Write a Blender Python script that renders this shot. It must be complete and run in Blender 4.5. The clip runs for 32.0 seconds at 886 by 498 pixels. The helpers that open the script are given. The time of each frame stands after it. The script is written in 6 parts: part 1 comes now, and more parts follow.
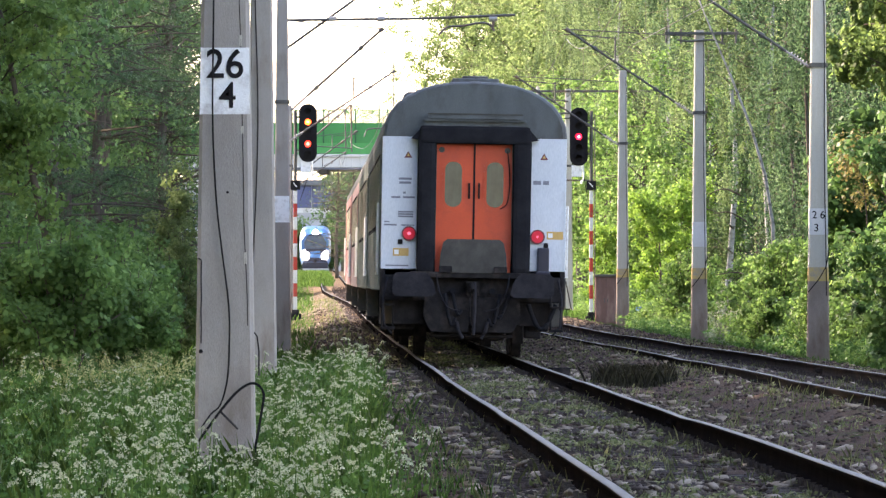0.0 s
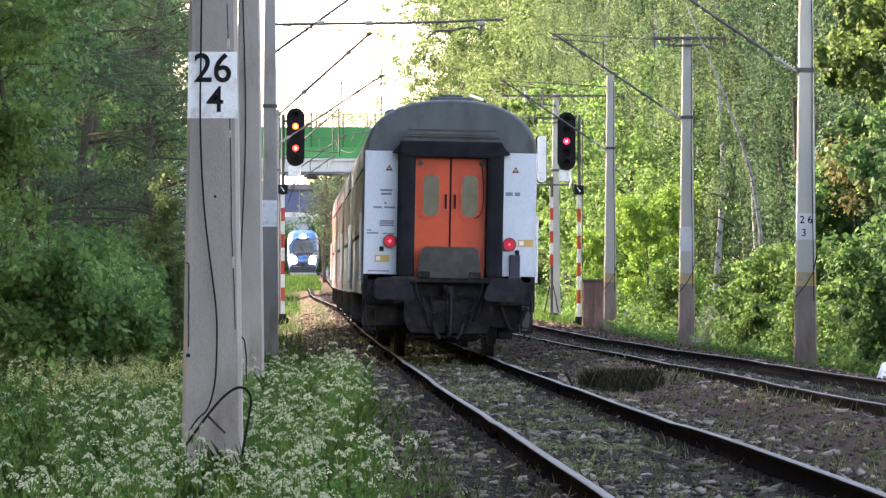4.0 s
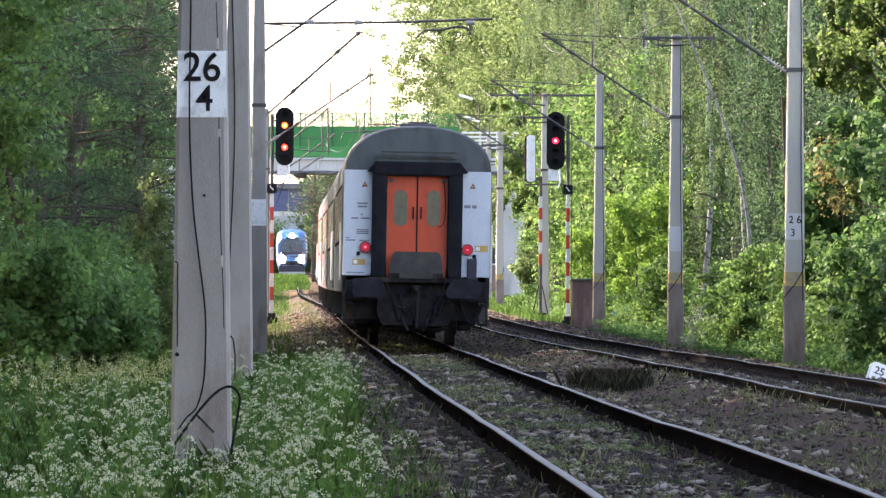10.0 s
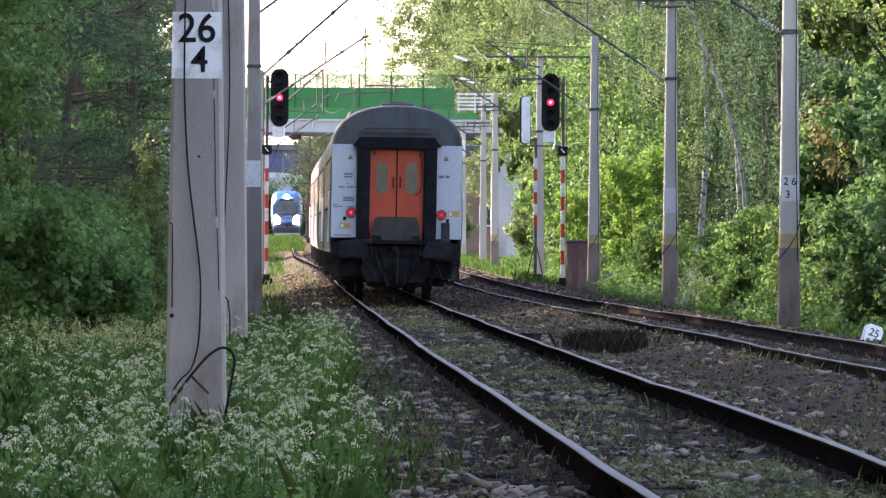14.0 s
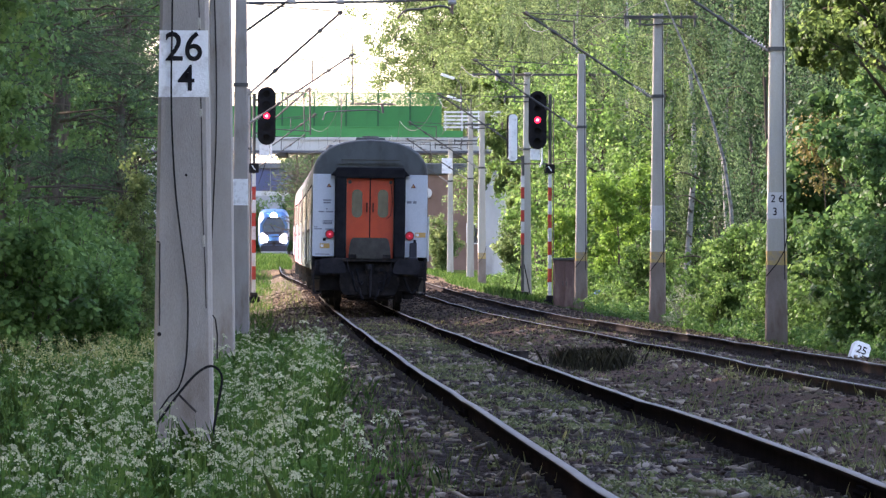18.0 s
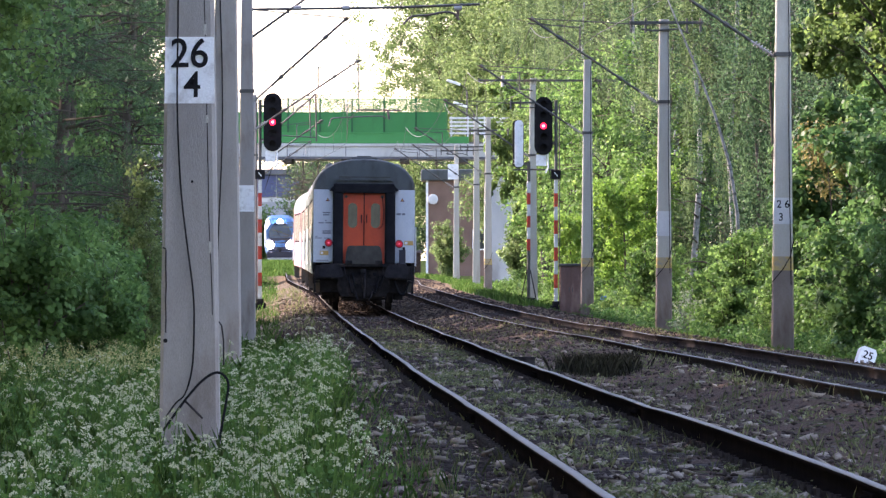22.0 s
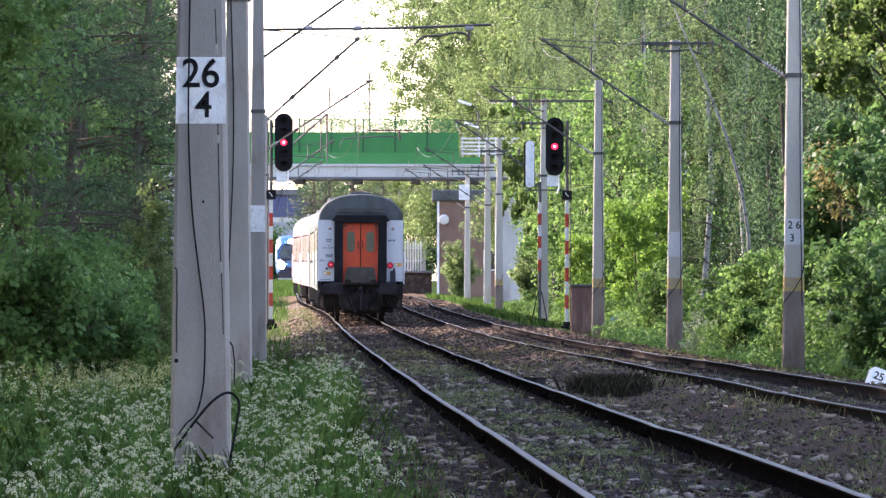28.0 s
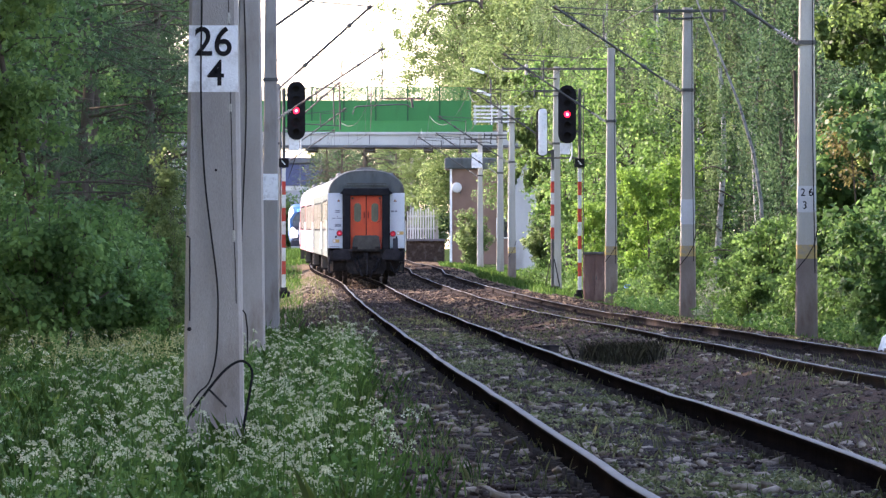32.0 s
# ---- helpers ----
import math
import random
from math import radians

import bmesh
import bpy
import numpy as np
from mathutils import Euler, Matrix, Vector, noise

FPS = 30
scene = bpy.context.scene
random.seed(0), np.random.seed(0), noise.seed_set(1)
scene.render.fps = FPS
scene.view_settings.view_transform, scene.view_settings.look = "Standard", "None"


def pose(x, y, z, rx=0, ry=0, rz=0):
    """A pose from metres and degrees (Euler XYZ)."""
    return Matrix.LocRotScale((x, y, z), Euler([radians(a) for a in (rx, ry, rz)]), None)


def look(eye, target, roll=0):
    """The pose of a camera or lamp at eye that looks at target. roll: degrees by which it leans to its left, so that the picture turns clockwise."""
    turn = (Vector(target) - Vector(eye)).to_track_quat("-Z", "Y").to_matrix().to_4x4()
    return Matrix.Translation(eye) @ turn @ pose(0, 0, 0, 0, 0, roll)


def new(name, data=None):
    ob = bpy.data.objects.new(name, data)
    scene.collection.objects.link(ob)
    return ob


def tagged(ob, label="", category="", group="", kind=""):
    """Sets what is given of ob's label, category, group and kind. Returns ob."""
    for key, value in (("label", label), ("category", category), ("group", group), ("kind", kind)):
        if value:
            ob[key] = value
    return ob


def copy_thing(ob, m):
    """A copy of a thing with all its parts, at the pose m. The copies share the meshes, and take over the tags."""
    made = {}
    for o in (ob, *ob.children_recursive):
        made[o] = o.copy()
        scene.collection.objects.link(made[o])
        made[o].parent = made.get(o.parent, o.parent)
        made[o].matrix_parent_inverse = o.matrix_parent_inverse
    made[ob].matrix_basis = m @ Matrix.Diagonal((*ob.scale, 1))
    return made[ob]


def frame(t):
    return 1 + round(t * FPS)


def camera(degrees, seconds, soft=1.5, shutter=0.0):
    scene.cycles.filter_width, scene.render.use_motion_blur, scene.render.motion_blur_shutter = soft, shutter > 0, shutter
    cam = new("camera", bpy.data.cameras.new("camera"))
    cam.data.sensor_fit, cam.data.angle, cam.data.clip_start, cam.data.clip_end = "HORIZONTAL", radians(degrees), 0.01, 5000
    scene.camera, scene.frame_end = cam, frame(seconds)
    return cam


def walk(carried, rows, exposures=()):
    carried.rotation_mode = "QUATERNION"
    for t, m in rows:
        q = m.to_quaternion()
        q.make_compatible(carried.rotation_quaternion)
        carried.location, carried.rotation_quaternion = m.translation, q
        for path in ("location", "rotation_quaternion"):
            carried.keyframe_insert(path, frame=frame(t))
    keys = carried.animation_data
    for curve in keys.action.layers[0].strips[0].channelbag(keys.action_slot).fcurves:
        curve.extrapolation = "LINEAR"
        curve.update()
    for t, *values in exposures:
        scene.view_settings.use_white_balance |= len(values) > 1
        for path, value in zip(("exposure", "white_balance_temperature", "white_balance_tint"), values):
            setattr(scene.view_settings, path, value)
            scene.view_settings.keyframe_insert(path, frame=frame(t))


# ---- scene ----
# The camera: hand-held beside the line, zoomed far in, turning a little on the spot.
EYE = Vector((0.0, 0.0, 1.25))
# seconds, degrees to the right, degrees up, lean
AIM = [
    (0, -0.0899, 0.1741, 0.030), (0.5, -0.1023, 0.1754, 0.077), (1, -0.0604, 0.1754, 0.087), (1.5, 0.0123, 0.1662, 0.132),
    (2, 0.1119, 0.1468, 0.056), (2.5, 0.0926, 0.0987, 0.008), (4.5, -0.0057, 0.2287, 0.118), (5, 0.0996, 0.1666, 0.190),
    (5.5, 0.1406, 0.1027, 0.086), (6, -0.0714, -0.0692, 0.061), (6.5, -0.0322, 0.0489, -0.014), (7, -0.1172, 0.1635, 0.265),
    (7.5, -0.0022, 0.0785, 0.272), (8, 0.1084, 0.1335, 0.187), (8.5, 0.1476, 0.1053, 0.271), (9, 0.1454, 0.0013, 0.048),
    (9.5, 0.1997, 0.1142, 0.105), (10, 0.0934, 0.2041, 0.194), (10.5, 0.1150, 0.2036, 0.285), (11, 0.1494, 0.1618, 0.357),
    (11.5, 0.1133, 0.1454, 0.367), (12, 0.1327, 0.0123, 0.184), (12.5, 0.2146, 0.0119, 0.303), (13, 0.1318, -0.0176, 0.301),
    (13.5, 0.1565, -0.1212, 0.244), (14, 0.1349, -0.0970, 0.252), (14.5, 0.1393, -0.0626, 0.301), (16.5, 0.0591, -0.0754, 0.162),
    (17, 0.1410, -0.0053, 0.147), (17.5, 0.1922, -0.0635, 0.148), (18, 0.2336, 0.0436, 0.127), (18.5, 0.2785, -0.0084, 0.180),
    (19, 0.3090, -0.0229, 0.166), (19.5, 0.2574, 0.0225, 0.203), (20, 0.1776, -0.0331, 0.100), (20.5, 0.2001, 0.0026, 0.071),
    (21, 0.2296, 0.0749, 0.165), (21.5, 0.2336, -0.0159, 0.180), (22, 0.1856, 0.0904, 0.030), (22.5, 0.1895, 0.0987, -0.052),
    (23, 0.2349, 0.1287, -0.012), (23.5, 0.2913, 0.1283, -0.003), (24, 0.2574, 0.1142, -0.016), (24.5, 0.3314, 0.2962, 0.006),
    (25, 0.2578, 0.3689, -0.105), (25.5, 0.2164, 0.2913, -0.175), (27.5, 0.1741, 0.1847, 0.200), (28, 0.0996, 0.2495, 0.105),
    (28.5, 0.0740, 0.1811, 0.223), (29, 0.1340, 0.2314, 0.173), (29.5, 0.1833, 0.2521, 0.153), (30, 0.0670, 0.0877, 0.050),
    (30.5, -0.0101, 0.0621, 0.092), (31, 0.0476, 0.1397, -0.069), (31.5, 0.0908, 0.0674, 0.092), (32, -0.0000, 0.0000, 0.000),
]

def aimed(right, up, lean):
    a, b = radians(right), radians(up)
    return look(EYE, EYE + Vector((math.tan(a), 1.0, math.tan(b))) * 100.0, lean)


cam = camera(6.902, 32.0, soft=1.38)
walk(cam, [(t, aimed(a, b, c)) for t, a, b, c in AIM], [(0, 2.70, 7450, 27), (9, 2.54, 7200, 27), (15, 2.28, 6800, 31), (32, 2.33, 6600, 31)])

# ---- light ----
SUN_FROM = Vector((-0.80, 0.52, 0.54)).normalized()   # low sun, left of the line and a little ahead
world = bpy.data.worlds.new("sky")
scene.world = world
world.use_nodes = True
wn = world.node_tree.nodes
sky = wn.new("ShaderNodeTexSky")
sky.sky_type = "NISHITA"
sky.sun_disc = False
sky.sun_elevation = math.asin(SUN_FROM.z)
sky.sun_rotation = math.atan2(SUN_FROM.x, SUN_FROM.y)
sky.air_density, sky.dust_density = 1.0, 0.7
wn["Background"].inputs["Strength"].default_value = 0.15
world.node_tree.links.new(sky.outputs[0], wn["Background"].inputs["Color"])
sun = new("sun", bpy.data.lights.new("sun", "SUN"))
sun.data.energy, sun.data.angle, sun.data.color = 3.7, radians(0.6), (1.0, 0.93, 0.80)
sun.matrix_world = look(SUN_FROM * 50, (0, 0, 0))


# ---- helpers ----
def rng(seed):
    return np.random.RandomState(seed)


def link(name, me, mat, parent=None, label=""):
    ob = new(name, me)
    if mat is not None and not me.materials:
        me.materials.append(mat)
    if parent is not None:
        ob.parent = parent
    if label:
        ob["label"] = label
    return ob


def part(name, bm, mat, parent=None, label="", smooth=False):
    me = bpy.data.meshes.new(name)
    bm.to_mesh(me)
    bm.free()
    if smooth:
        for p in me.polygons:
            p.use_smooth = True
    return link(name, me, mat, parent, label)


def soup(name, v, f, mat, parent=None, label="", smooth=False):
    """A mesh from arrays of corners and faces (all faces with the same number of corners)."""
    me = bpy.data.meshes.new(name)
    v = np.asarray(v, np.float32).reshape(-1, 3)
    f = np.asarray(f, np.int32)
    k = f.shape[1]
    me.vertices.add(len(v))
    me.vertices.foreach_set("co", v.ravel())
    me.loops.add(f.size)
    me.loops.foreach_set("vertex_index", f.ravel())
    me.polygons.add(len(f))
    me.polygons.foreach_set("loop_start", np.arange(0, f.size, k, dtype=np.int32))
    me.update(calc_edges=True)
    if smooth:
        me.polygons.foreach_set("use_smooth", np.ones(len(f), dtype=bool))
    return link(name, me, mat, parent, label)


def empty(name, m=None):
    ob = new(name)
    if m is not None:
        ob.matrix_basis = m
    return ob


def box(bm, x0, x1, y0, y1, z0, z1, bevel=0.0):
    r = bmesh.ops.create_cube(bm, size=1)
    for q in r["verts"]:
        q.co = Vector(((x0 + x1) / 2 + q.co.x * (x1 - x0), (y0 + y1) / 2 + q.co.y * (y1 - y0), (z0 + z1) / 2 + q.co.z * (z1 - z0)))
    if bevel:
        es = list({e for q in r["verts"] for e in q.link_edges})
        bmesh.ops.bevel(bm, geom=es, offset=bevel, segments=2, affect="EDGES", profile=0.6)
    return bm


def boxes(*rows, bevel=0.0):
    bm = bmesh.new()
    for r in rows:
        box(bm, *r, bevel=bevel)
    return bm


def tube(bm, pts, r, sides=8, r1=None):
    """A round bar along points, tapering from r to r1."""
    pts = [Vector(p) for p in pts]
    rings = []
    for i, p in enumerate(pts):
        d = (pts[min(i + 1, len(pts) - 1)] - pts[max(i - 1, 0)]).normalized()
        a = d.orthogonal().normalized() if abs(d.z) > 0.9 else d.cross(Vector((0, 0, 1))).normalized()
        b = d.cross(a)
        k = r if r1 is None else r + (r1 - r) * i / max(1, len(pts) - 1)
        rings.append([bm.verts.new(p + (a * math.cos(2 * math.pi * j / sides) + b * math.sin(2 * math.pi * j / sides)) * k) for j in range(sides)])
    for u, w in zip(rings, rings[1:]):
        for j in range(sides):
            bm.faces.new((u[j], u[(j + 1) % sides], w[(j + 1) % sides], w[j]))
    bm.faces.new(rings[0][::-1])
    bm.faces.new(rings[-1])
    return bm


def disc(bm, c, r, depth, sides=20, axis="y"):
    """A short round drum whose axis runs along y (or x, z), centred on c."""
    turn = {"y": pose(0, 0, 0, 90), "x": pose(0, 0, 0, 0, 90), "z": Matrix()}[axis]
    bmesh.ops.create_cone(bm, cap_ends=True, segments=sides, radius1=r, radius2=r, depth=depth, matrix=Matrix.Translation(c) @ turn)
    return bm


def plate(bm, outline, y0, y1):
    """A slab whose outline lies in x and z, from y0 to y1."""
    a = [bm.verts.new((x, y0, z)) for x, z in outline]
    b = [bm.verts.new((x, y1, z)) for x, z in outline]
    n = len(a)
    bm.faces.new(a)
    bm.faces.new(b[::-1])
    for i in range(n):
        bm.faces.new((a[i], b[i], b[(i + 1) % n], a[(i + 1) % n]))
    bmesh.ops.recalc_face_normals(bm, faces=bm.faces[:])
    return bm


def rounded(x0, x1, z0, z1, r, n=6):
    pts = []
    for cx, cz, a0 in ((x1 - r, z1 - r, 0), (x0 + r, z1 - r, 90), (x0 + r, z0 + r, 180), (x1 - r, z0 + r, 270)):
        for i in range(n + 1):
            a = radians(a0 + 90 * i / n)
            pts.append((cx + r * math.cos(a), cz + r * math.sin(a)))
    return pts


def curved(pts, n=5):
    """A smooth line through the given points."""
    P = [Vector(p) for p in pts]
    P = [P[0] * 2 - P[1]] + P + [P[-1] * 2 - P[-2]]
    out = []
    for a, b, c, d in zip(P, P[1:], P[2:], P[3:]):
        for k in range(n):
            u = k / n
            out.append(0.5 * (2 * b + (c - a) * u + (2 * a - 5 * b + 4 * c - d) * u * u + (3 * b - a - 3 * c + d) * u**3))
    return out + [P[-2]]


def smooth01(x):
    x = np.clip(x, 0.0, 1.0)
    return x * x * (3 - 2 * x)


# ---- the line's course ----
KY = np.array([-60.0, 42, 80, 116, 186, 273, 400, 620, 1200])
KZ = np.array([0.12, 0.08, -0.02, -0.08, -0.15, -0.05, 0.35, 1.2, 1.3])
KM = np.gradient(KZ, KY)


HUMP = 0.14   # the second track rises by this much before the bridge


def rail_z(y):
    """Height of the rail head along the line."""
    y = np.clip(np.asarray(y, float), KY[0], KY[-1])
    i = np.clip(np.searchsorted(KY, y) - 1, 0, len(KY) - 2)
    h = KY[i + 1] - KY[i]
    u = (y - KY[i]) / h
    return ((2 * u**3 - 3 * u**2 + 1) * KZ[i] + (u**3 - 2 * u**2 + u) * h * KM[i] + (3 * u**2 - 2 * u**3) * KZ[i + 1] + (u**3 - u**2) * h * KM[i + 1])


def line_x(y):
    return 2.4 - 0.0196 * np.asarray(y, float)


def track_a(y):
    return line_x(y) - 1.0 * smooth01((np.asarray(y, float) - 270) / 120)


def track_b(y):
    return line_x(y) + 3.58 + 0.49 * smooth01((185 - np.asarray(y, float)) / 95)


def track_c(y):
    y = np.asarray(y, float)
    return line_x(y) - 2.0 * smooth01((y - 262) / 160)


def ground_z(x, y):
    x, y = np.asarray(x, float), np.asarray(y, float)
    u = x - line_x(y)
    bed_c = smooth01(2.2 - np.abs(x - track_c(y)) / 1.6) * smooth01((y - 395) / 40)
    left = smooth01((-1.55 - u) / 1.1) * (1 - bed_c)
    right = smooth01((u - 6.1) / 1.6)
    z = rail_z(y) - 0.178 - 0.26 * left - 0.35 * right
    gap = smooth01(1 - np.abs(u - 2.0) / 0.8) * 0.03
    bank = 0.25 * smooth01((-u - 6.0) / 6.0) + 0.5 * smooth01((u - 11.0) / 8.0)
    lump = 0.035 * np.sin(x * 2.1 + y * 0.7) * np.sin(y * 0.9 - x * 0.6) * np.maximum(left, right)
    bed = (1 - left) * (1 - right)
    heap = bed * (0.022 * np.sin(x * 5.3 + 2.0 * np.sin(y * 1.7)) * np.sin(y * 3.1 + x) + 0.012 * np.sin(x * 11.0 - y * 7.0))
    mound = 0.30 * smooth01(1.25 - np.abs(u + 2.35) / 0.9) * smooth01((y - 236) / 14) * smooth01((330 - y) / 40)
    berm = 0.115 * smooth01((u - 1.7) / 1.0) * smooth01((3.16 - u) / 0.16) * smooth01((260 - y) / 80)
    hump = HUMP * smooth01((y - 338) / 9) * smooth01((u - 2.1) / 0.6) * smooth01((430 - y) / 60)
    return z - gap + bank + lump + heap + mound + hump + berm


# ---- materials ----
def nodes_of(name):
    m = bpy.data.materials.new(name)
    m.use_nodes = True
    t = m.node_tree
    return m, t, t.nodes, t.links, t.nodes["Principled BSDF"]


def ramp(t, fac, stops):
    r = t.nodes.new("ShaderNodeValToRGB")
    e = r.color_ramp.elements
    while len(e) < len(stops):
        e.new(0.5)
    for k, (p, c) in zip(e, stops):
        k.position, k.color = p, (*c, 1)
    t.links.new(fac, r.inputs[0])
    return r.outputs[0]


def noise_of(t, scale, detail=4.0, rough=0.6, vec=None):
    n = t.nodes.new("ShaderNodeTexNoise")
    n.inputs["Scale"].default_value, n.inputs["Detail"].default_value, n.inputs["Roughness"].default_value = scale, detail, rough
    if vec is not None:
        t.links.new(vec, n.inputs["Vector"])
    return n.outputs["Fac"]


def mixed(t, fac, a, b, mode="MIX"):
    x = t.nodes.new("ShaderNodeMix")
    x.data_type, x.blend_type = "RGBA", mode
    if isinstance(fac, float):
        x.inputs[0].default_value = fac
    else:
        t.links.new(fac, x.inputs[0])
    for v, s in ((a, x.inputs[6]), (b, x.inputs[7])):
        if isinstance(v, tuple):
            s.default_value = (*v, 1)
        else:
            t.links.new(v, s)
    return x.outputs[2]


def surface(name, c1, c2, scale=4.0, rough=0.8, metal=0.0, bump=0.15, fine=60.0, stain=None, stain_scale=0.8, stretch=(1, 1, 1), coat=0.0):
    """A worn surface: two colours in patches, fine grain in the relief, and stains of a third colour."""
    m, t, n, l, p = nodes_of(name)
    co = n.new("ShaderNodeTexCoord")
    mp = n.new("ShaderNodeMapping")
    mp.inputs["Scale"].default_value = stretch
    l.new(co.outputs["Object"], mp.inputs[0])
    v = mp.outputs[0]
    col = ramp(t, noise_of(t, scale, 6, 0.65, v), ((0.3, c1), (0.7, c2)))
    if stain:
        s = noise_of(t, stain_scale, 5, 0.6, v)
        f = ramp(t, s, ((0.52, (0, 0, 0)), (0.68, (1, 1, 1))))
        col = mixed(t, f, col, stain)
    g = noise_of(t, fine, 3, 0.6, v)
    col = mixed(t, 0.25, col, ramp(t, g, ((0.3, (0.35, 0.35, 0.35)), (0.7, (0.75, 0.75, 0.75)))), "OVERLAY")
    l.new(col, p.inputs["Base Color"])
    p.inputs["Metallic"].default_value = metal
    if rough >= 0.8:
        p.inputs["Specular IOR Level"].default_value = 0.0
    rr = n.new("ShaderNodeMapRange")
    rr.inputs["To Min"].default_value, rr.inputs["To Max"].default_value = max(0.03, rough - 0.12), min(1.0, rough + 0.12)
    l.new(noise_of(t, scale * 2, 4, 0.6, v), rr.inputs["Value"])
    l.new(rr.outputs[0], p.inputs["Roughness"])
    p.inputs["Coat Weight"].default_value = coat
    if bump:
        b = n.new("ShaderNodeBump")
        b.inputs["Strength"].default_value, b.inputs["Distance"].default_value = bump, 0.02
        l.new(g, b.inputs["Height"])
        l.new(b.outputs[0], p.inputs["Normal"])
    return m


def leafy(name, stops, through_light=0.45, rough=0.5, patch=1.1):
    """Leaves: each its own shade of green, in lighter and darker patches, with light passing through."""
    m, t, n, l, p = nodes_of(name)
    geo = n.new("ShaderNodeNewGeometry")
    co = n.new("ShaderNodeTexCoord")
    a = n.new("ShaderNodeMath")
    a.operation = "MULTIPLY_ADD"
    l.new(geo.outputs["Random Per Island"], a.inputs[0])
    a.inputs[1].default_value = 0.38
    s = n.new("ShaderNodeMapRange")
    s.inputs["From Min"].default_value, s.inputs["From Max"].default_value, s.inputs["To Max"].default_value = 0.36, 0.66, 0.62
    l.new(noise_of(t, patch, 3, 0.6, co.outputs["Object"]), s.inputs["Value"])
    l.new(s.outputs[0], a.inputs[2])
    col = ramp(t, a.outputs[0], stops)
    l.new(col, p.inputs["Base Color"])
    p.inputs["Roughness"].default_value = rough
    p.inputs["Specular IOR Level"].default_value = 0.08
    tr = n.new("ShaderNodeBsdfTranslucent")
    br = n.new("ShaderNodeHueSaturation")
    br.inputs["Value"].default_value = 2.1
    l.new(col, br.inputs["Color"])
    l.new(br.outputs[0], tr.inputs[0])
    mx = n.new("ShaderNodeMixShader")
    mx.inputs[0].default_value = through_light
    l.new(p.outputs[0], mx.inputs[1])
    l.new(tr.outputs[0], mx.inputs[2])
    l.new(mx.outputs[0], n["Material Output"].inputs["Surface"])
    return m


def glow(name, colour, strength):
    m, t, n, l, p = nodes_of(name)
    p.inputs["Base Color"].default_value = (*colour, 1)
    p.inputs["Emission Color"].default_value = (*colour, 1)
    p.inputs["Emission Strength"].default_value = strength
    return m


def glassy(name, colour, rough=0.08, gloss=0.7):
    m, t, n, l, p = nodes_of(name)
    col = ramp(t, noise_of(t, 3.0), ((0.3, colour), (0.7, tuple(c * 1.6 for c in colour))))
    l.new(col, p.inputs["Base Color"])
    p.inputs["Roughness"].default_value = rough
    p.inputs["Specular IOR Level"].default_value = gloss
    return m


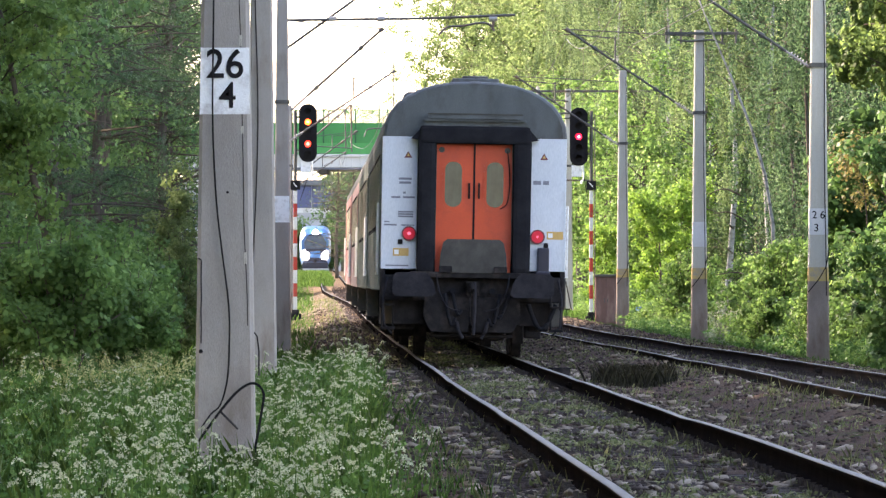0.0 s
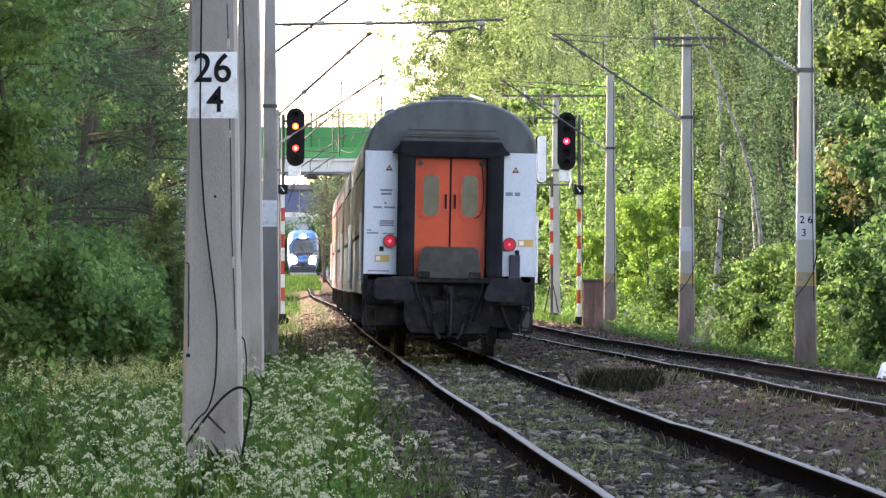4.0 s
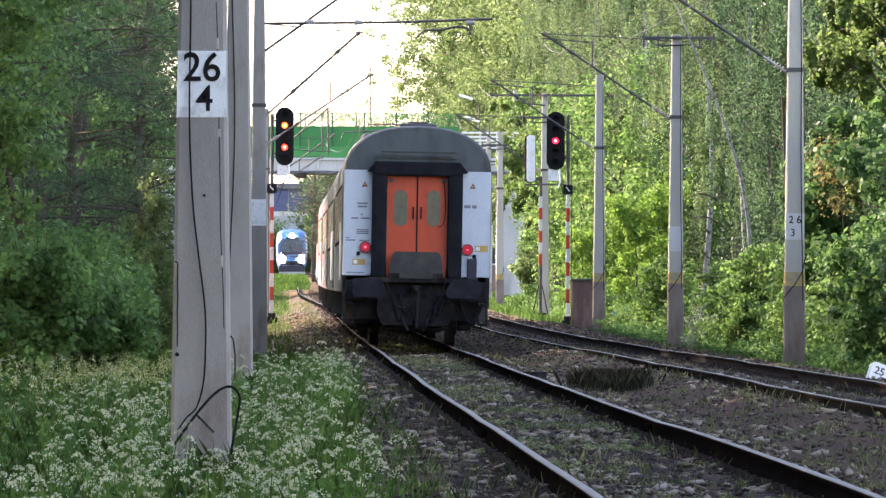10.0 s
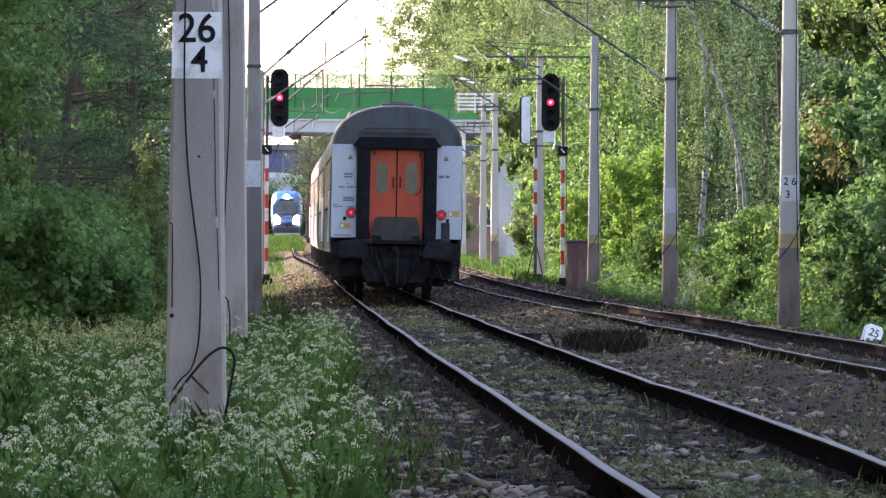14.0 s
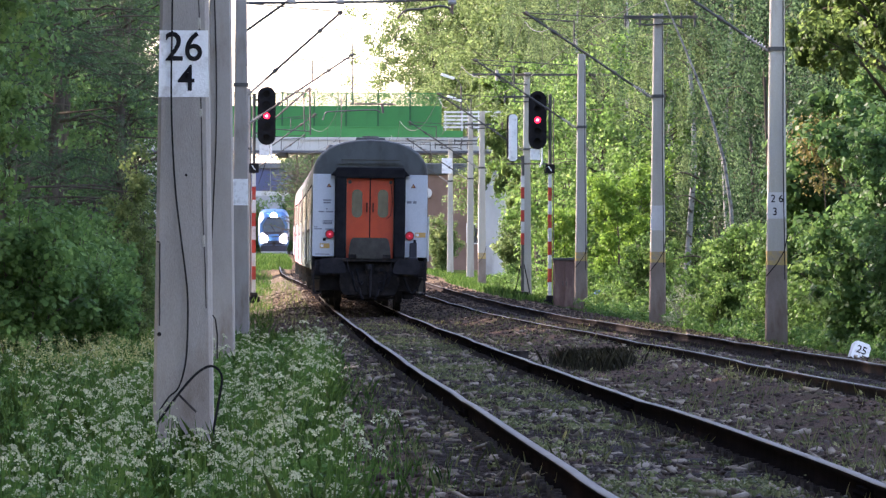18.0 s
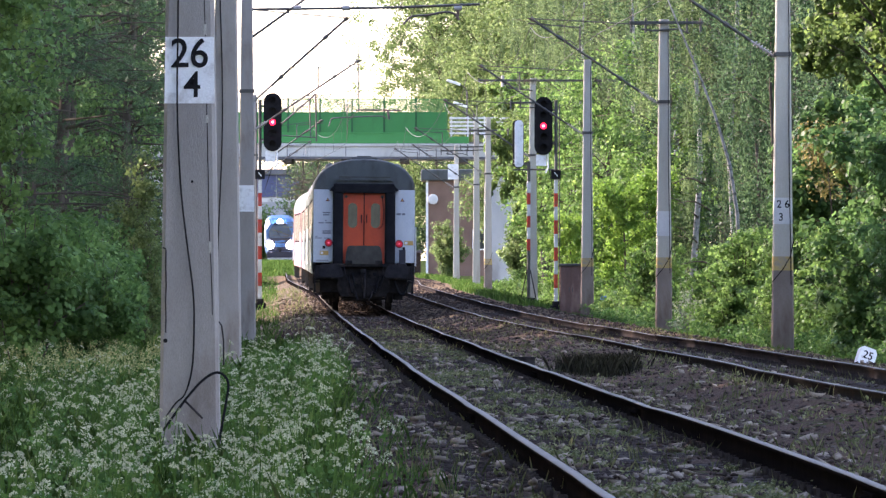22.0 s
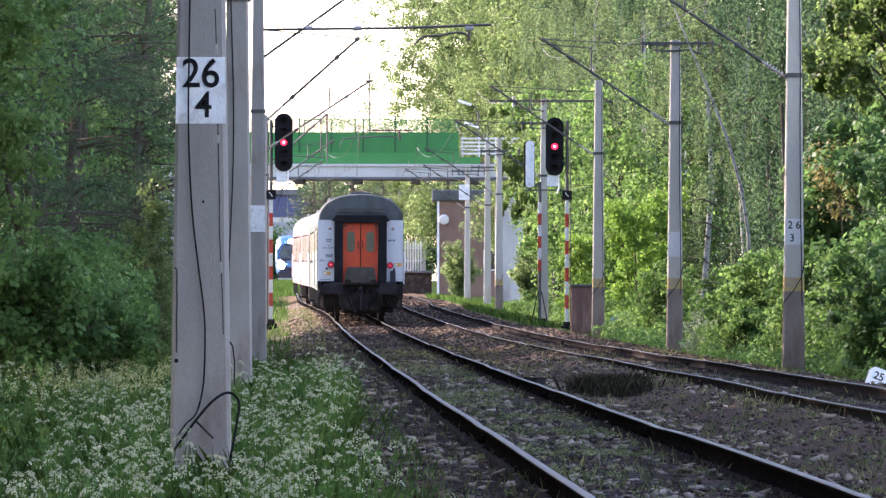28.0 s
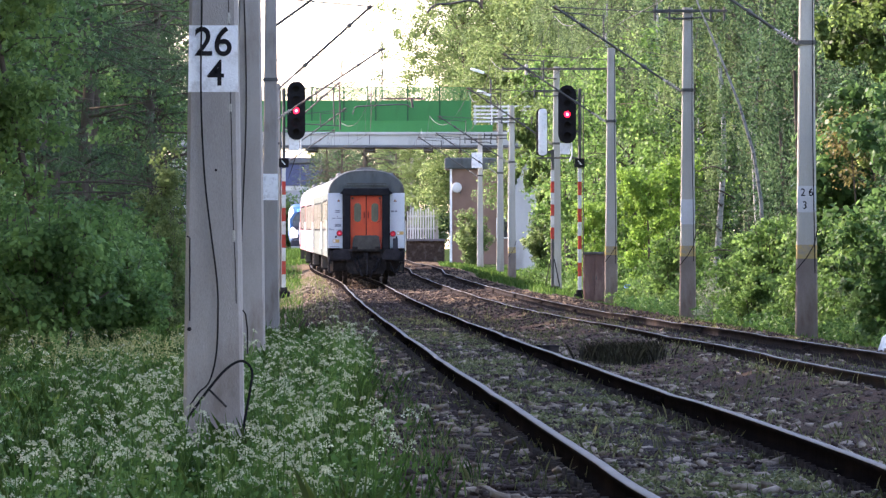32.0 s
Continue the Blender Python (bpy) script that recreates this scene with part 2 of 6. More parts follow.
def ground_material():
    """Earth, ballast dust and grass roots, sorted by how far a place lies from the line."""
    m, t, n, l, p = nodes_of("ground_soil")
    co = n.new("ShaderNodeTexCoord")
    v = co.outputs["Object"]
    sx = n.new("ShaderNodeSeparateXYZ")
    l.new(v, sx.inputs[0])
    u = n.new("ShaderNodeMath")
    u.operation = "MULTIPLY_ADD"          # distance from the first track
    l.new(sx.outputs["Y"], u.inputs[0])
    u.inputs[1].default_value = 0.0196
    l.new(sx.outputs["X"], u.inputs[2])
    w = n.new("ShaderNodeMath")
    w.operation = "ADD"
    l.new(u.outputs[0], w.inputs[0])
    wob = n.new("ShaderNodeMath")
    wob.operation = "MULTIPLY_ADD"
    l.new(noise_of(t, 0.7, 5, 0.7, v), wob.inputs[0])
    wob.inputs[1].default_value, wob.inputs[2].default_value = 2.4, -1.2
    l.new(wob.outputs[0], w.inputs[1])
    bed = n.new("ShaderNodeMath")
    bed.operation = "SUBTRACT"            # distance from the middle of both tracks
    l.new(w.outputs[0], bed.inputs[0])
    bed.inputs[1].default_value = 4.4
    ab = n.new("ShaderNodeMath")
    ab.operation = "ABSOLUTE"
    l.new(bed.outputs[0], ab.inputs[0])
    mr = n.new("ShaderNodeMapRange")
    mr.inputs["From Min"].default_value, mr.inputs["From Max"].default_value = 4.1, 5.0
    l.new(ab.outputs[0], mr.inputs["Value"])
    stone = ramp(t, noise_of(t, 22.0, 6, 0.75, v), ((0.3, (0.038, 0.026, 0.020)), (0.5, (0.115, 0.083, 0.066)), (0.7, (0.20, 0.155, 0.125)), (0.88, (0.32, 0.27, 0.23))))
    rust = ramp(t, noise_of(t, 1.3, 4, 0.6, v), ((0.45, (0.85, 0.82, 0.8)), (0.7, (0.95, 0.74, 0.6))))
    stone = mixed(t, 0.6, stone, rust, "MULTIPLY")
    far = n.new("ShaderNodeMapRange")        # tan earth farther along the line, dappled sunlight put into its patches
    far.inputs["From Min"].default_value, far.inputs["From Max"].default_value = 165.0, 215.0
    l.new(sx.outputs["Y"], far.inputs["Value"])
    sunlit_sand = ramp(t, noise_of(t, 14.0, 6, 0.75, v), ((0.3, (0.10, 0.073, 0.05)), (0.55, (0.205, 0.148, 0.098)), (0.8, (0.32, 0.245, 0.175))))
    patch = n.new("ShaderNodeMath")
    patch.operation = "MULTIPLY"
    l.new(far.outputs[0], patch.inputs[0])
    l.new(ramp(t, noise_of(t, 0.5, 4, 0.6, v), ((0.38, (0.25, 0.25, 0.25)), (0.56, (1, 1, 1)))), patch.inputs[1])
    stone = mixed(t, patch.outputs[0], stone, sunlit_sand)
    moss = ramp(t, noise_of(t, 2.2, 5, 0.7, v), ((0.55, (0, 0, 0)), (0.66, (1, 1, 1))))
    stone = mixed(t, moss, stone, (0.055, 0.075, 0.025))
    turf = ramp(t, noise_of(t, 9.0, 6, 0.7, v), ((0.3, (0.02, 0.03, 0.011)), (0.55, (0.045, 0.066, 0.024)), (0.8, (0.09, 0.10, 0.045))))
    l.new(mixed(t, mr.outputs[0], stone, turf), p.inputs["Base Color"])
    p.inputs["Roughness"].default_value = 1.0
    p.inputs["Specular IOR Level"].default_value = 0.0
    b = n.new("ShaderNodeBump")
    b.inputs["Strength"].default_value, b.inputs["Distance"].default_value = 0.9, 0.05
    l.new(noise_of(t, 16.0, 6, 0.7, v), b.inputs["Height"])
    l.new(b.outputs[0], p.inputs["Normal"])
    return m


SOIL = ground_material()
STONE = surface("ballast_stone", (0.030, 0.022, 0.018), (0.092, 0.069, 0.057), 2.5, 0.95, bump=0.5, stain=(0.19, 0.16, 0.135), stain_scale=6.0)
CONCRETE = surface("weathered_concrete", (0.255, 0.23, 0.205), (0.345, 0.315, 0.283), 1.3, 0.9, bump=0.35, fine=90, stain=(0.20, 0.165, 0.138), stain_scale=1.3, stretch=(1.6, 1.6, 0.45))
CONCRETE_PALE = surface("pale_concrete", (0.50, 0.49, 0.47), (0.62, 0.61, 0.58), 1.0, 0.9, bump=0.2, stain=(0.36, 0.34, 0.32), stain_scale=0.6, stretch=(1, 1, 0.4))
# Near-black rail sides with faint rust-brown stains.
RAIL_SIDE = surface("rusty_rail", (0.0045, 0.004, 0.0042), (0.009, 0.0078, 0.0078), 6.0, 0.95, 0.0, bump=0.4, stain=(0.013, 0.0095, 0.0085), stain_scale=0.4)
RAIL_RUST = surface("dull_rusty_rail", (0.020, 0.0172, 0.0165), (0.036, 0.031, 0.029), 6.0, 0.95, 0.0, bump=0.4, stain=(0.046, 0.034, 0.028), stain_scale=0.5)
RAIL_TOP = surface("worn_rail_head", (0.055, 0.048, 0.038), (0.088, 0.078, 0.062), 12.0, 0.66, 0.9, bump=0.03, stain=(0.10, 0.085, 0.07), stain_scale=0.8)
SLEEPER = surface("old_sleeper", (0.028, 0.021, 0.017), (0.06, 0.048, 0.041), 5.0, 0.95, bump=0.5, stain=(0.10, 0.088, 0.078), stain_scale=3.0)
IRON = surface("grimy_iron", (0.012, 0.011, 0.0115), (0.034, 0.031, 0.031), 4.0, 0.82, 0.1, bump=0.3, stain=(0.06, 0.051, 0.047), stain_scale=2.4)
BUFFER = surface("grimy_buffer_steel", (0.020, 0.0195, 0.023), (0.044, 0.042, 0.046), 5.0, 0.82, 0.3, bump=0.2)
GALV = surface("galvanised_steel", (0.055, 0.055, 0.05), (0.10, 0.097, 0.088), 5.0, 0.6, 0.5, bump=0.15, stain=(0.16, 0.11, 0.08), stain_scale=2.0)
WIRE = surface("dark_wire", (0.05, 0.045, 0.04), (0.09, 0.08, 0.07), 3.0, 0.6, 0.5, bump=0.0)
CERAMIC = surface("insulator_glaze", (0.25, 0.22, 0.20), (0.4, 0.38, 0.35), 9.0, 0.25, bump=0.0)
WHITE = surface("worn_white_paint", (0.72, 0.72, 0.70), (0.82, 0.82, 0.80), 3.0, 0.75, bump=0.25, stain=(0.55, 0.53, 0.50), stain_scale=9.0)
STRIPE_RED = surface("faded_stripe_red", (0.40, 0.05, 0.035), (0.50, 0.085, 0.06), 4.0, 0.8, bump=0.15, stain=(0.34, 0.12, 0.09), stain_scale=5.0)
STRIPE_WHITE = surface("dirty_stripe_white", (0.55, 0.54, 0.50), (0.66, 0.65, 0.61), 4.0, 0.85, bump=0.15, stain=(0.42, 0.37, 0.31), stain_scale=6.0)
BLACK = surface("black_paint", (0.012, 0.0115, 0.012), (0.024, 0.0225, 0.023), 4.0, 0.85, bump=0.1)
# Paler copy of the mast concrete, with sunlight put into the colour.
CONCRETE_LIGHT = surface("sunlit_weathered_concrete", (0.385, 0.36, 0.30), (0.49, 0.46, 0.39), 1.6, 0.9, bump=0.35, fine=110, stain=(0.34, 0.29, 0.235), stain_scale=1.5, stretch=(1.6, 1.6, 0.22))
CONCRETE_FOOT = surface("rust_stained_concrete", (0.19, 0.15, 0.125), (0.28, 0.23, 0.195), 2.2, 0.9, bump=0.35, fine=110, stain=(0.15, 0.105, 0.08), stain_scale=1.6, stretch=(1, 1, 0.35))
YELLOW = surface("faded_ochre_paint", (0.42, 0.30, 0.11), (0.50, 0.37, 0.16), 4.0, 0.85, bump=0.3, stain=(0.3, 0.26, 0.2), stain_scale=4.0)
COACH_WHITE = surface("coach_pale_grey_paint", (0.47, 0.51, 0.545), (0.54, 0.58, 0.615), 1.3, 0.42, bump=0.03, stain=(0.40, 0.42, 0.43), stain_scale=1.2, stretch=(1, 1, 0.3))
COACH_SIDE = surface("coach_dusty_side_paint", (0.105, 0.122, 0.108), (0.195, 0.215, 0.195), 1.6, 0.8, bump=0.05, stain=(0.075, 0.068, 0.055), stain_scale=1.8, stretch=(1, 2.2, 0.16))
COACH_RED = surface("coach_faded_red_paint", (0.27, 0.085, 0.11), (0.35, 0.14, 0.165), 1.2, 0.55, bump=0.05, stain=(0.45, 0.2, 0.19), stain_scale=1.2)
# Greyer copy of the red paint; shade on this coach is mixed in.
COACH_PINK = surface("coach_shade_greyed_red_paint", (0.25, 0.155, 0.165), (0.34, 0.225, 0.235), 1.2, 0.55, bump=0.05, stain=(0.30, 0.22, 0.21), stain_scale=1.2)
ROOF = surface("coach_dark_grey_roof", (0.047, 0.056, 0.056), (0.088, 0.101, 0.099), 2.4, 0.66, bump=0.15, stain=(0.038, 0.036, 0.034), stain_scale=1.6, stretch=(1, 1, 0.5))
RUBBER = surface("black_rubber", (0.012, 0.012, 0.014), (0.024, 0.024, 0.027), 3.0, 0.85, bump=0.1)
ORANGE = surface("orange_door_paint", (0.52, 0.048, 0.006), (0.60, 0.066, 0.010), 2.0, 0.45, bump=0.04, stain=(0.42, 0.042, 0.010), stain_scale=1.5)
GANGWAY = surface("scuffed_grey_steel", (0.05, 0.048, 0.043), (0.09, 0.086, 0.077), 3.0, 0.8, 0.1, bump=0.15, stain=(0.05, 0.047, 0.042), stain_scale=2.5)
PANE = glassy("door_glass", (0.035, 0.046, 0.035), 0.15)
DARK_PANE = surface("dusty_dark_window_glass", (0.012, 0.013, 0.014), (0.03, 0.032, 0.033), 2.0, 0.3, bump=0.0)
STICKER = surface("ochre_sticker", (0.50, 0.30, 0.08), (0.58, 0.36, 0.12), 6.0, 0.6, bump=0.0)
PRINT = surface("dark_lettering", (0.13, 0.14, 0.17), (0.2, 0.21, 0.24), 9.0, 0.7, bump=0.0)
NAVY = surface("navy_paint", (0.005, 0.0055, 0.016), (0.009, 0.010, 0.024), 4.0, 0.5, bump=0.05)
TAIL = glow("tail_lamp_red", (0.45, 0.003, 0.02), 0.07)
TAIL_CORE = glow("tail_lamp_core", (1.0, 0.16, 0.25), 0.22)
TAIL_RIM = surface("tail_lamp_rim", (0.10, 0.008, 0.012), (0.15, 0.012, 0.018), 5.0, 0.4, bump=0.0)
SIG_RED = glow("signal_red", (1.0, 0.015, 0.045), 1.1)
SIG_AMBER = glow("signal_amber", (1.0, 0.12, 0.02), 1.1)
SIG_ORANGE = glow("signal_orange_red", (1.0, 0.04, 0.02), 1.1)
SIG_CORE_AMBER = glow("signal_amber_filament", (1.0, 0.62, 0.16), 2.2)
SIG_CORE = glow("signal_filament", (1.0, 0.30, 0.26), 2.2)
LENS_OFF = surface("unlit_lens", (0.010, 0.009, 0.009), (0.016, 0.015, 0.015), 9.0, 0.85, bump=0.0)
GREEN = surface("green_screen_paint", (0.012, 0.16, 0.030), (0.018, 0.205, 0.044), 0.8, 0.6, bump=0.05, stain=(0.014, 0.13, 0.028), stain_scale=0.5, stretch=(1, 1, 0.4))
GREEN_DARK = surface("dark_green_post_paint", (0.008, 0.075, 0.022), (0.012, 0.10, 0.03), 2.0, 0.7, bump=0.05)
GREEN_PALE = surface("green_parapet_paint", (0.025, 0.22, 0.048), (0.035, 0.265, 0.062), 0.8, 0.6, bump=0.05)
BRIDGE_BEAM = surface("bridge_beam_concrete", (0.44, 0.43, 0.40), (0.55, 0.54, 0.50), 0.7, 0.9, bump=0.1, stain=(0.27, 0.26, 0.245), stain_scale=0.6, stretch=(1, 1, 0.3))
# Dark concrete, with the shade below the bridge put into its colour.
DUSK = surface("shade_toned_concrete", (0.10, 0.10, 0.11), (0.17, 0.17, 0.175), 0.6, 0.95, bump=0.1)
BLUEWALL = surface("blue_grey_cladding", (0.05, 0.06, 0.13), (0.085, 0.10, 0.19), 0.4, 0.7, bump=0.05)
GREYWALL = surface("grey_render", (0.30, 0.30, 0.31), (0.42, 0.42, 0.42), 0.5, 0.9, bump=0.05)
BROWNWALL = surface("brown_plaster", (0.17, 0.105, 0.08), (0.24, 0.155, 0.12), 0.6, 0.9, bump=0.05)
CABINET = surface("brown_cabinet_paint", (0.12, 0.075, 0.065), (0.19, 0.12, 0.10), 3.0, 0.8, bump=0.1, stain=(0.24, 0.17, 0.14), stain_scale=3.0, stretch=(1, 1, 0.3))
EMU_BLUE = surface("train_blue_paint", (0.022, 0.09, 0.22), (0.036, 0.125, 0.28), 1.5, 0.35, bump=0.0)
EMU_WHITE = surface("train_white_paint", (0.5, 0.5, 0.52), (0.6, 0.6, 0.62), 1.5, 0.35, bump=0.0)
EMU_LIGHT = glow("train_headlight", (1.0, 0.98, 0.95), 25.0)
EMU_SCREEN = glassy("train_windscreen", (0.05, 0.065, 0.085), 0.2, 0.3)
BLUE_PLASTIC = surface("faded_blue_plastic", (0.05, 0.17, 0.33), (0.08, 0.22, 0.40), 3.0, 0.5, bump=0.05)
PALE_STONE = surface("pale_stone", (0.18, 0.14, 0.10), (0.36, 0.295, 0.225), 4.0, 0.95, bump=0.4)
BARK = surface("grey_bark", (0.055, 0.045, 0.036), (0.12, 0.10, 0.08), 5.0, 0.95, bump=0.6, stretch=(1, 1, 0.3))
BIRCH = surface("birch_bark", (0.22, 0.215, 0.20), (0.36, 0.35, 0.325), 3.0, 0.9, bump=0.3, stain=(0.06, 0.055, 0.05), stain_scale=4.0, stretch=(1, 1, 2.0))
LEAF_DARK = leafy("dark_leaves", ((0.1, (0.0347, 0.0672, 0.0242)), (0.5, (0.0806, 0.148, 0.0473)), (0.9, (0.162, 0.264, 0.0792))), 0.28)
# Very dark leaves: the shade in the wood's hollows is put into them.
LEAF_BACK = leafy("shade_toned_wood_leaves", ((0.1, (0.0153, 0.0281, 0.0143)), (0.5, (0.0331, 0.0587, 0.0262)), (0.9, (0.0701, 0.109, 0.0452))), 0.12)
# Darker copy of the birch leaves; the wood's shade is in the colour.
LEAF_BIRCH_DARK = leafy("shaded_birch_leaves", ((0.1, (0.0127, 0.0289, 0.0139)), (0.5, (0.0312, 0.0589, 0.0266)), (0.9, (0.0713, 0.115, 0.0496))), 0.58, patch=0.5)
LEAF_HOP = leafy("olive_hop_leaves", ((0.1, (0.0562, 0.0784, 0.0266)), (0.5, (0.108, 0.146, 0.0475)), (0.9, (0.197, 0.24, 0.0855))), 0.35)
HERB = leafy("herb_leaves", ((0.1, (0.0282, 0.0692, 0.0167)), (0.5, (0.0605, 0.13, 0.0319)), (0.9, (0.121, 0.204, 0.057))), 0.3, patch=1.4)
TUFT = leafy("withered_tuft", ((0.1, (0.016, 0.015, 0.010)), (0.5, (0.032, 0.03, 0.019)), (0.9, (0.07, 0.07, 0.04))), 0.15)
LEAF_MAPLE = leafy("maple_leaves", ((0.1, (0.026, 0.056, 0.018)), (0.5, (0.06, 0.12, 0.036)), (0.9, (0.125, 0.22, 0.062))), 0.33)
# Lighter copy of the maple leaves, sunlight added to the colour.
LEAF_MAPLE_LIT = leafy("lit_maple_leaves", ((0.1, (0.0359, 0.0663, 0.0176)), (0.5, (0.0819, 0.14, 0.036)), (0.9, (0.156, 0.226, 0.064))), 0.42)
LEAF_OLIVE = leafy("olive_oak_leaves", ((0.1, (0.046, 0.078, 0.02)), (0.5, (0.098, 0.15, 0.04)), (0.9, (0.19, 0.255, 0.075))), 0.45)
LEAF_SHRUB = leafy("shaded_shrub_leaves", ((0.1, (0.036, 0.0744, 0.0207)), (0.5, (0.0816, 0.154, 0.0414)), (0.9, (0.168, 0.264, 0.0747))), 0.34)
LEAF_SUNNY = leafy("sunlit_lime_leaves", ((0.1, (0.05, 0.10, 0.016)), (0.5, (0.10, 0.18, 0.028)), (0.9, (0.19, 0.28, 0.05))), 0.45)
LEAF_PINE = leafy("blue_green_needles", ((0.1, (0.0288, 0.0513, 0.0242)), (0.5, (0.0576, 0.104, 0.0471)), (0.9, (0.108, 0.175, 0.069))), 0.1)
LEAF_FRESH = leafy("fresh_leaves", ((0.1, (0.0403, 0.0784, 0.0196)), (0.5, (0.0896, 0.162, 0.0393)), (0.9, (0.179, 0.263, 0.0714))), 0.42)
LEAF_BIRCH = leafy("birch_leaves", ((0.1, (0.022, 0.038, 0.016)), (0.5, (0.054, 0.082, 0.034)), (0.9, (0.11, 0.15, 0.06))), 0.58, patch=0.5)
# The paleness of distant sunlit crowns is put into this leaf colour.
LEAF_PALE = leafy("sun_paled_leaves", ((0.1, (0.051, 0.0792, 0.0252)), (0.5, (0.0978, 0.141, 0.0495)), (0.9, (0.178, 0.22, 0.0855))), 0.5)
LEAF_RUST = leafy("rusty_leaves", ((0.1, (0.0595, 0.0633, 0.022)), (0.5, (0.111, 0.0978, 0.033)), (0.9, (0.17, 0.144, 0.055))), 0.35)
GRASS = leafy("grass_blades", ((0.1, (0.0255, 0.0581, 0.0116)), (0.5, (0.0524, 0.11, 0.0216)), (0.9, (0.113, 0.175, 0.0424))), 0.24, patch=1.2)
GRASS_DRY = leafy("dull_weeds", ((0.1, (0.0576, 0.069, 0.0266)), (0.5, (0.118, 0.131, 0.0513)), (0.9, (0.24, 0.23, 0.104))), 0.3, patch=1.2)
YELLOW_WEED = leafy("yellow_green_blossom", ((0.1, (0.13, 0.145, 0.05)), (0.5, (0.22, 0.235, 0.09)), (0.9, (0.34, 0.35, 0.16))), 0.3)
PETAL = leafy("white_petals", ((0.1, (0.248, 0.267, 0.164)), (0.5, (0.349, 0.369, 0.236)), (0.9, (0.478, 0.486, 0.334))), 0.2)


# ---- ground ----
def build_ground():
    ys = np.concatenate([np.array([-60.0, 0, 20]), np.arange(36, 130, 0.5), np.arange(130, 300, 1.5), np.arange(300, 360, 3), np.arange(360, 660, 8), np.array([700, 800, 1000, 1500, 2500, 4500.0])])
    us = np.concatenate([np.array([-2500.0, -600, -150, -60, -30, -20]), np.arange(-14, 1.5, 0.25), np.arange(1.5, 3.6, 0.11), np.arange(3.6, 16, 0.25), np.array([18, 22, 30, 60, 150, 600, 2500.0])])
    U, Y = np.meshgrid(us, ys)
    X = U + line_x(np.minimum(Y, 900))
    Z = ground_z(X, np.minimum(Y, 900))
    v = np.stack([X, Y, Z], -1).reshape(-1, 3)
    n, k = len(ys), len(us)
    a = (np.arange(n - 1)[:, None] * k + np.arange(k - 1)[None, :]).ravel()
    f = np.stack([a, a + 1, a + k + 1, a + k], -1)
    g = soup("ground", v, f, SOIL, smooth=True)
    tagged(g, "trackside earth with brown ballast dust, moss and rough grass", "ground", kind="structure")


build_ground()


# ---- track ----
RAIL_PROFILE = [(-0.0625, 0.0), (0.0625, 0.0), (0.0625, 0.012), (0.012, 0.028), (0.009, 0.105), (0.034, 0.122), (0.036, 0.145), (-0.036, 0.145), (-0.034, 0.122), (-0.009, 0.105), (-0.012, 0.028), (-0.0625, 0.012)]


def sweep(path, profile):
    """Corners and faces of a profile swept along the line; path rows: x, y, z of the profile's foot."""
    P = np.asarray(path, float)
    t = np.gradient(P, axis=0)
    side = np.stack([t[:, 1], -t[:, 0], 0 * t[:, 0]], -1)
    side /= np.linalg.norm(side, axis=1)[:, None]
    q = np.array(profile)
    v = P[:, None, :] + side[:, None, :] * q[None, :, :1]
    v[:, :, 2] += q[None, :, 1]
    n, k = v.shape[:2]
    i = np.arange(n - 1)[:, None] * k
    j = np.arange(k)[None, :]
    f = np.stack([i + j, i + (j + 1) % k, i + k + (j + 1) % k, i + k + j], -1).reshape(-1, 4)
    return v.reshape(-1, 3), f


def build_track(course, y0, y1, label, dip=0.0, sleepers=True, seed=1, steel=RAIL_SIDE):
    root = empty("railway_track", pose(0, 0, 0))
    tagged(root, label, "railway track", "tracks of the line")
    ys = np.concatenate([np.arange(y0, 360, 2.0), np.arange(max(y0, 360), y1 + 1, 10.0)])
    r = rng(seed)
    for side in (-1, 1):
        wob = 0.006 * np.sin(ys * 0.19 + side) + 0.012 * np.exp(-((ys % 25.0 - 12.0) / 2.0) ** 2)
        xs = course(ys) + side * 0.753
        zs = rail_z(ys) - 0.145 - wob + dip * smooth01((ys - 338) / 9) * smooth01((430 - ys) / 60)
        v, f = sweep(np.stack([xs, ys, zs], -1), RAIL_PROFILE)
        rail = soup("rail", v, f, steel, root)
        v, f = sweep(np.stack([xs, ys, zs + 0.1455], -1), [(-0.036, -0.002), (0.030, 0.0), (0.026, 0.003), (-0.030, 0.003)])
        soup("running_surface", v, f, RAIL_TOP, rail, "bright worn strip on top of the rail")
        for yj in np.arange(y0 + 17.0 + side * 1.5, min(y1, 260), 25.0):
            bm = boxes((-0.05, -0.012, -0.33, 0.33, 0.03, 0.1), (0.012, 0.05, -0.33, 0.33, 0.03, 0.1), bevel=0.006)
            for k in (-0.24, -0.09, 0.09, 0.24):
                disc(bm, (-0.055, k, 0.065), 0.016, 0.03, 6, "x")
                disc(bm, (0.055, k, 0.065), 0.016, 0.03, 6, "x")
            ob = part("fishplate", bm, steel, rail)
            ob.matrix_basis = pose(float(course(yj)) + side * 0.753, yj, float(rail_z(yj)) - 0.15, 0, 0, 1.1)
    if not sleepers:
        return root
    bm = boxes((-1.3, 1.3, -0.12, 0.12, -0.14, 0.0), bevel=0.015)
    for side in (-1, 1):
        box(bm, side * 0.753 - 0.16, side * 0.753 + 0.16, -0.075, 0.075, 0.0, 0.018)
        for k in (-1, 1):
            for q in (-0.045, 0.045):
                disc(bm, (side * 0.753 + k * 0.115, q, 0.036), 0.018, 0.036, 6, "z")
            box(bm, side * 0.753 + k * 0.085 - 0.03, side * 0.753 + k * 0.085 + 0.03, -0.05, 0.05, 0.016, 0.045)
    me = bpy.data.meshes.new("sleeper")
    bm.to_mesh(me)
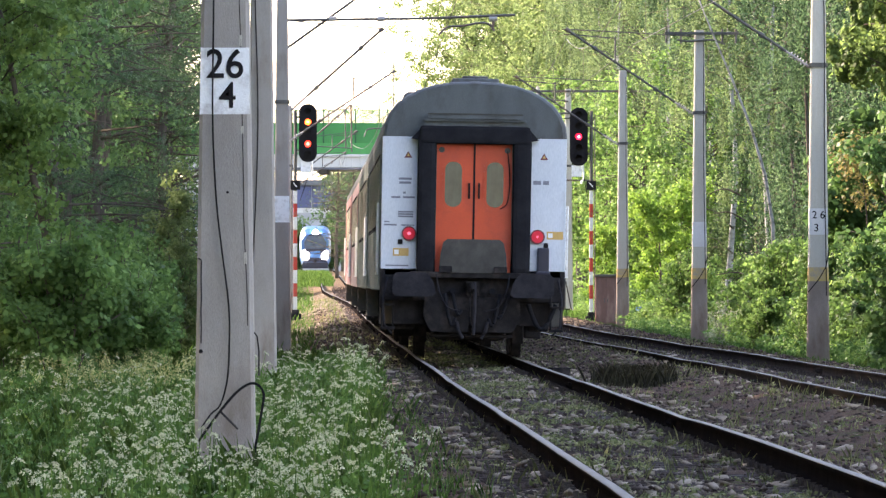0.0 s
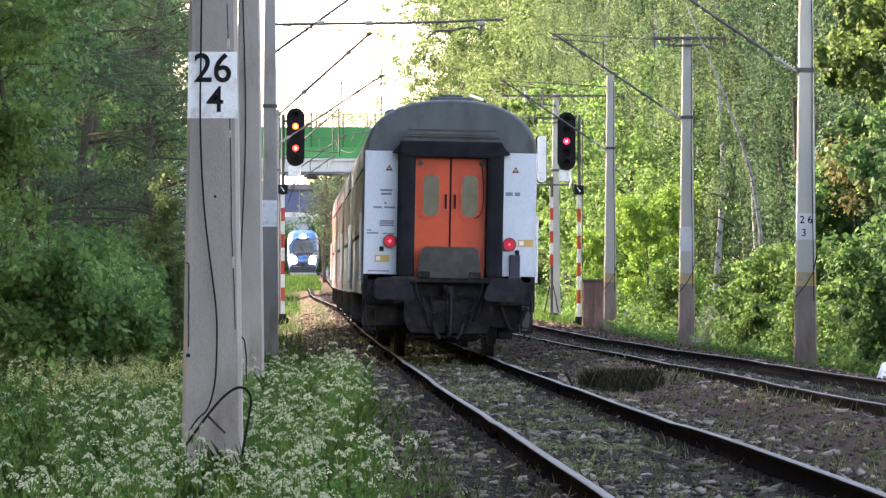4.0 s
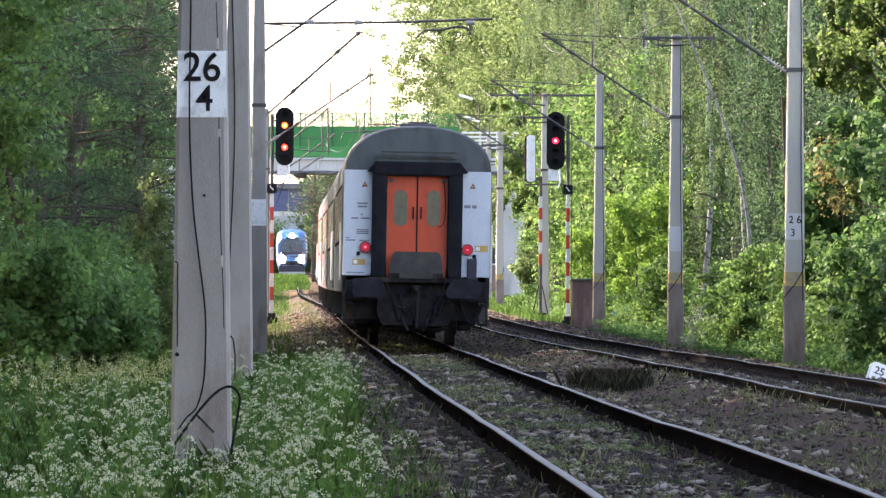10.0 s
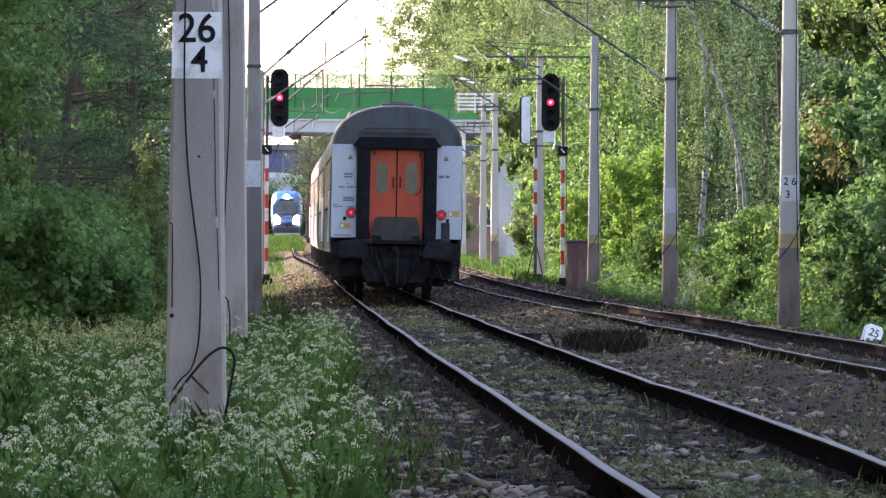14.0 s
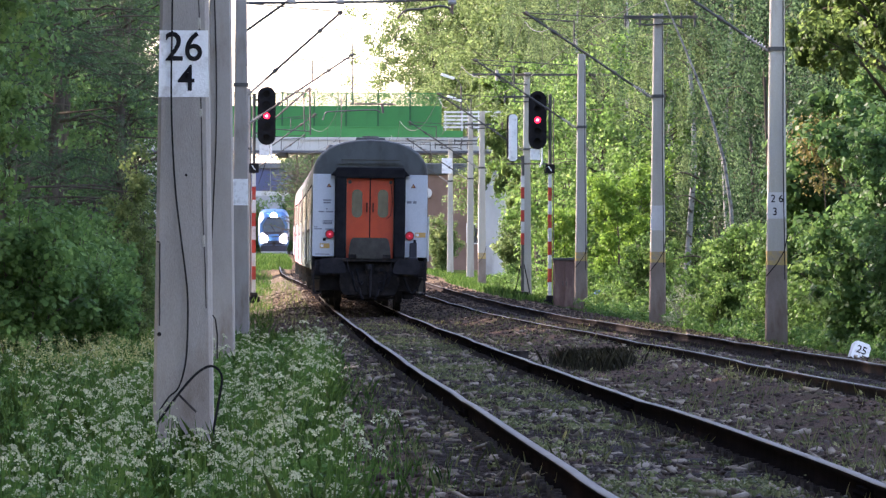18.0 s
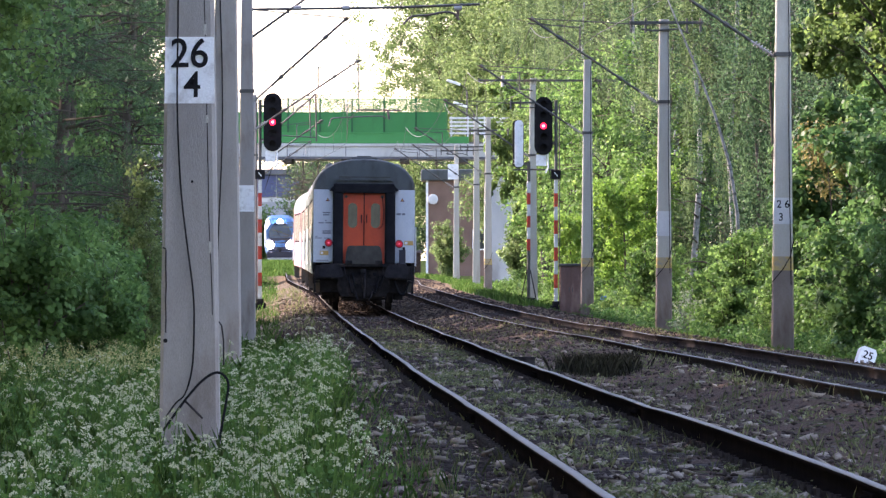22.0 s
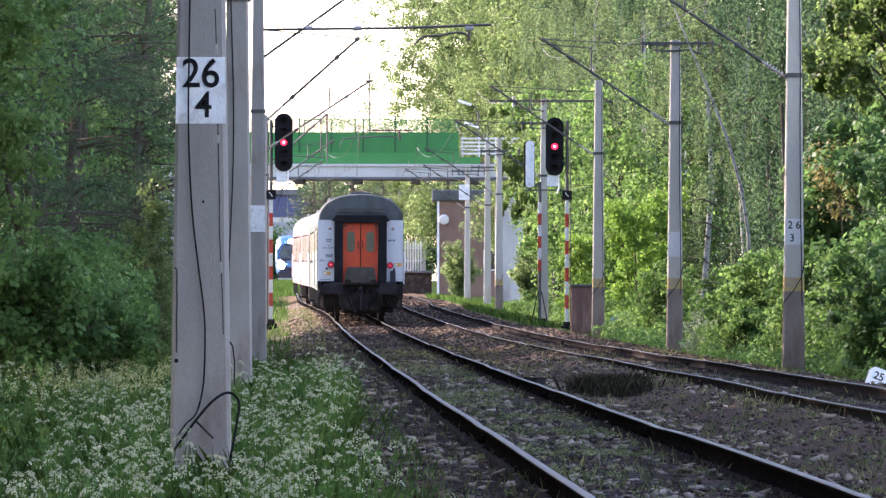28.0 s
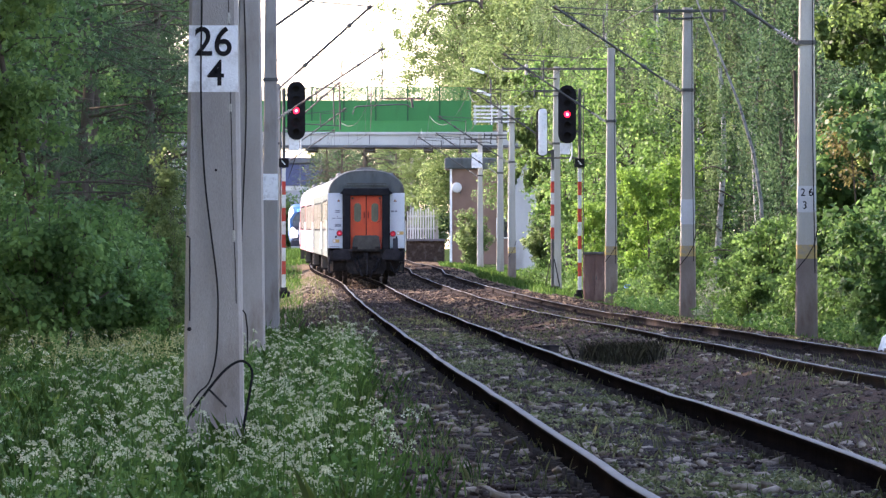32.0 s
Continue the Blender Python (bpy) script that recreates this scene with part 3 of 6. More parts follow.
    bm.free()
    me.materials.append(SLEEPER)
    for i, yy in enumerate(np.arange(max(y0, 38.0), min(y1, 218.0), 0.6)):
        ob = new("sleeper", me)
        ob.parent = root
        y = float(yy + r.uniform(-0.02, 0.02))
        ob.matrix_basis = pose(float(course(y)) + r.uniform(-0.02, 0.02), y, float(rail_z(y)) - 0.165, 0, 0, 1.1 + r.uniform(-0.5, 0.5))
    return root


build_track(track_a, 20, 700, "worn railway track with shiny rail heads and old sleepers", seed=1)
build_track(track_b, 60, 700, "second railway track with rusty rails beside a strip of shrubs", dip=HUMP, seed=2, steel=RAIL_RUST)
build_track(track_c, 604, 700, "distant railway track on which an electric train stands", sleepers=False)


# ---- masts of the overhead line ----
def lettering(text, size, mat, parent, m, name="numeral"):
    cu = bpy.data.curves.new("lettering", "FONT")
    cu.body, cu.size, cu.align_x, cu.align_y, cu.extrude = text, size, "CENTER", "CENTER", 0.001
    cu.offset = 0.010 * size
    tmp = bpy.data.objects.new("lettering", cu)
    me = bpy.data.meshes.new_from_object(tmp)
    bpy.data.objects.remove(tmp)
    bpy.data.curves.remove(cu)
    me.materials.clear()
    ob = link(name, me, mat, parent)
    ob.matrix_basis = m
    return ob


def mast_shaft(bm, z0, z1, w0, w1, deep0, deep1):
    """A tapered concrete mast with chamfered corners."""
    rings = []
    for z, w, d in ((z0, w0, deep0), (z1, w1, deep1)):
        c = 0.025
        pts = [(-w / 2 + c, -d / 2), (w / 2 - c, -d / 2), (w / 2, -d / 2 + c), (w / 2, d / 2 - c), (w / 2 - c, d / 2), (-w / 2 + c, d / 2), (-w / 2, d / 2 - c), (-w / 2, -d / 2 + c)]
        rings.append([bm.verts.new((x, y, z)) for x, y in pts])
    a, b = rings
    for i in range(8):
        bm.faces.new((a[i], a[(i + 1) % 8], b[(i + 1) % 8], b[i]))
    bm.faces.new(b)
    bm.faces.new(a[::-1])
    return bm


def build_mast(x, y, label, reach, w0=0.45, w1=0.22, top=7.3, plate_text=None, plate_z=2.65, band=False, cable=False, cross=False, pale=False, arm=True, arm_top=7.1, arm_low=5.05, bar_hung=True):
    zg = float(ground_z(x, y)) - 0.35
    zr = float(rail_z(y))
    root = empty("overhead_line_mast", pose(x, y, 0))
    tagged(root, label, "overhead line mast", "masts along the line")
    full = lambda z: w0 + (w1 - w0) * (z - zg) / (top - zg)
    # Right-hand masts take the concrete that has sunlight in its colour.
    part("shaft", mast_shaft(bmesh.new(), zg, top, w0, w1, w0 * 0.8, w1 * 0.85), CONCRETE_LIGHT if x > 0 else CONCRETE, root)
    front = lambda z: -full(z) * 0.4 - 0.002
    if plate_text is not None:
        h = 0.49 if plate_text else 0.6
        if len(plate_text) < 2:
            h = 0.6
        zc = plate_z
        wt, wb = full(zc + h / 2), full(zc - h / 2)
        yt, yb = -wt * 0.41 - 0.004, -wb * 0.405 - 0.004
        bm = bmesh.new()
        o = [bm.verts.new(q) for q in ((-wb / 2 + 0.003, yb, zc - h / 2), (wb / 2 - 0.003, yb, zc - h / 2), (wt / 2 - 0.003, yt, zc + h / 2), (-wt / 2 + 0.003, yt, zc + h / 2))]
        bm.faces.new(o)
        e = bmesh.ops.extrude_face_region(bm, geom=bm.faces[:])
        bmesh.ops.translate(bm, verts=[q for q in e["geom"] if isinstance(q, bmesh.types.BMVert)], vec=(0, 0.02, 0))
        bmesh.ops.recalc_face_normals(bm, faces=bm.faces[:])
        pl = part("number_plate", bm, CONCRETE_PALE if pale else WHITE, root, "white painted field" + (" with black numerals" if plate_text else ""))
        for body, lx, lz, size in (plate_text or ()):
            lettering(body, size, BLACK, pl, pose(lx, min(yt, yb) - 0.004, zc + lz, 90) @ Matrix.Diagonal((0.95, 1.0, 1.0, 1.0)))
    if band:
        zc = 1.20
        part("stained_foot", mast_shaft(bmesh.new(), zg, zc - 0.13, w0 + 0.008, full(zc - 0.13) + 0.008, w0 * 0.8 + 0.008, full(zc) * 0.81 + 0.008), CONCRETE_FOOT, root, "browner rust-stained foot")
        w = full(zc) / 2
        part("slack_cable", tube(bmesh.new(), [(w + 0.01, front(zc) - 0.02, 1.62), (w * 0.7, front(zc) - 0.025, 1.32), (0.0, front(zc) - 0.03, 1.1), (-w - 0.01, front(zc) - 0.025, 0.86)], 0.011, 6), BLACK, root, "slack black cable across the shaft")
        part("painted_band", mast_shaft(bmesh.new(), zc - 0.13, zc + 0.13, full(zc - 0.13) + 0.008, full(zc + 0.13) + 0.008, full(zc) * 0.81 + 0.008, full(zc) * 0.8 + 0.008), YELLOW, root, "faded ochre band")
    for zc in (5.1,):
        part("clamp", mast_shaft(bmesh.new(), zc - 0.04, zc + 0.04, full(zc) + 0.05, full(zc) + 0.05, full(zc) * 0.85 + 0.05, full(zc) * 0.85 + 0.05), GALV, root)
    if cable:
        wob = lambda z, k: 0.03 * math.sin(z * 1.3 + k)
        zs = [top - 0.2 - i * 0.35 for i in range(int((top - 0.6 - zr) / 0.35))]
        pts = [(full(z) * (0.36 if x > 0 else -0.22) + wob(z, x) * (0.3 if x > 0 else 1.0), front(z) - 0.03, z) for z in zs]
        part("earthing_cable", tube(bmesh.new(), pts, 0.009, 6), BLACK, root, "thin black earthing cable")
    if not arm:
        return root
    s = 1 if reach > 0 else -1
    w5, w7 = full(5.05) / 2, full(top - 0.3) / 2
    bk = empty("cantilever")
    bk.parent = root
    a, b = Vector((s * w5, 0, arm_low)), Vector((reach, 0, arm_top))
    d = (b - a).normalized()
    part("diagonal_tube", tube(bmesh.new(), [a + d * 0.55, b], 0.028, 8), GALV, bk)
    bm = bmesh.new()
    tube(bm, [a, a + d * 0.55], 0.022, 8)
    for k in range(6):
        c = a + d * (0.12 + 0.065 * k)
        tube(bm, [c - d * 0.012, c + d * 0.012], 0.06, 10)
    part("insulator", bm, CERAMIC, bk)
    c = Vector((s * w7, 0, 6.95))
    part("top_tie", tube(bmesh.new(), [c, (c + b) / 2 + Vector((0, 0, 0.01)), b + Vector((s * 0.12, 0, 0.02))], 0.016, 6), GALV, bk)
    mid = a + (b - a) * 0.62
    bar = b.z - 0.16
    if bar_hung:
        part("registration_bar", tube(bmesh.new(), [Vector((mid.x, 0, bar - 0.04)), Vector((b.x + s * 0.1, 0, bar + 0.06))], 0.017, 6), GALV, bk)
        part("hanger", tube(bmesh.new(), [mid, Vector((mid.x, 0, bar))], 0.022, 6), GALV, bk)
        part("steady_arm", tube(bmesh.new(), curved([mid + Vector((s * 0.08, 0, 0.12)), mid + Vector((s * 0.25, 0, 0.26)), mid + Vector((s * 0.5, 0, 0.24))]), 0.012, 6), GALV, bk)
    for q in (0.3, 0.78, 1.0):
        c = a + (b - a) * q
        part("tube_clamp", tube(bmesh.new(), [c - d * 0.05, c + d * 0.05], 0.05, 8), GALV, bk)
    if cross:
        bm = boxes((-0.85, 0.95, -0.16, -0.10, 6.98, 7.05), bevel=0.008)
        tube(bm, [(-0.55, -0.13, 6.86), (-0.3, -0.13, 6.82), (0.35, -0.13, 6.86), (0.62, -0.13, 6.75)], 0.025, 6)
        for k in (-0.8, -0.45, 0.55, 0.88):
            tube(bm, [(k, -0.13, 6.78), (k, -0.13, 7.12)], 0.028, 8)
        part("feeder_crossarm", bm, GALV, root, "rusty steel crossarm with insulators")
    return root


MAST = "tapered grey concrete mast"
near = build_mast(-1.69, 54.2, MAST + " with black 26 4 on a white field", 3.05, 0.465, 0.215, 8.0, (("26", 0.0, 0.115, 0.30), ("4", 0.02, -0.115, 0.27)))
build_mast(-2.63, 100.0, MAST + " standing in trackside grass", 3.05, 0.44, 0.22, 7.6, cable=True)
field_mast = build_mast(-3.92, 167.0, MAST + " with a blank white field", 2.25, 0.42, 0.24, 7.9, (), 2.66, arm_top=6.74, arm_low=4.86, bar_hung=False)
part("stay_tube", tube(bmesh.new(), [(0.1, 0.1, 6.32), (2.5, 0.1, 8.05)], 0.03, 8), GALV, field_mast)
part("carrying_bar", tube(bmesh.new(), [(0.1, 0.05, 6.96), (3.2, 0.05, 7.0), (5.3, 0.05, 7.08)], 0.03, 8), GALV, field_mast, "long level steel bar over the track")
part("curved_arm", tube(bmesh.new(), curved([(3.55, 0.05, 6.62), (3.75, 0.05, 6.8), (4.1, 0.05, 6.83), (4.5, 0.05, 6.9), (4.72, 0.05, 6.86), (4.82, 0.05, 6.72)]), 0.026, 8), GALV, field_mast)
part("hanging_rod", tube(bmesh.new(), [(4.78, 0.05, 6.75), (4.82, 0.05, 7.06)], 0.035, 8), GALV, field_mast)
for q in (1.15, 2.25, 4.8):
    part("bar_insulator", tube(bmesh.new(), [(q - 0.09, 0.05, 6.99), (q + 0.09, 0.05, 6.995)], 0.06, 10), CERAMIC, field_mast)
build_mast(-5.15, 222.0, MAST + " far along the grassy verge", 3.3, 0.40, 0.22, 7.3, arm_low=5.17, arm_top=7.28)
bar_mast = build_mast(-6.05, 268.0, MAST + " far along the grassy verge", 2.25, 0.40, 0.22, 7.3, arm_low=5.45, arm_top=7.3)
part("tie_wire", tube(bmesh.new(), [(2.25, 0.05, 7.28), (3.8, 0.05, 6.76)], 0.008, 5), WIRE, bar_mast)
part("carrying_bar", tube(bmesh.new(), [(3.75, 0.05, 6.75), (5.4, 0.05, 6.73)], 0.028, 8), GALV, bar_mast, "level steel bar hung over the track")
part("curved_arm", tube(bmesh.new(), curved([(2.75, 0.05, 6.16), (2.85, 0.05, 6.4), (3.1, 0.05, 6.46), (4.6, 0.05, 6.52), (4.85, 0.05, 6.42)]), 0.024, 8), GALV, bar_mast)
part("hanging_rod", tube(bmesh.new(), [(4.9, 0.05, 6.76), (4.95, 0.05, 6.4)], 0.045, 8), GALV, bar_mast)
part("drop_rod", tube(bmesh.new(), [(2.27, 0.05, 7.25), (2.3, 0.05, 5.6)], 0.03, 8), GALV, bar_mast)
part("drop_rod", tube(bmesh.new(), [(2.05, 0.05, 7.1), (2.08, 0.05, 5.75)], 0.024, 8), GALV, bar_mast)
part("lower_bar", tube(bmesh.new(), [(0.9, 0.05, 5.82), (2.3, 0.05, 5.74)], 0.02, 8), GALV, bar_mast)
build_mast(-7.15, 318.0, MAST + " far along the grassy verge", 2.9, 0.40, 0.22, 7.3, arm_low=5.3, arm_top=7.3)
build_mast(-8.45, 362.0, MAST + " far along the grassy verge", 3.05, 0.40, 0.22, 7.6)
build_mast(6.78, 137.0, MAST + " with black 26 3 and an ochre band", -3.2, 0.42, 0.24, 7.3, (("2 6", 0.0, 0.12, 0.2), ("3", -0.04, -0.12, 0.2)), 2.18, True, True, pale=True)
build_mast(5.93, 178.0, MAST + " with an ochre band and rusty crossarm", -3.2, 0.41, 0.235, 7.1, (), 2.15, True, True, True, pale=True)
build_mast(5.06, 221.0, MAST + " with an ochre band before shrubs", -3.2, 0.40, 0.23, 7.3, None, 2.2, True, True)
beam_mast = build_mast(4.14, 268.0, MAST + " with a long crossbeam beside a signal", -3.2, 0.38, 0.22, 7.9, None, 2.2, False, False, True)
part("crossbeam", boxes((-2.0, 3.55, -0.17, -0.09, 7.78, 7.86), bevel=0.008), GALV, beam_mast, "long rusty steel beam")
part("beam_strut", tube(bmesh.new(), [(-1.1, -0.12, 7.8), (-0.9, -0.12, 7.55), (0.0, -0.12, 7.45)], 0.03, 6), GALV, beam_mast)
part("beam_insulator", tube(bmesh.new(), [(-1.1, -0.13, 7.6), (-1.1, -0.13, 8.0)], 0.06, 8), CERAMIC, beam_mast)
part("beam_insulator", tube(bmesh.new(), [(3.4, -0.13, 7.65), (3.4, -0.13, 7.95)], 0.05, 8), CERAMIC, beam_mast)
build_mast(3.05, 325.0, MAST + " near the road bridge", -3.2, 0.38, 0.22, 7.6, None, 2.2, True, False, True)
build_mast(-0.45, 486.0, MAST + " beyond the road bridge", -3.2, 0.36, 0.22, 7.8, None, 2.2, False, False, True)
build_mast(-2.3, 545.0, MAST + " beyond the road bridge", -3.2, 0.36, 0.22, 8.0, None, 2.2, False, False, True)
build_mast(2.9, 372.0, MAST + " near the road bridge", -3.2, 0.40, 0.24, 8.4, None, 2.2, False, False, True)
sign_mast = build_mast(1.95, 385.0, MAST + " carrying a white board", -3.2, 0.36, 0.22, 7.3, None, 2.2, False, False, True)
part("white_board", boxes((-0.45, 0.1, -0.28, -0.24, 5.5, 6.3), bevel=0.01), WHITE, sign_mast)


def near_mast_fittings(root):
    """The loose cable, its looped tail and a small earthing strap on the nearest mast."""
    f = lambda z: -(0.465 + (0.215 - 0.465) * (z + 0.7) / 8.7) * 0.41 - 0.016
    pts = [(-0.085, 7.6), (-0.08, 5.0), (-0.083, 3.2), (-0.09, 2.6), (-0.085, 2.2), (-0.06, 1.75), (-0.02, 1.4), (0.03, 1.0), (0.035, 0.7), (0.02, 0.45), (-0.03, 0.27), (-0.10, 0.20), (-0.17, 0.10), (-0.20, 0.04)]
    fine = []
    for (x0, z0), (x1, z1) in zip(pts, pts[1:]):
        for k in range(3):
            fine.append((x0 + (x1 - x0) * k / 3, f(z0) - 0.012, z0 + (z1 - z0) * k / 3))
    part("loose_cable", tube(bmesh.new(), curved(fine[::3], 4), 0.0068, 6), BLACK, root, "thin black cable running down the shaft")
    loop = [(-0.19, 0.0), (-0.09, 0.14), (0.0, 0.26), (0.10, 0.37), (0.19, 0.425), (0.255, 0.41), (0.29, 0.34), (0.275, 0.22), (0.245, 0.05), (0.215, -0.12), (0.185, -0.28), (0.175, -0.45)]
    part("cable_loop", tube(bmesh.new(), curved([(x, -0.27, z) for x, z in loop], 5), 0.0095, 8), BLACK, root, "stiff black cable bent into a loop")
    part("cable_end", tube(bmesh.new(), [(-0.03, -0.235, 0.22), (0.03, -0.24, 0.16), (0.10, -0.235, 0.09)], 0.009, 6), IRON, root)
    face = lambda z: -(0.465 + (0.215 - 0.465) * (z + 0.55) / 8.55) * 0.40
    line = [(-0.172, 1.33), (-0.174, 1.2), (-0.171, 1.08), (-0.175, 0.95), (-0.172, 0.84), (-0.174, 0.72)]
    part("cast_groove", tube(bmesh.new(), [(x, face(z) - 0.002, z) for x, z in line], 0.005, 5), IRON, root, "narrow dark groove in the concrete")
    part("cast_groove", tube(bmesh.new(), [(-0.195, face(1.34) - 0.002, 1.345), (-0.172, face(1.34) - 0.002, 1.335)], 0.005, 5), IRON, root)
    r = rng(8)
    seam = [(0.165 - 0.004 * k + r.uniform(-0.006, 0.006), 0.85 + 0.16 * k) for k in range(16)]
    part("seam_crack", tube(bmesh.new(), [(x, face(z) - 0.001, z) for x, z in seam], 0.0035, 5), IRON, root, "thin crack along the cast edge")
    for k in (1, 4, 6):
        x, z = seam[2 * k + 1]
        part("spall", boxes((x - 0.012, x + 0.008, face(z) - 0.004, face(z) + 0.01, z - 0.05 * r.uniform(0.4, 1.0), z + 0.05 * r.uniform(0.4, 1.2)), bevel=0.003), CONCRETE_LIGHT, root, "pale chipped spot")
    bm = bmesh.new()
    disc(bm, (-0.175, -0.178, 0.66), 0.016, 0.02, 10)
    part("bolt", bm, IRON, root)
    bm = bmesh.new()
    disc(bm, (0.02, -0.165, 1.83), 0.010, 0.02, 8)
    part("bolt", bm, IRON, root)
    part("earthing_strap", tube(bmesh.new(), [(0.215, -0.1, 0.80), (0.236, -0.1, 0.77), (0.25, -0.1, 0.66), (0.25, -0.1, 0.48)], 0.006, 6), IRON, root)


near_mast_fittings(near)


def build_wires(course, ys, side, label):
    root = empty("overhead_line")
    tagged(root, label, "overhead line", "wires over the tracks", )
    cw, mw = [], []
    for k, (a, b) in enumerate(zip(ys, ys[1:])):
        for i in range(12):
            u = i / 12
            y = a + (b - a) * u
            st = 0.2 * (1 if k % 2 else -1) * (1 - 2 * u)
            x = float(course(y)) + st
            cw.append((x, y, float(rail_z(y)) + 5.6))
            mw.append((x, y, float(rail_z(y)) + 7.05 - 0.75 * 4 * u * (1 - u)))
    part("contact_wire", tube(bmesh.new(), cw, 0.007, 4), WIRE, root)
    part("messenger_wire", tube(bmesh.new(), mw, 0.008, 4), WIRE, root)
    for p, q in list(zip(cw, mw))[2::3]:
        part("dropper", tube(bmesh.new(), [p, q], 0.004, 3), WIRE, root)
    return root


build_wires(track_a, [10, 54, 100, 167, 222, 268, 330, 390, 450, 520], -1, "contact wire and sagging messenger wire over the track")
build_wires(track_b, [50, 96, 137, 178, 221, 268, 325, 372, 430, 500], 1, "contact wire and sagging messenger wire over the second track")


# ---- signals ----
def build_signal(x, y, head_side, lit, label, facing=True, head_z=5.86, tall=1.94):
    zg = float(ground_z(x, y))
    root = empty("railway_signal", pose(x, y, 0))
    tagged(root, label, "railway signal", "colour light signals")
    bm = tube(bmesh.new(), [(0, 0, zg - 0.2), (0, 0, 6.6)], 0.055, 12)
    part("post", bm, GALV, root)
    n, z0, z1 = 9, zg + 0.35, 3.95
    for i in range(n):
        a, b = z0 + (z1 - z0) * i / n, z0 + (z1 - z0) * (i + 1) / n
        part("stripe", boxes((-0.062, 0.062, -0.062, 0.062, a, b - 0.003), bevel=0.012), STRIPE_WHITE if i % 2 == 0 else STRIPE_RED, root)
    part("base", boxes((-0.2, 0.2, -0.2, 0.2, zg - 0.1, zg + 0.22), (-0.12, 0.12, -0.12, 0.12, zg + 0.2, zg + 0.36), bevel=0.02), IRON, root)
    part("plate_box", boxes((-0.16, 0.16, -0.14, 0.02, 3.97, 4.27), bevel=0.015), BLACK, root, "black box with a pale slash")
    part("slash", plate(bmesh.new(), [(-0.07, 4.19), (-0.05, 4.21), (0.06, 4.07), (0.04, 4.05)], -0.149, -0.143), WHITE, root)
    hx = head_side * 0.42
    f = -1 if facing else 1
    head = part("signal_head", plate(bmesh.new(), rounded(hx - 0.3, hx + 0.3, head_z - tall / 2, head_z + tall / 2, 0.29), -0.16, -0.10), BLACK, root, "black oval board with five lamps")
    part("lamp_housing", boxes((hx - 0.16, hx + 0.16, -0.10, 0.18, head_z - tall / 2 + 0.15, head_z + tall / 2 - 0.15), bevel=0.03), BLACK if facing else WHITE, head)
    for z in (head_z - 0.6, head_z + 0.5):
        part("bracket", boxes((min(0, hx), max(0, hx), -0.03, 0.03, z, z + 0.06)), GALV, root)
    part("marker_sign", boxes((hx - 0.24, hx + 0.10, -0.12, -0.10, head_z - tall / 2 - 0.36, head_z - tall / 2 + 0.02), bevel=0.004), WHITE, root, "small white hanging plate")
    part("cable_conduit", tube(bmesh.new(), [(hx + 0.14, -0.11, head_z - tall / 2 + 0.05), (hx + 0.16, -0.11, head_z - tall / 2 - 0.4), (hx + 0.08, -0.11, head_z - tall / 2 - 0.6)], 0.03, 6), WHITE, root, "white cable conduit")
    part("stay", tube(bmesh.new(), [(hx + 0.12, -0.05, head_z - 1.1), (hx * 0.3 + 0.03, -0.05, 3.6)], 0.012, 6), IRON, root)
    part("ladder_rail", tube(bmesh.new(), [(-head_side * 0.12, 0.1, zg + 0.2), (-head_side * 0.12, 0.1, 6.5)], 0.02, 6), GALV, root)
    for i in range(5):
        z = head_z + tall * (0.375 - 0.1875 * i)
        bm = bmesh.new()
        disc(bm, (hx, -0.17, z), 0.105, 0.02, 18)
        mat = LENS_OFF
        if i in lit:
            mat = lit[i]
        lens = part("lens", bm, mat, head, "glowing lamp" if i in lit else "")
        if i in lit:
            bm = bmesh.new()
            disc(bm, (hx, -0.183, z), 0.04, 0.008, 14)
            part("filament", bm, SIG_CORE_AMBER if mat == SIG_AMBER else SIG_CORE, lens)
        bm = bmesh.new()
        pts = [(hx + 0.14 * math.cos(radians(a)), z + 0.14 * math.sin(radians(a))) for a in range(10, 171, 16)]
        pts += [(hx + 0.125 * math.cos(radians(a)), z + 0.125 * math.sin(radians(a))) for a in range(170, 9, -16)]
        plate(bm, pts, -0.34, -0.15)
        part("hood", bm, BLACK, head)
    return root, head


SIGNAL_A, HEAD_A = build_signal(-5.31, 245.0, 1, {1: SIG_AMBER, 2: SIG_RED, 3: SIG_ORANGE}, "black oval signal on a red and white post in grass")
build_signal(4.56, 245.0, -1, {2: SIG_RED}, "black oval signal showing red on a banded post", head_z=5.74)


def build_back_signal():
    x, y = 3.80, 255.0
    zg = float(ground_z(x, y))
    root = empty("railway_signal", pose(x, y, 0))
    tagged(root, "pale back of a signal head on a banded post", "railway signal", "colour light signals")
    part("post", tube(bmesh.new(), [(0, 0, zg - 0.2), (0, 0, 4.7)], 0.06, 12), GALV, root)
    for i in range(6):
        a = 1.6 + i * 0.4
        part("stripe", boxes((-0.062, 0.062, -0.062, 0.062, a, a + 0.397), bevel=0.012), STRIPE_WHITE if i % 2 else STRIPE_RED, root)
    for k in (-1, 1):
        part("footing_brace", tube(bmesh.new(), [(k * 0.3, 0, zg), (k * 0.06, 0, zg + 1.2)], 0.02, 6), IRON, root)
    part("base", boxes((-0.22, 0.22, -0.2, 0.2, zg - 0.1, zg + 0.25), bevel=0.02), IRON, root)
    hx = -0.36
    part("signal_head", plate(bmesh.new(), rounded(hx - 0.2, hx + 0.19, 4.47, 6.14, 0.17), 0.1, 0.14), BLACK, root)
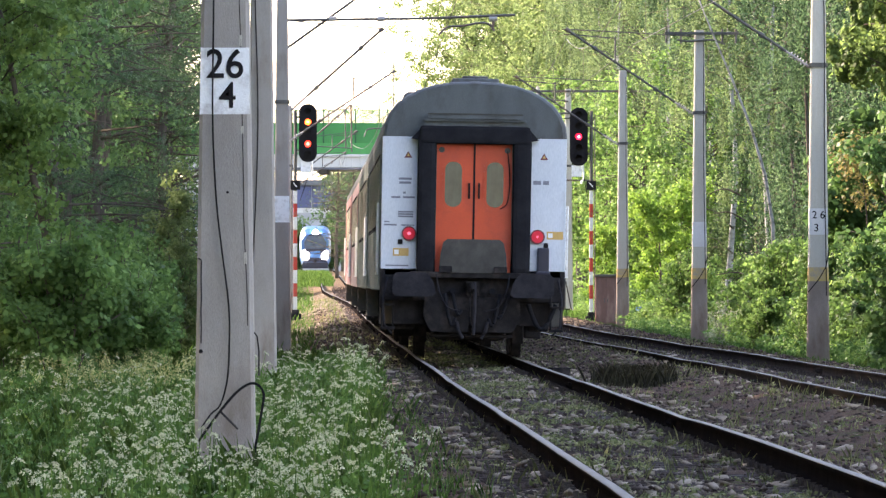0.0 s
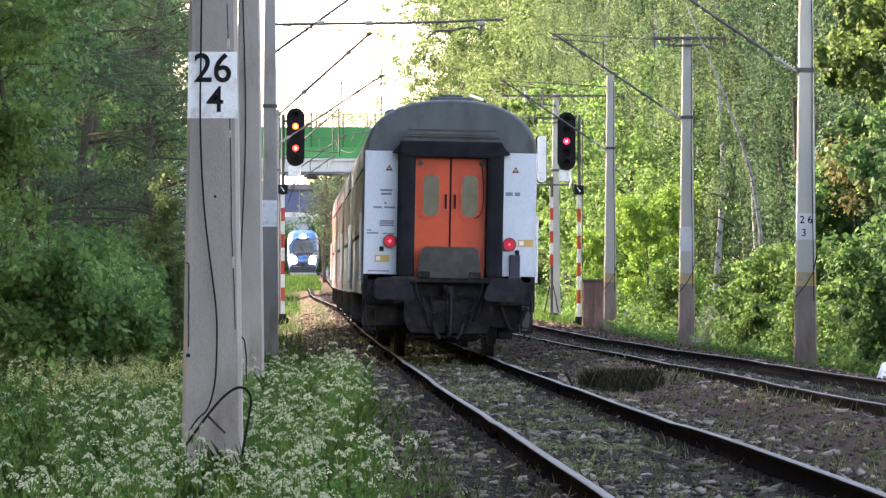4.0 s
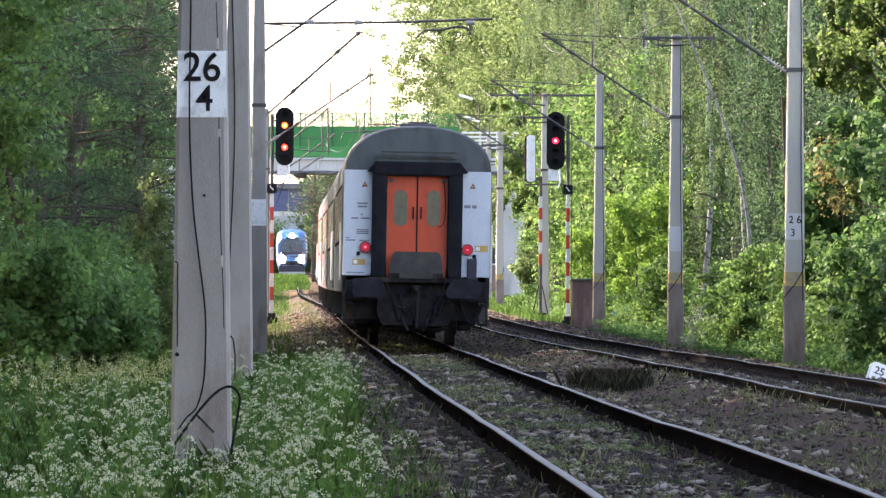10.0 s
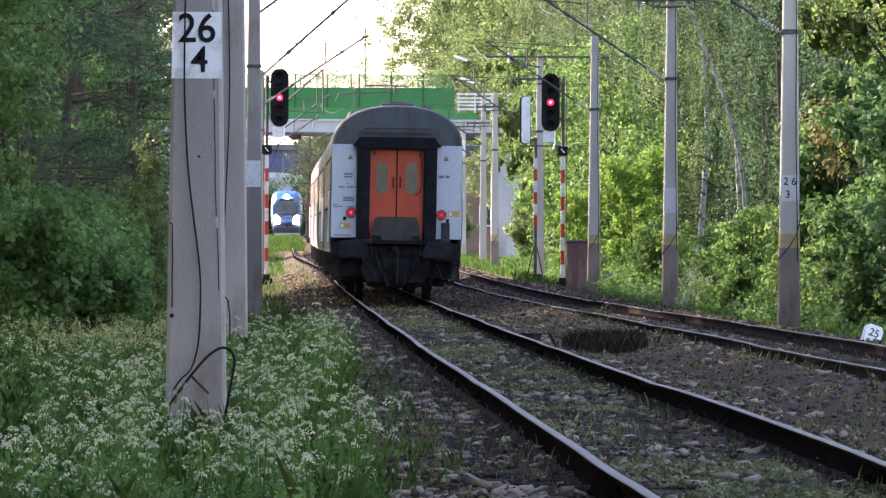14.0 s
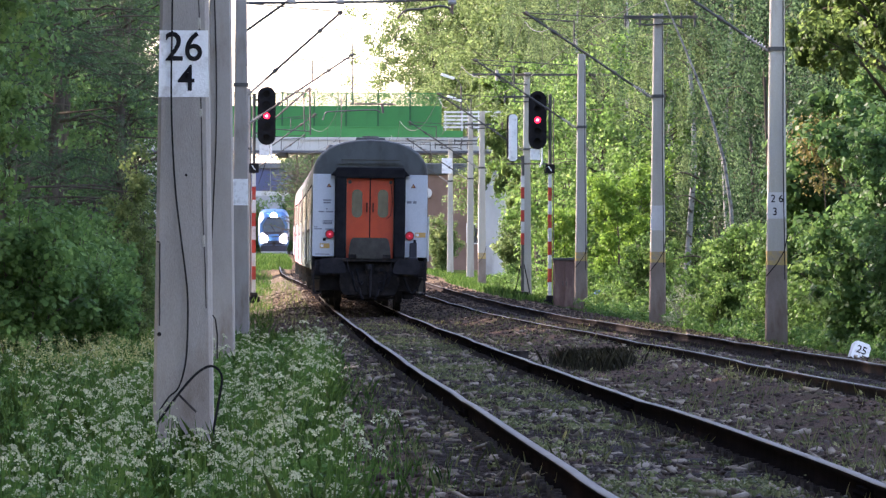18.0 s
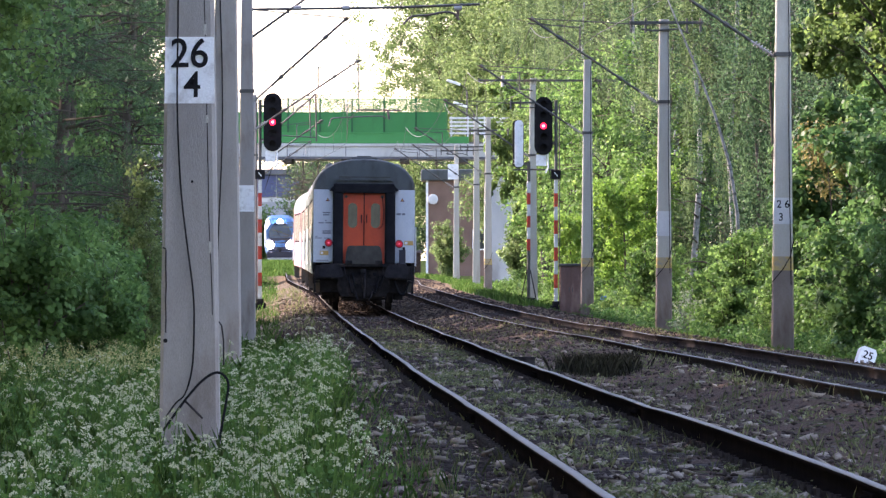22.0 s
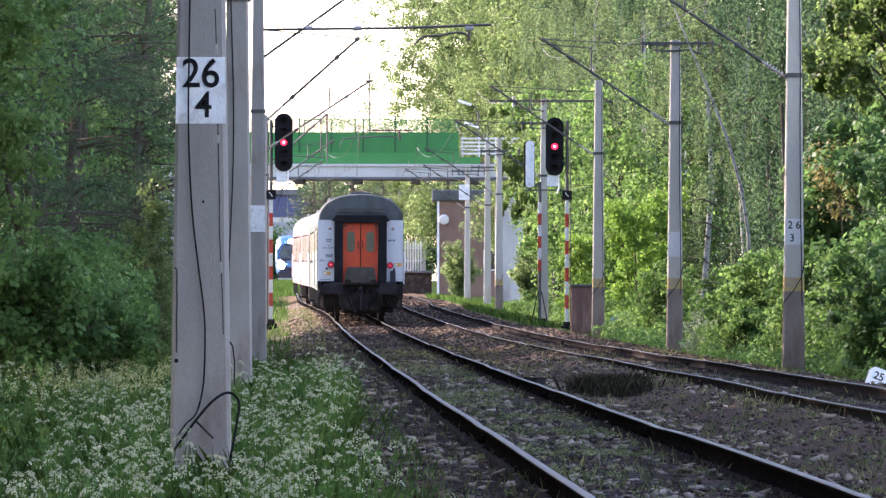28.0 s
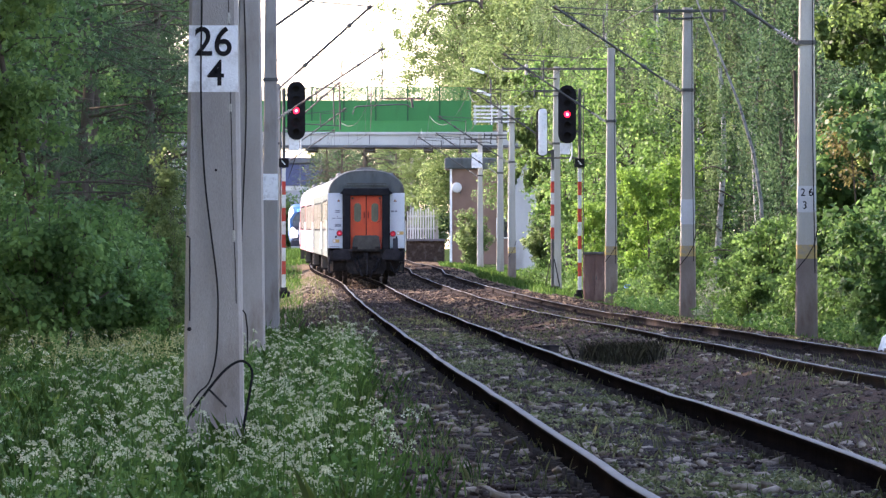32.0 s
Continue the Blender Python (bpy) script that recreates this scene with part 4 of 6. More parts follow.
    part("lamp_housing", plate(bmesh.new(), rounded(hx - 0.13, hx + 0.17, 4.5, 6.12, 0.12), -0.12, 0.09), WHITE, root, "long white lamp housing")
    part("bracket", boxes((hx, 0.0, -0.03, 0.03, 4.58, 4.64)), GALV, root)
    part("crossbar", boxes((hx - 0.2, 0.9, -0.03, 0.03, 4.38, 4.44)), GALV, root)


build_back_signal()


def build_cabinet():
    x, y = 4.70, 228.0
    zg = float(ground_z(x, y))
    root = empty("relay_cabinet", pose(x, y, zg))
    tagged(root, "brown weathered steel relay cabinet beside the track", "cabinet")
    part("body", boxes((-0.33, 0.33, -0.25, 0.25, 0.0, 1.52), bevel=0.015), CABINET, root)
    part("roof", boxes((-0.38, 0.38, -0.3, 0.3, 1.52, 1.6), bevel=0.02), GALV, root)
    for k in (-1, 1):
        part("door", boxes((min(0.01 * k, 0.31 * k), max(0.01 * k, 0.31 * k), -0.268, -0.252, 0.1, 1.46), bevel=0.006), CABINET, root)
        part("door_handle", boxes((k * 0.05 - 0.012, k * 0.05 + 0.012, -0.29, -0.268, 0.72, 0.86), bevel=0.004), GALV, root)
    bm = boxes((-0.06, 0.06, -0.02, 0.02, 0, 0.4), (-0.16, 0.16, -0.03, 0.03, 0.38, 0.58), bevel=0.01)
    m = part("trackside_marker", bm, BLUEWALL)
    m.matrix_basis = pose(5.9, 226, float(ground_z(5.9, 226)))
    tagged(m, "small blue marker board half hidden in grass", "marker")


build_cabinet()


def build_stone():
    x, y = 6.42, 106.0
    root = empty("kilometre_stone", pose(x - 0.04, y, float(ground_z(x, y)) - 0.14, -6, 20, 14))
    tagged(root, "small white leaning kilometre stone with black 25", "marker stone")
    part("stone", plate(bmesh.new(), [(-0.13, 0), (0.13, 0), (0.128, 0.32), (0.09, 0.37), (-0.09, 0.37), (-0.128, 0.32)], -0.07, 0.07), WHITE, root)
    lettering("25", 0.16, BLACK, root, pose(0, -0.073, 0.25, 90))


build_stone()


# ---- the coaches ----
def triangle(bm, cx, cz, r, y0, y1):
    return plate(bm, [(cx - r, cz - r * 0.7), (cx + r, cz - r * 0.7), (cx, cz + r)], y0, y1)


def section(scale=1.0, z_eave=3.36, top=4.22, half=1.41):
    pts = []
    for i in range(17):
        a = math.pi * i / 16
        c, s = math.cos(a), math.sin(a)
        x = half * math.copysign(abs(c) ** 0.85, c)
        z = z_eave + (top - z_eave) * abs(s) ** 0.92
        pts.append((x * scale, z_eave + (z - z_eave) * scale))
    return pts


LENGTH = 26.1


def build_coach(label, side_mat, end_mat):
    root = empty("passenger_coach")
    tagged(root, label, "railway coach", "coaches of the train")
    # roof with a softly turned end
    bm = bmesh.new()
    rings = []
    for y, s in ((0.0, 0.955), (0.03, 0.985), (0.10, 1.0), (LENGTH - 0.10, 1.0), (LENGTH - 0.03, 0.985), (LENGTH, 0.955)):
        rings.append([bm.verts.new((x, y, z)) for x, z in section(s)])
    for a, b in zip(rings, rings[1:]):
        for i in range(16):
            bm.faces.new((a[i], b[i], b[i + 1], a[i + 1]))
        bm.faces.new((a[0], a[16], b[16], b[0]))
    bm.faces.new(rings[0])
    bm.faces.new(rings[-1][::-1])
    bmesh.ops.recalc_face_normals(bm, faces=bm.faces[:])
    roof = part("roof", bm, ROOF, root, "dark grey arched roof")
    part("ventilator", boxes((-0.36, 0.36, 0.25, 1.1, 4.14, 4.27), (-0.2, 0.2, 0.4, 0.9, 4.27, 4.31), bevel=0.03), ROOF, roof)
    for k in (-1, 1):
        bm = bmesh.new()
        bmesh.ops.create_uvsphere(bm, u_segments=12, v_segments=8, radius=0.13, matrix=Matrix.Translation((k * 0.95, 3.2, 4.0)))
        part("roof_cowl", bm, ROOF, roof, smooth=True)
    # side walls with windows and doors
    for k in (-1, 1):
        x0, x1 = sorted((k * 1.41, k * 1.35))
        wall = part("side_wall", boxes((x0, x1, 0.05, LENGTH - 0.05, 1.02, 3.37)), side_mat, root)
        for i in range(10):
            y = 3.3 + i * 2.05
            o0, o1 = sorted((k * 1.408, k * 1.413))
            w = part("window", boxes((o0, o1, y - 0.12, y + 1.42, 1.98, 3.14)), RUBBER, wall)
            p0, p1 = sorted((k * 1.41, k * 1.417))
            part("pane", boxes((p0, p1, y - 0.06, y + 1.36, 2.05, 3.07)), DARK_PANE, w)
        for y in (0.55, LENGTH - 1.35):
            o0, o1 = sorted((k * 1.408, k * 1.428))
            d = part("side_door", boxes((o0, o1, y, y + 0.8, 1.08, 3.1), bevel=0.008), side_mat, wall)
            p0, p1 = sorted((k * 1.41, k * 1.432))
            part("pane", boxes((p0, p1, y + 0.18, y + 0.62, 2.2, 2.95)), DARK_PANE, d)
            for e in (-0.07, 0.87):
                part("grab_rail", tube(bmesh.new(), [(k * 1.45, y + e, 1.25), (k * 1.45, y + e, 2.35)], 0.016, 6), WHITE, d)
            part("step", boxes((min(k * 1.40, k * 1.18), max(k * 1.40, k * 1.18), y, y + 0.8, 0.52, 0.56), (min(k * 1.40, k * 1.2), max(k * 1.40, k * 1.2), y + 0.02, y + 0.05, 0.5, 1.04), (min(k * 1.40, k * 1.2), max(k * 1.40, k * 1.2), y + 0.75, y + 0.78, 0.5, 1.04), (min(k * 1.40, k * 1.2), max(k * 1.40, k * 1.2), y, y + 0.8, 0.8, 0.83)), GALV, d)
    part("floor", boxes((-1.35, 1.35, 0.05, LENGTH - 0.05, 1.0, 1.2)), IRON, root)
    part("far_end_wall", boxes((-1.35, 1.35, LENGTH - 0.1, LENGTH - 0.02, 1.2, 3.36)), end_mat, root)
    # the rear end
    for k in (-1, 1):
        x0, x1 = sorted((k * 1.405, k * 0.80))
        part("end_panel", boxes((x0, x1, -0.005, 0.06, 1.34, 3.36), bevel=0.012), end_mat, root, "pale grey end panel")
    part("end_backing", boxes((-0.86, 0.86, 0.06, 0.12, 1.2, 3.36)), IRON, root)
    bm = plate(bmesh.new(), [(-0.78, 3.50), (0.78, 3.50), (0.76, 3.64), (0.66, 3.67), (-0.66, 3.67), (-0.76, 3.64)], -0.11, 0.04)
    part("gangway_hood", bm, ROOF, root, "grey hood over the gangway")
    part("rain_strip", boxes((-0.78, 0.78, -0.17, 0.0, 3.60, 3.63), bevel=0.006), ROOF, root)
    part("rain_lip", boxes((-0.72, 0.72, -0.20, -0.15, 3.70, 3.725), bevel=0.006), GANGWAY, root, "pale edged rain lip")
    part("lip_web", boxes((-0.72, 0.72, -0.19, 0.0, 3.64, 3.70)), ROOF, root)
    for k in (-1, 1):
        x0, x1 = sorted((k * 0.865, k * 0.585))
        part("gangway_bellows", boxes((x0, x1, -0.26, 0.02, 1.30, 3.46), bevel=0.07), RUBBER, root, "fat black rubber gangway seal")
        part("bellows_flare", plate(bmesh.new(), [(k * 0.80, 3.30), (k * 0.97, 3.33), (k * 0.80, 3.52), (k * 0.6, 3.52)], -0.20, -0.01), RUBBER, root)
    part("gangway_bellows", boxes((-0.84, 0.84, -0.28, 0.02, 3.26, 3.53), bevel=0.05), RUBBER, root)
    part("threshold", boxes((-0.95, 0.95, -0.28, 0.03, 1.22, 1.31), bevel=0.015), IRON, root)
    for k in (-1, 1):
        x0, x1 = sorted((k * 0.012, k * 0.575))
        d = part("gangway_door", boxes((x0, x1, -0.02, 0.03, 1.31, 3.27), bevel=0.006), ORANGE, root, "orange folding door leaf")
        w0, w1 = sorted((k * 0.16, k * 0.475))
        part("door_window", plate(bmesh.new(), rounded(w0 - 0.01, w1 + 0.01, 2.25, 3.04, 0.14), -0.045, -0.012), ORANGE, d, "raised orange window frame")
        part("pane", plate(bmesh.new(), rounded(w0 + 0.028, w1 - 0.028, 2.30, 2.99, 0.12), -0.049, -0.040), PANE, d, "dull green glass")
        part("door_handle", boxes((k * 0.075 - 0.016, k * 0.075 + 0.016, -0.065, -0.05, 2.43, 2.67), (k * 0.075 - 0.012, k * 0.075 + 0.012, -0.055, -0.018, 2.44, 2.47), (k * 0.075 - 0.012, k * 0.075 + 0.012, -0.055, -0.018, 2.63, 2.66), bevel=0.006), BLACK, d, "black pull handle")
        bm = bmesh.new()
        disc(bm, (k * 0.5, -0.03, 3.17), 0.045, 0.03, 12)
        part("door_lock", bm, GALV, d)
        e0, e1 = sorted((k * 0.575, k * 0.592))
        part("door_edge", boxes((e0, e1, -0.05, 0.0, 1.5, 3.26)), GALV, root, "thin bare metal edge")
    part("loose_strap", tube(bmesh.new(), curved([(0.5, -0.05, 3.16), (0.53, -0.06, 2.9), (0.54, -0.06, 2.6), (0.50, -0.06, 2.36), (0.40, -0.06, 2.28)]), 0.009, 5), BLACK, root, "thin black strap hanging over the door")
    part("door_seam", boxes((-0.015, 0.015, -0.03, 0.0, 1.5, 3.26), bevel=0.004), RUBBER, root)
    part("gangway_plate", plate(bmesh.new(), [(-0.52, 1.30), (0.52, 1.30), (0.50, 1.58), (0.46, 1.76), (0.40, 1.81), (-0.40, 1.81), (-0.46, 1.76), (-0.50, 1.58)], -0.30, -0.27), GANGWAY, root, "scuffed grey footplate folded up")
    for k in (-1, 1):
        part("plate_hinge", boxes((k * 0.42 - 0.1, k * 0.42 + 0.1, -0.33, -0.30, 1.30, 1.40), bevel=0.01), IRON, root)
    # lamps and markings on the end panels
    for k, z in ((-1, 1.885), (1, 1.865)):
        bm = bmesh.new()
        disc(bm, (k * 0.978, -0.03, z), 0.112, 0.06, 24)
        rim = part("tail_lamp", bm, TAIL_RIM, root, "round red tail lamp, lit")
        bm = bmesh.new()
        disc(bm, (k * 0.978, -0.064, z), 0.09, 0.012, 24)
        part("lens", bm, TAIL, rim)
        bm = bmesh.new()
        disc(bm, (k * 0.978, -0.072, z), 0.026 if k < 0 else 0.018, 0.006, 16)
        part("bulb", bm, TAIL_CORE, rim)
        part("socket", boxes((k * 1.11 - 0.035, k * 1.11 + 0.035, -0.04, 0.0, z - 0.165, z - 0.09), bevel=0.01), BLACK, root)
        tri = part("warning_triangle", triangle(bmesh.new(), k * 1.01 if k < 0 else 1.06, 3.08, 0.06, -0.010, -0.002), TAIL_RIM, root, "red warning triangle")
        part("triangle_field", triangle(bmesh.new(), k * 1.01 if k < 0 else 1.06, 3.08, 0.026, -0.014, -0.009), STICKER, tri)
    for x0, x1, z0, z1 in ((-1.22, -0.98, 1.54, 1.66), (1.12, 1.37, 1.83, 1.95)):
        st = part("sticker", boxes((x0, x1, -0.012, -0.003, z0, z1)), STICKER, root, "ochre notice")
        part("sticker_field", boxes((x0 + 0.02, x0 + 0.09, -0.016, -0.011, z0 + 0.025, z1 - 0.025)), WHITE, st)
    part("socket_cover", boxes((0.98, 1.16, -0.10, 0.0, 1.30, 1.70), (0.96, 1.18, -0.12, 0.0, 1.28, 1.34), bevel=0.02), NAVY, root, "dark blue connector cover")
    bars = [(-1.15, -0.95, 2.70, 2.735), (-1.14, -0.96, 2.64, 2.675), (-1.08, -1.04, 2.49, 2.52), (-1.26, -1.12, 2.42, 2.45), (-1.08, -0.90, 2.42, 2.45), (-1.15, -0.92, 2.20, 2.225), (-1.15, -0.92, 2.165, 2.19), (-1.15, -0.92, 2.13, 2.155), (-1.36, -1.28, 2.05, 2.07), (-1.36, -1.17, 2.0, 2.025), (-1.10, -0.90, 2.0, 2.02), (-1.33, -0.98, 1.385, 1.405), (0.90, 1.02, 2.66, 2.72), (1.05, 1.14, 2.66, 2.72)]
    for x0, x1, z0, z1 in bars:
        part("printed_line", boxes((x0, x1, -0.009, -0.003, z0, z1)), PRINT, root)
    # buffers, coupling and hoses
    for k in (-1, 1):
        b = part("buffer", plate(bmesh.new(), [(k * x, z) for x, z in ((1.16, 1.29), (1.22, 1.24), (1.23, 1.0), (1.17, 0.93), (0.62, 0.93), (0.565, 0.99), (0.60, 1.14), (0.67, 1.25), (0.73, 1.29))], -0.66, -0.60), BUFFER, root, "wide grimy buffer head")
        bm = bmesh.new()
        disc(bm, (k * 0.9, -0.42, 1.08), 0.11, 0.40, 16)
        disc(bm, (k * 0.9, -0.16, 1.08), 0.16, 0.30, 16)
        part("shank", bm, IRON, b)
        part("corner_step", boxes((k * 1.28 - 0.1, k * 1.28 + 0.1, -0.30, 0.0, 0.42, 0.46), (k * 1.37 - 0.015, k * 1.37 + 0.015, -0.06, -0.02, 0.42, 1.25), (k * 1.2 - 0.015, k * 1.2 + 0.015, -0.06, -0.02, 0.42, 1.25), (k * 1.28 - 0.1, k * 1.28 + 0.1, -0.22, 0.0, 0.78, 0.81), bevel=0.006), IRON, root)
        part("corner_post", boxes((k * 1.37 - 0.04, k * 1.37 + 0.04, -0.02, 0.14, 0.75, 1.34), bevel=0.015), IRON, root)
    part("headstock", boxes((-1.34, 1.34, -0.03, 0.3, 0.86, 1.25), (-0.62, 0.62, -0.10, 0.2, 0.62, 0.9), (-1.2, 1.2, 0.1, 0.5, 0.50, 0.88), bevel=0.02), IRON, root)
    bm = boxes((-0.06, 0.06, -0.45, 0.0, 1.0, 1.12), (-0.10, 0.10, -0.14, 0.0, 0.94, 1.18), bevel=0.02)
    tube(bm, [(0, -0.42, 1.1), (0, -0.5, 1.14), (0, -0.53, 1.06), (0, -0.48, 1.0)], 0.035, 8)
    hook = part("draw_hook", bm, IRON, root)
    bm = bmesh.new()
    tube(bm, [(0.03, -0.4, 1.0), (0.045, -0.42, 0.8), (0.03, -0.4, 0.55), (0.0, -0.4, 0.48), (-0.03, -0.4, 0.55), (-0.045, -0.42, 0.8), (-0.03, -0.4, 1.0)], 0.02, 6)
    part("coupling_link", bm, IRON, hook)
    for x, sag, xe in ((-0.42, 0.5, -0.25), (0.42, 0.5, 0.25), (0.55, 0.62, 0.34), (-0.30, 0.66, -0.16)):
        pts = [(x + (xe - x) * i / 8, -0.2 - 0.06 * math.sin(math.pi * i / 8), 0.98 - (0.98 - sag) * math.sin(math.pi * i / 8 * 0.72)) for i in range(9)]
        part("brake_hose", tube(bmesh.new(), pts, 0.026, 8), RUBBER, root)
    pts = [(0.85 + 0.42 * i / 10, -0.15, 0.84 - 0.38 * math.sin(math.pi * i / 10)) for i in range(11)]
    part("heating_cable", tube(bmesh.new(), pts, 0.034, 8), RUBBER, root, "thick black looped cable")
    # brake gear and pipes below the headstock
    for k in (-1, 1):
        part("guard_plate", plate(bmesh.new(), [(k * 0.05, 0.40), (k * 0.62, 0.40), (k * 0.74, 0.62), (k * 0.72, 0.92), (k * 0.05, 0.92)], -0.16, -0.12), IRON, root, "sooty guard plate")
        bm = bmesh.new()
        disc(bm, (k * 0.30, -0.17, 1.02), 0.05, 0.10, 12)
        disc(bm, (k * 0.30, -0.23, 1.02), 0.034, 0.06, 12)
        part("brake_tap", bm, RUBBER, root)
        part("sandbox", boxes((k * 1.02 - 0.16, k * 1.02 + 0.16, 0.35, 0.75, 0.42, 0.95), bevel=0.04), IRON, root)
        part("brake_beam", boxes((k * 0.75 - 0.09, k * 0.75 + 0.09, 1.72, 1.86, 0.22, 0.78), bevel=0.02), IRON, root)
        part("step_hanger", tube(bmesh.new(), [(k * 1.30, -0.18, 1.22), (k * 1.36, -0.2, 0.9), (k * 1.34, -0.2, 0.5), (k * 1.22, -0.2, 0.36)], 0.017, 6), BUFFER, root)
        part("hose_end", tube(bmesh.new(), [(k * 0.24, -0.24, 0.56), (k * 0.2, -0.26, 0.40), (k * 0.14, -0.26, 0.30)], 0.03, 8), BUFFER, root)
        part("gangway_chain", tube(bmesh.new(), curved([(k * 0.56, -0.30, 1.28), (k * 0.5, -0.34, 1.0), (k * 0.38, -0.34, 0.78), (k * 0.2, -0.34, 0.72)]), 0.011, 5), BUFFER, root)
    part("screw_coupling", tube(bmesh.new(), [(0.02, -0.5, 1.16), (0.03, -0.52, 0.95), (0.03, -0.5, 0.7), (0.015, -0.48, 0.36)], 0.026, 8), BUFFER, hook, "worn screw coupling hanging down")
    # Added dark block that fills the coach's shade between the wheels.
    part("underfloor_shade_block", boxes((-0.55, 0.55, 0.9, 1.55, 0.26, 0.86), bevel=0.12), IRON, root)
    part("brake_pipe", tube(bmesh.new(), [(-0.62, 0.1, 0.34), (0.62, 0.1, 0.34)], 0.03, 8), IRON, root)
    part("underfloor_box", boxes((-1.2, 1.2, 8.0, 12.0, 0.42, 1.0), (-1.2, 1.2, 14.0, 17.5, 0.45, 1.0), bevel=0.03), IRON, root)
    # running gear
    for yc in (3.7, LENGTH - 3.7):
        part("bogie_frame", boxes((-1.08, -0.92, yc - 1.75, yc + 1.75, 0.5, 0.72), (0.92, 1.08, yc - 1.75, yc + 1.75, 0.5, 0.72), (-1.05, 1.05, yc - 0.25, yc + 0.25, 0.52, 0.9), (-1.0, 1.0, yc - 1.8, yc - 1.65, 0.5, 0.66), (-1.0, 1.0, yc + 1.65, yc + 1.8, 0.5, 0.66), bevel=0.02), IRON, root)
        for k in (-1, 1):
            for o in (-1.25, 1.25):
                part("axle_box", boxes((k * 1.0 - 0.13, k * 1.0 + 0.13, yc + o - 0.17, yc + o + 0.17, 0.3, 0.62), bevel=0.03), IRON, root)
    for yc in (2.45, 4.95, LENGTH - 4.95, LENGTH - 2.45):
        bm = bmesh.new()
        disc(bm, (0, 0, 0), 0.09, 1.7, 12, "x")
        for k in (-1, 1):
            disc(bm, (k * 0.755, 0, 0), 0.46, 0.12, 32, "x")
            disc(bm, (k * 0.69, 0, 0), 0.49, 0.03, 32, "x")
            disc(bm, (k * 0.82, 0, 0), 0.16, 0.03, 16, "x")
        ws = part("wheelset", bm, IRON, root)
        ws.matrix_basis = pose(0, yc, 0.46)
    return root


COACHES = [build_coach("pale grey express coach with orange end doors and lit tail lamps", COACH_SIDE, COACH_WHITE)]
COACHES.append(copy_thing(COACHES[0], Matrix()))
tagged(COACHES[1], "pale grey express coach with dusty side and dark windows")
COACHES.append(build_coach("greyed red express coach mid-train, shade put into its paint", COACH_PINK, COACH_PINK))
COACHES.append(build_coach("faded pinkish-red express coach at the head of the train", COACH_RED, COACH_RED))


# ---- the electric train waiting beyond the bridge ----
def build_unit():
    y0 = 620.0
    x = float(track_c(y0))
    root = empty("electric_train", pose(x, y0, float(rail_z(y0)), 0, 0, 1.1))
    tagged(root, "blue and white electric multiple unit with bright headlights", "train")
    bm = bmesh.new()
    rings = []
    for y, w, zt, zb in ((0.0, 0.80, 2.2, 0.45), (0.12, 0.98, 2.6, 0.35), (0.5, 1.14, 3.2, 0.32), (1.1, 1.26, 3.65, 0.32), (1.9, 1.33, 3.9, 0.32), (38.0, 1.36, 3.95, 0.32)):
        ring = []
        for i in range(24):
            a = 2 * math.pi * i / 24
            c, s = math.cos(a), math.sin(a)
            px = w * math.copysign(abs(c) ** 0.45, c)
            pz = (zt + zb) / 2 + (zt - zb) / 2 * math.copysign(abs(s) ** 0.55, s)
            ring.append(bm.verts.new((px, y, pz)))
        rings.append(ring)
    for a, b in zip(rings, rings[1:]):
        for i in range(24):
            bm.faces.new((a[i], a[(i + 1) % 24], b[(i + 1) % 24], b[i]))
    bm.faces.new(rings[0])
    bm.faces.new(rings[-1][::-1])
    bmesh.ops.recalc_face_normals(bm, faces=bm.faces[:])
    part("body", bm, EMU_BLUE, root, "blue rounded cab", smooth=False)
    part("cab_mask", plate(bmesh.new(), [(-0.95, 0.85), (0.95, 0.85), (1.04, 1.4), (0.88, 1.95), (-0.88, 1.95), (-1.04, 1.4)], -0.06, 0.1), NAVY, root, "dark front panel")
    part("windscreen", plate(bmesh.new(), [(-0.88, 1.95), (0.88, 1.95), (0.94, 2.5), (0.66, 3.0), (-0.66, 3.0), (-0.94, 2.5)], -0.09, 0.3), EMU_SCREEN, root, "dark blue windscreen")
    part("destination_display", plate(bmesh.new(), [(-0.6, 3.02), (0.6, 3.02), (0.5, 3.2), (-0.5, 3.2)], -0.02, 0.4), NAVY, root)
    part("wiper", tube(bmesh.new(), [(0.1, -0.11, 1.98), (-0.3, -0.12, 2.55)], 0.02, 5), BLACK, root)
    part("number_field", boxes((-0.42, 0.42, -0.09, 0.0, 1.2, 1.75), bevel=0.02), EMU_BLUE, root)
    part("front_skirt", boxes((-1.1, 1.1, -0.1, 0.4, 0.3, 0.82), bevel=0.08), NAVY, root, "dark skirt with a rounded edge")
    bm = bmesh.new()
    disc(bm, (0, -0.35, 0.95), 0.16, 0.5, 12)
    part("coupler", bm, IRON, root)
    for k in (-1, 1):
        # White panels paint the glare round the headlights.
        part("headlight_glare_panel", plate(bmesh.new(), [(k * 0.5, 1.05), (k * 1.1, 0.9), (k * 1.16, 1.75), (k * 0.92, 1.92), (k * 0.55, 1.6)], -0.10, 0.1), EMU_WHITE, root, "white panel standing in for the headlight's glare")
        part("rounded_post", plate(bmesh.new(), [(k * 0.95, 1.95), (k * 1.16, 1.8), (k * 1.18, 2.6), (k * 0.72, 3.15), (k * 0.64, 3.05), (k * 0.96, 2.5)], -0.04, 0.3), EMU_BLUE, root)
    # Headlight discs are wider than the lamps, to take in glare.
    for px, pz, r in ((-0.80, 1.38, 0.27), (0.80, 1.38, 0.27), (0.0, 3.3, 0.25)):
        bm = bmesh.new()
